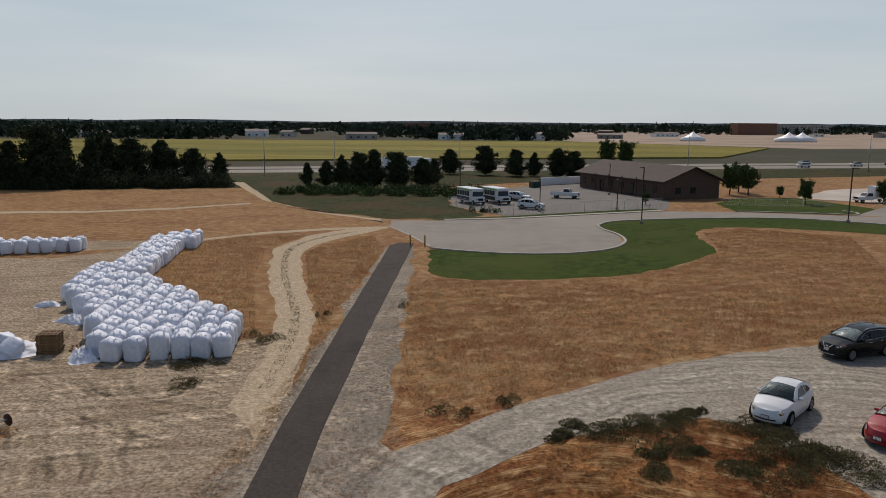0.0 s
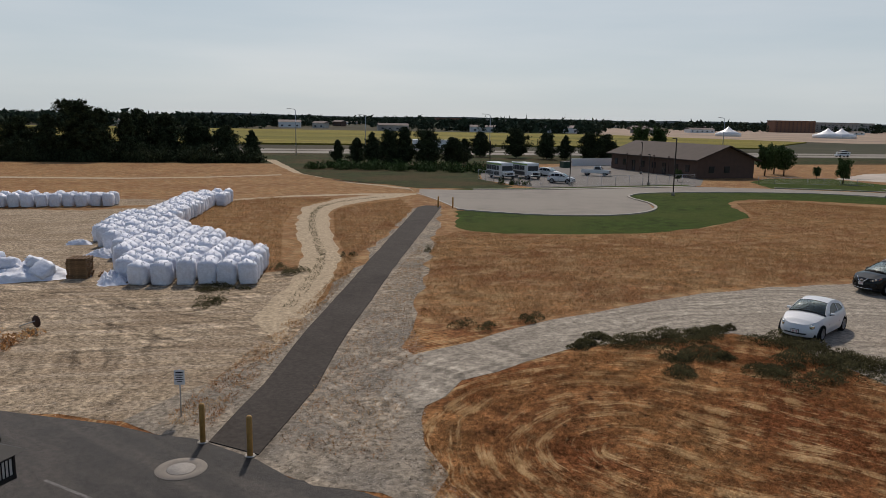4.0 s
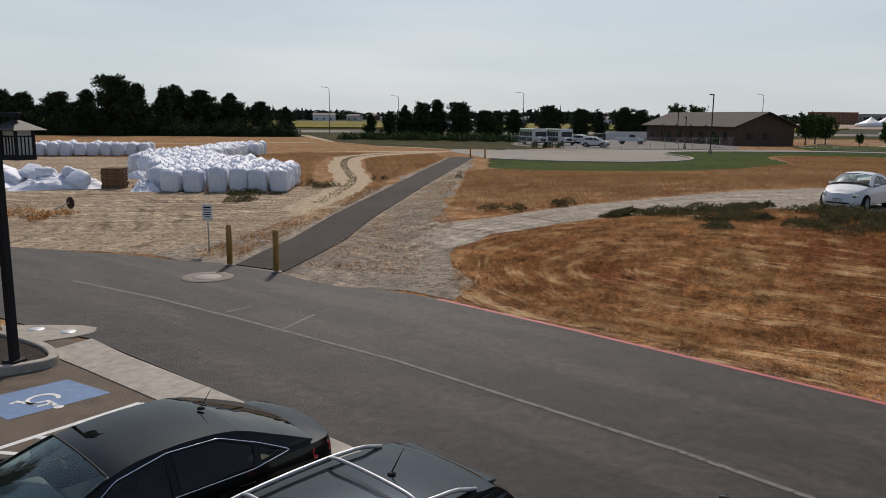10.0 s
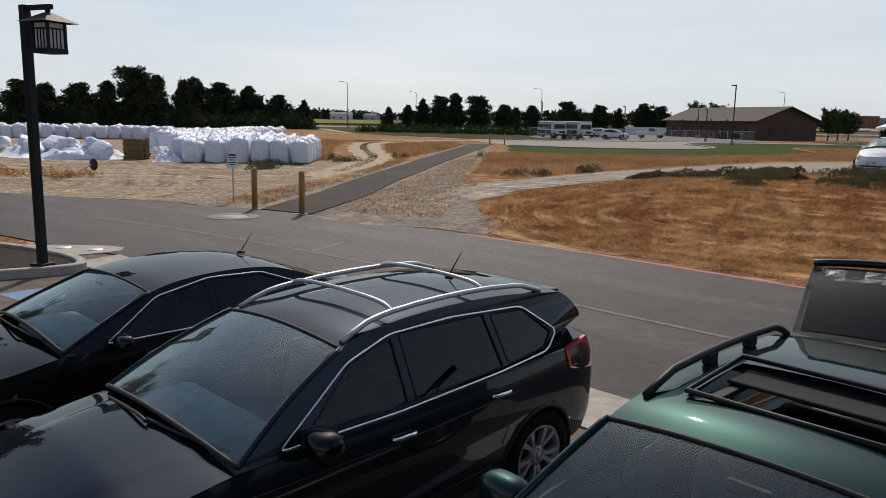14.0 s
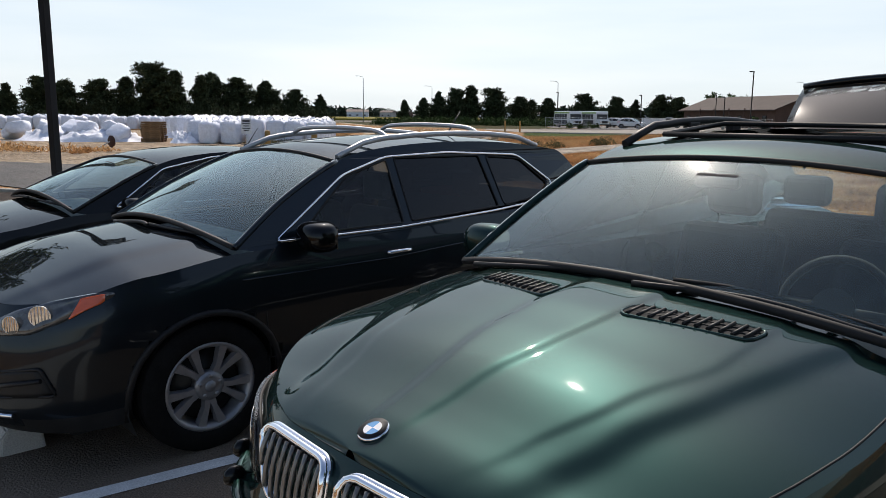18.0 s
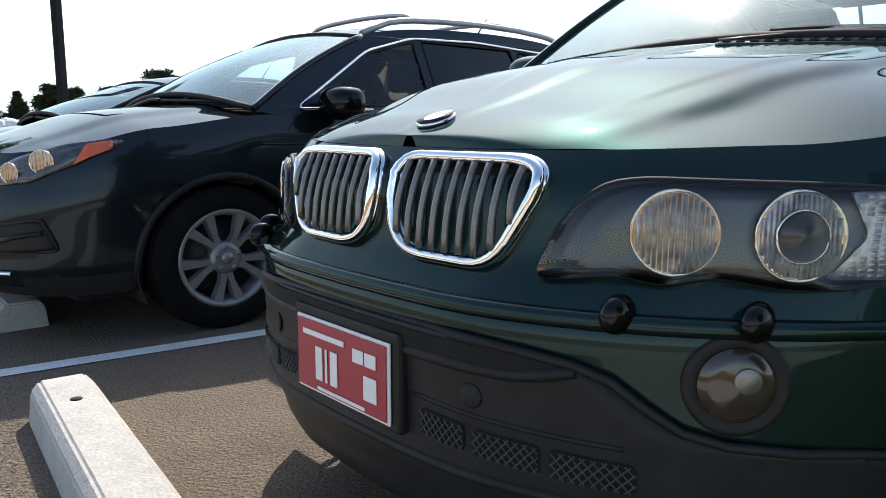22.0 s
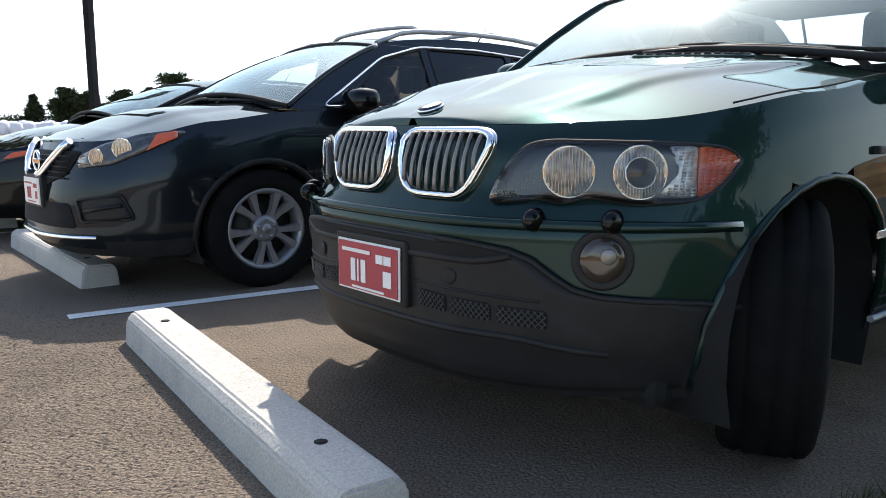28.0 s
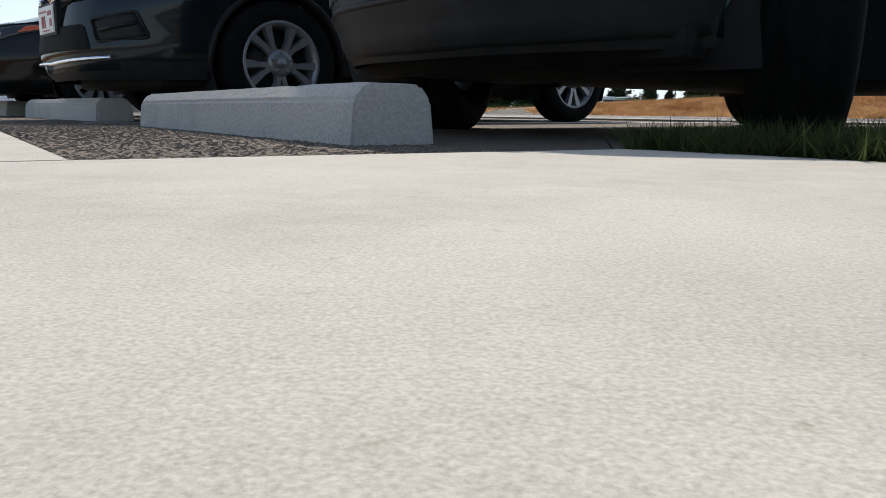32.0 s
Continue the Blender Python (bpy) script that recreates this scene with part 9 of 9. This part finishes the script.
small_car(pose(11.95, 31.1, 0.875, 0, 0, 50 - 90), M["white_car"], {}, "white rounded two-door car parked on gravel", "small_car", "cars on the gravel drive")
small_car(pose(15.65, 29.0, 0.89, 0, 0, 37 - 90), M["red_paint"], dict(roof=[(1.25, 1.0), (1.7, 1.24), (2.1, 1.38), (2.6, 1.42), (3.1, 1.36), (3.9, 1.02)]), "bright red hatchback parked on gravel", "small_car", "cars on the gravel drive")
crossover(pose(18.93, 41.3, 0.89, 0, 0, 25 - 90), M["black_paint"], "black crossover car parked on the gravel drive", "cars on the gravel drive", False)
far_a = crossover(pose(8.0, 137.0, 0, 0, 0, 150 - 90), M["white_car"], "white crossover car in the fenced lot", "far parked cars", False)
far_b = copy_thing(far_a, pose(9.6, 123.4, 0, 0, 0, 160 - 90))
tagged(far_b, "white people carrier beside the fence")


def pickup(m, box_truck=False):
    t = thing("box_truck" if box_truck else "pickup_truck", m, "white box truck parked at the street" if box_truck else "white pickup truck in the fenced lot", "truck", "far parked cars")
    w = M["white_car"]
    part("bonnet", box(bmesh.new(), -0.92, 0.15, 0.55, 0.92, 1.5, 1.15, 0.09, 3), w, t)
    bm = bmesh.new()
    box(bm, -0.90, 1.3, 0.5, 0.90, 3.1, 1.15, 0.05, 2)
    v = [bm.verts.new(p) for p in ((-0.86, 1.35, 1.14), (0.86, 1.35, 1.14), (0.86, 3.08, 1.14), (-0.86, 3.08, 1.14), (-0.70, 1.95, 1.82), (0.70, 1.95, 1.82), (0.70, 2.95, 1.82), (-0.70, 2.95, 1.82))]
    for f in ((0, 1, 5, 4), (1, 2, 6, 5), (2, 3, 7, 6), (3, 0, 4, 7), (4, 5, 6, 7)):
        bm.faces.new([v[i] for i in f])
    bmesh.ops.recalc_face_normals(bm, faces=bm.faces)
    part("cab", bm, w, t)
    for q in (((-0.74, 1.44, 1.22), (0.74, 1.44, 1.22), (0.64, 1.88, 1.74), (-0.64, 1.88, 1.74)), ((0.855, 1.62, 1.2), (0.855, 2.9, 1.2), (0.745, 2.86, 1.72), (0.745, 2.02, 1.72)), ((-0.855, 1.62, 1.2), (-0.855, 2.9, 1.2), (-0.745, 2.86, 1.72), (-0.745, 2.02, 1.72))):
        bm = bmesh.new()
        bm.faces.new([bm.verts.new(Vector(p) + Vector((math.copysign(0.012, p[0]) if abs(q[0][0] - q[1][0]) < 0.1 else 0, -0.02 if abs(q[0][0] - q[1][0]) > 0.1 else 0, 0.012))) for p in q])
        part("window", bm, M["cabin_dark"], t)
    if box_truck:
        part("box_body", box(bmesh.new(), -1.1, 3.15, 0.7, 1.1, 6.6, 3.0, 0.04), w, t)
    else:
        for x in (-0.92, 0.84):
            part("bed_side", box(bmesh.new(), x, 3.12, 0.55, x + 0.08, 5.4, 1.15, 0.02), w, t)
        part("tailgate", box(bmesh.new(), -0.83, 5.32, 0.55, 0.83, 5.4, 1.12, 0.02), w, t)
        part("bed", box(bmesh.new(), -0.83, 3.13, 0.55, 0.83, 5.31, 0.65), M["black_plastic"], t)
    part("grille", box(bmesh.new(), -0.6, 0.10, 0.7, 0.6, 0.155, 1.05, 0.02), M["black_plastic"], t)
    part("bumper", box(bmesh.new(), -0.95, 0.0, 0.42, 0.95, 0.16, 0.62, 0.04), M["galvanised"], t)
    for x in (-0.78, 0.78):
        part("headlamp", box(bmesh.new(), x - 0.14, 0.11, 0.78, x + 0.14, 0.152, 1.0, 0.02), M["reflector"], t)
        for y in (0.95, 5.5 if box_truck else 4.3):
            wheel(t, x, y, 0.38, 0.25, 0.23, (5, 0.0), 0, 1 if x > 0 else -1)
    return t


pickup(pose(17.6, 143.2, 0, 0, 0, 165 - 90)), pickup(pose(67.5, 142.0, 0, 0, 0, 10 - 90), True)


def shuttle_bus(m):
    t = thing("shuttle_bus", m, "white shuttle bus with a green roof band", "bus", "shuttle buses in the lot")
    w = M["white_car"]
    part("body", box(bmesh.new(), -1.15, 1.1, 0.45, 1.15, 7.0, 2.75, 0.12, 3), w, t)
    part("bonnet", box(bmesh.new(), -0.95, 0.1, 0.5, 0.95, 1.25, 1.35, 0.12, 3), w, t)
    part("roof_band", box(bmesh.new(), -1.165, 1.2, 2.35, 1.165, 6.9, 2.6, 0.03), material("lime_band", (0.22, 0.36, 0.08), 0.5, 0, 0.08, 3.0), t)
    for x in (-1.155, 1.155):
        for k in range(5):
            part("side_window", box(bmesh.new(), x - 0.012, 2.1 + k * 0.95, 1.45, x + 0.012, 2.95 + k * 0.95, 2.25, 0.01), M["cabin_dark"], t)
        part("side_band", box(bmesh.new(), x - 0.011, 2.0, 0.62, x + 0.011, 6.9, 1.25, 0.005), material("dark_band", (0.03, 0.035, 0.04), 0.5, 0, 0.1, 3.0), t)
    part("windscreen", box(bmesh.new(), -1.0, 1.07, 1.42, 1.0, 1.11, 2.25, 0.015), M["cabin_dark"], t)
    part("grille", box(bmesh.new(), -0.55, 0.07, 0.75, 0.55, 0.12, 1.15, 0.02), M["black_plastic"], t)
    part("bumper", box(bmesh.new(), -1.0, 0.0, 0.4, 1.0, 0.16, 0.62, 0.04), M["black_plastic"], t)
    for x in (-0.98, 0.98):
        part("headlamp", box(bmesh.new(), x * 0.78 - 0.12, 0.075, 0.85, x * 0.78 + 0.12, 0.115, 1.08, 0.02), M["reflector"], t)
        for y in (0.9, 5.3):
            wheel(t, x * 0.98, y, 0.4, 0.25, 0.24, (5, 0.0), 0, 1 if x > 0 else -1)
    return t


_b = shuttle_bus(pose(-0.9, 129.0, 0, 0, 0, 118 - 90))
copy_thing(_b, pose(3.5, 130.4, 0, 0, 0, 118 - 90))


def road_vehicle(x, y, turn, long, mat, lorry=False):
    """A vehicle on the distant highway."""
    t = thing("lorry" if lorry else "highway_car", pose(x, y, 0.02, 0, 0, turn), "white articulated lorry on the highway" if lorry else "car passing on the distant highway", "lorry" if lorry else "car", "highway traffic")
    if lorry:
        part("trailer", box(bmesh.new(), -6, -1.25, 1.1, 6, 1.25, 4.0, 0.06), M["white_paint"], t)
        part("cab", box(bmesh.new(), 6.3, -1.2, 0.6, 8.6, 1.2, 3.6, 0.2, 3), mat, t)
        xs = (-5, -3.8, 5, 7.6)
    else:
        part("body", box(bmesh.new(), -long / 2, -0.9, 0.35, long / 2, 0.9, 1.0, 0.16, 3), mat, t)
        bm = bmesh.new()
        v = [bm.verts.new(p) for p in [(sx * long * a, sy * b, z) for z, a, b in ((0.98, 0.34, 0.82), (1.5, 0.2, 0.66)) for sx, sy in ((-1, -1), (1, -1), (1, 1), (-1, 1))]]
        for f in ((0, 1, 5, 4), (1, 2, 6, 5), (2, 3, 7, 6), (3, 0, 4, 7), (4, 5, 6, 7)):
            bm.faces.new([v[i] for i in f])
        bmesh.ops.recalc_face_normals(bm, faces=bm.faces)
        part("cabin", bm, M["cabin_dark"], t)
        part("roof", box(bmesh.new(), -long * 0.2, -0.66, 1.49, long * 0.2, 0.66, 1.54, 0.02), mat, t)
        xs = (-long * 0.3, long * 0.3)
    for q in xs:
        for sy in (-1, 1):
            bm = bmesh.new()
            lathe(bm, [(0.33, 0), (0.33, 0.2), (0.2, 0.22), (0.0, 0.22)], 16, pose(q, sy * (1.1 if lorry else 0.82) - 0.1, 0.33, -90))
            part("wheel", bm, M["tyre"], t)
    return t


hw = math.degrees(math.atan2(280, 940))
for k, (f, lane, mat, lorry) in enumerate(((0.42, -2, M["white_paint"], True), (0.475, 2, M["white_car"], False), (0.56, -2, M["white_car"], False), (0.575, 16, M["white_car"], False), (0.60, 2, M["grey_paint"], False), (0.615, 16, M["white_car"], False), (0.63, -2, M["white_car"], False), (0.645, 2, M["black_paint"], False), (0.585, 2, M["white_car"], False), (0.36, 2, M["white_car"], False), (0.68, 2, M["white_car"], False))):
    road_vehicle(-420 + 940 * f - 0.285 * lane, 108 + 280 * f + 0.958 * lane, hw, 4.6, mat, lorry)


# ---- the brown building and the far parking lot ----
def brown_building():
    t = thing("building", pose(39.0, 145.5, 0, 0, 0, math.degrees(math.atan2(0.917, -0.40)) - 90), "low brown building with a wide gabled shingle roof", "building")
    L, W, E, R = 30.5, 6.3, 3.7, 6.1
    bm = bmesh.new()
    v = [bm.verts.new(p) for p in ((-W, 0, -0.05), (W, 0, -0.05), (W, 0, E), (0, 0, R - 0.25), (-W, 0, E), (-W, L, -0.05), (W, L, -0.05), (W, L, E), (0, L, R - 0.25), (-W, L, E))]
    for f in ((0, 1, 2, 3, 4), (9, 8, 7, 6, 5), (1, 6, 7, 2), (5, 0, 4, 9)):
        bm.faces.new([v[i] for i in f])
    part("wall", bm, M["wall_brown"], t)
    bm = bmesh.new()
    o = 0.9
    sl = (R - E) / W
    for s in (-1, 1):
        q = [(0, -o, R), (0, L + o, R), (s * (W + o), L + o, R - sl * (W + o)), (s * (W + o), -o, R - sl * (W + o))]
        a = [bm.verts.new(p) for p in q]
        b = [bm.verts.new((x, y, z - 0.22)) for x, y, z in q]
        bm.faces.new(a), bm.faces.new(list(reversed(b)))
        for i in range(4):
            bm.faces.new((a[i], b[i], b[(i + 1) % 4], a[(i + 1) % 4]))
    bmesh.ops.recalc_face_normals(bm, faces=bm.faces)
    part("roof", bm, M["roof_brown"], t, "brown shingle roof")
    dark = material("dark_pane", (0.02, 0.022, 0.025), 0.1, 0, 0.1, 1.0)
    for k, y in enumerate((3, 6.5, 10.5, 14, 18, 21.5, 25, 28.5)):
        door = k in (2, 5)
        w = part("door" if door else "window", box(bmesh.new(), -W - 0.06, y - 0.6, 0.0 if door else 1.0, -W + 0.05, y + 0.6, 2.3, 0.02), M["black_metal"], t)
        part("pane", box(bmesh.new(), -W - 0.08, y - 0.5, 0.3 if door else 1.08, -W - 0.062, y + 0.5, 2.2), dark, w)
    for x in (-3.2, 0.2):
        w = part("window", box(bmesh.new(), x - 0.6, -0.06, 1.0, x + 0.6, 0.05, 2.2, 0.02), M["black_metal"], t)
        part("pane", box(bmesh.new(), x - 0.5, -0.08, 1.08, x + 0.5, -0.062, 2.12), dark, w)
    for y in (8, 13, 18, 23):
        part("porch_post", box(bmesh.new(), -W - 0.85, y - 0.1, 0, -W - 0.65, y + 0.1, E - 0.05, 0.01), M["wall_brown"], t)


brown_building()


def fence(pts, h, gap, label):
    t = thing("fence", pose(*pts[0], 0), label, "fence")
    o = Vector(pts[0])
    for a, b in zip(pts, pts[1:]):
        a, b = Vector(a) - o, Vector(b) - o
        n = max(1, round((b - a).length / gap))
        for i in range(n):
            p = a.lerp(b, i / n)
            part("post", tube(bmesh.new(), [(p.x, p.y, 0), (p.x, p.y, h)], 0.03, 6), M["galvanised"], t)
        for z in (h - 0.03, 0.12):
            part("rail", tube(bmesh.new(), [(a.x, a.y, z), (b.x, b.y, z)], 0.02, 5), M["galvanised"], t)
        bm = bmesh.new()
        d = (b - a)
        m = int(d.length / 0.28)
        for i in range(m):
            for s in (0, 1):
                p, q = a.lerp(b, i / m), a.lerp(b, min(1, (i + h / 0.28 * 0.28 / d.length * m) / m))
                lo, hi = (0.1, h) if s == 0 else (h, 0.1)
                tube(bm, [(p.x, p.y, lo), (q.x, q.y, hi)], 0.004, 3, caps=False)
        part("mesh", bm, M["galvanised"], t, "diamond wire mesh")
    return t


fence([(-6.3, 128), (0.5, 117.2), (4.2, 115.2), (29.6, 128.4)], 1.7, 2.6, "chain-link fence along the parking lot")
fence([(41.5, 134), (60, 133)], 1.2, 2.6, "low wire fence beside the building")
fence([(66, 133), (84, 128), (100, 122)], 1.6, 3.0, "wire fence across the street")
ob = part("low_wall", box(bmesh.new(), -6, -0.12, 0, 6, 0.12, 1.7, 0.02), M["white_paint"], None, "", False, pose(17.5, 178, 0, 0, 0, 35))
tagged(ob, "white screening wall at the back of the lot", "wall")


def dumpster():
    t = thing("dumpster", pose(10.8, 168, 0, 0, 0, 30), "dark green steel dumpster", "dumpster")
    g = material("dumpster_green", (0.03, 0.06, 0.04), 0.6, 0.2, 0.2, 3.0)
    part("body", box(bmesh.new(), -1, -0.8, 0, 1, 0.8, 1.3, 0.03), g, t)
    part("lid", box(bmesh.new(), -1.03, -0.83, 1.31, 1.03, 0.83, 1.38, 0.02), M["black_plastic"], t)


dumpster()


# ---- far distance: houses, sheds, tents and woods ----
def far_house(x, y, w, d, h, turn, mat, roof=True, label="distant pale low building with a pitched roof", name="house"):
    t = thing(name, pose(x, y, 0, 0, 0, turn), label, "building", "distant buildings")
    part("wall", box(bmesh.new(), -w / 2, -d / 2, -0.1, w / 2, d / 2, h), mat, t)
    bm = bmesh.new()
    if roof:
        v = [bm.verts.new(p) for p in ((-w / 2 - 0.5, -d / 2 - 0.5, h), (w / 2 + 0.5, -d / 2 - 0.5, h), (w / 2 + 0.5, d / 2 + 0.5, h), (-w / 2 - 0.5, d / 2 + 0.5, h), (-w / 2 - 0.5, 0, h * 1.4), (w / 2 + 0.5, 0, h * 1.4))]
        for f in ((0, 1, 5, 4), (2, 3, 4, 5), (0, 4, 3), (1, 2, 5), (3, 2, 1, 0)):
            bm.faces.new([v[i] for i in f])
    else:
        box(bm, -w / 2 - 0.3, -d / 2 - 0.3, h + 0.01, w / 2 + 0.3, d / 2 + 0.3, h + 0.6)
    part("roof", bm, M["far_roof"] if roof else mat, t)
    n = max(2, int(w / 6))
    for k in range(n):
        for z in [1.2 + 3.2 * s for s in range(max(1, int(h / 3.4)))]:
            part("window", box(bmesh.new(), -w / 2 + (k + 0.35) * w / n, -d / 2 - 0.06, z, -w / 2 + (k + 0.65) * w / n, -d / 2 + 0.02, z + 1.4), M["cabin_dark"], t)
    return t


rnd = random.Random(11)
far_house(405, 1190, 62, 24, 17, 10, M["far_brick"], False, "distant four-storey brown brick block")
far_house(520, 1330, 70, 24, 16, 5, M["far_wall"], False, "distant pale apartment block")
far_house(590, 1420, 60, 24, 16, 5, M["far_wall"], False, "distant pale apartment block")
far_house(-35, 1500, 60, 30, 12, 0, M["far_wall"], False, "distant white industrial hall")
far_house(-150, 1650, 60, 24, 14, 0, M["far_brick"], False, "distant brown industrial hall")
for k in range(34):
    y = rnd.uniform(640, 1500)
    x = rnd.uniform(-0.62, 0.62) * y
    far_house(x, y, rnd.uniform(12, 34), rnd.uniform(9, 14), rnd.uniform(3.2, 5.5), rnd.uniform(-30, 30), rnd.choice((M["far_wall"], M["white_paint"], M["wall_brown"])))


def tent(x, y, r):
    t = thing("tent", pose(x, y, 0), "white peaked marquee tent far off", "tent")
    bm = bmesh.new()
    lathe(bm, [(r, 0.0), (r, 2.6), (r * 0.55, 4.4), (r * 0.2, 6.6), (0.1, 8.6)], 12)
    part("canopy", bm, M["white_paint"], t)
    part("pole", tube(bmesh.new(), [(0, 0, 0), (0, 0, 9.4)], 0.12, 6), M["galvanised"], t)


tent(183, 690, 11), tent(266, 690, 12), tent(279, 694, 12)


def far_woods(name, count, ylo, yhi, size, seed, label, gap=0.0):
    """Far woodland: uneven crowns of a few dozen facets each, as one mass."""
    rnd = random.Random(seed)
    bm = bmesh.new()
    vs, fs = [], []
    for _ in range(count):
        y = ylo * (yhi / ylo) ** rnd.random()
        x = rnd.uniform(-0.72, 0.72) * y
        if noise.noise(Vector((x * 0.004, y * 0.003, seed))) < gap:
            continue
        if inside((x, y), [(-420, 180), (-110, 255), (40, 305), (110, 330), (190, 470), (70, 640), (-70, 620), (-420, 560)]):
            continue
        if inside((x, y), [(60, 560), (200, 470), (760, 700), (760, 1300), (120, 1100)]):
            continue
        h = rnd.uniform(0.6, 1.25) * size
        w = h * rnd.uniform(0.35, 0.75)
        for i in range(26):
            a, f = rnd.uniform(0, 6.28), rnd.random()
            r = w * 0.5 * math.sin(math.pi * (0.15 + 0.8 * f)) * rnd.uniform(0.5, 1.1)
            c = (x + r * math.cos(a), y + r * math.sin(a), h * f)
            s = w * 0.34
            k = len(vs)
            vs += [(c[0] + rnd.gauss(0, s), c[1] + rnd.gauss(0, s), max(0, c[2] + rnd.gauss(0, s))) for _ in range(3)]
            fs.append((k, k + 1, k + 2))
    bm.free()
    me = bpy.data.meshes.new(name)
    me.from_pydata(vs, [], fs)
    me.materials.append(M["far_tree"])
    return tagged(new(name, me), label, "woods", "", "stuff")


far_woods("far_woods", 3400, 600, 1300, 8.5, 1, "scattered trees and town gardens in the distance", -0.05)
far_woods("far_woods", 6500, 1300, 4600, 11, 2, "tree-covered town reaching to the horizon", -0.25)
far_woods("far_woods", 260, 330, 640, 9, 3, "trees behind the corn field", 0.1)
# horizon hills, with distance haze painted in as a flat blue-grey
bm = bmesh.new()
_p = None
for k in range(90):
    x = -4700 + k * 105
    h = 26 + 14 * noise.noise(Vector((k * 0.13, 0, 0))) + 5 * noise.noise(Vector((k * 0.7, 3, 0)))
    row = (bm.verts.new((x, 4850, -5)), bm.verts.new((x, 4890, h)))
    if _p:
        bm.faces.new((_p[0], row[0], row[1], _p[1]))
    _p = row
tagged(part("backdrop_hills", bm, material("hill", (0.10, 0.12, 0.12), 1.0, 0, 0.1, 0.002)), "low hazy hills on the horizon", "hills", "", "structure")
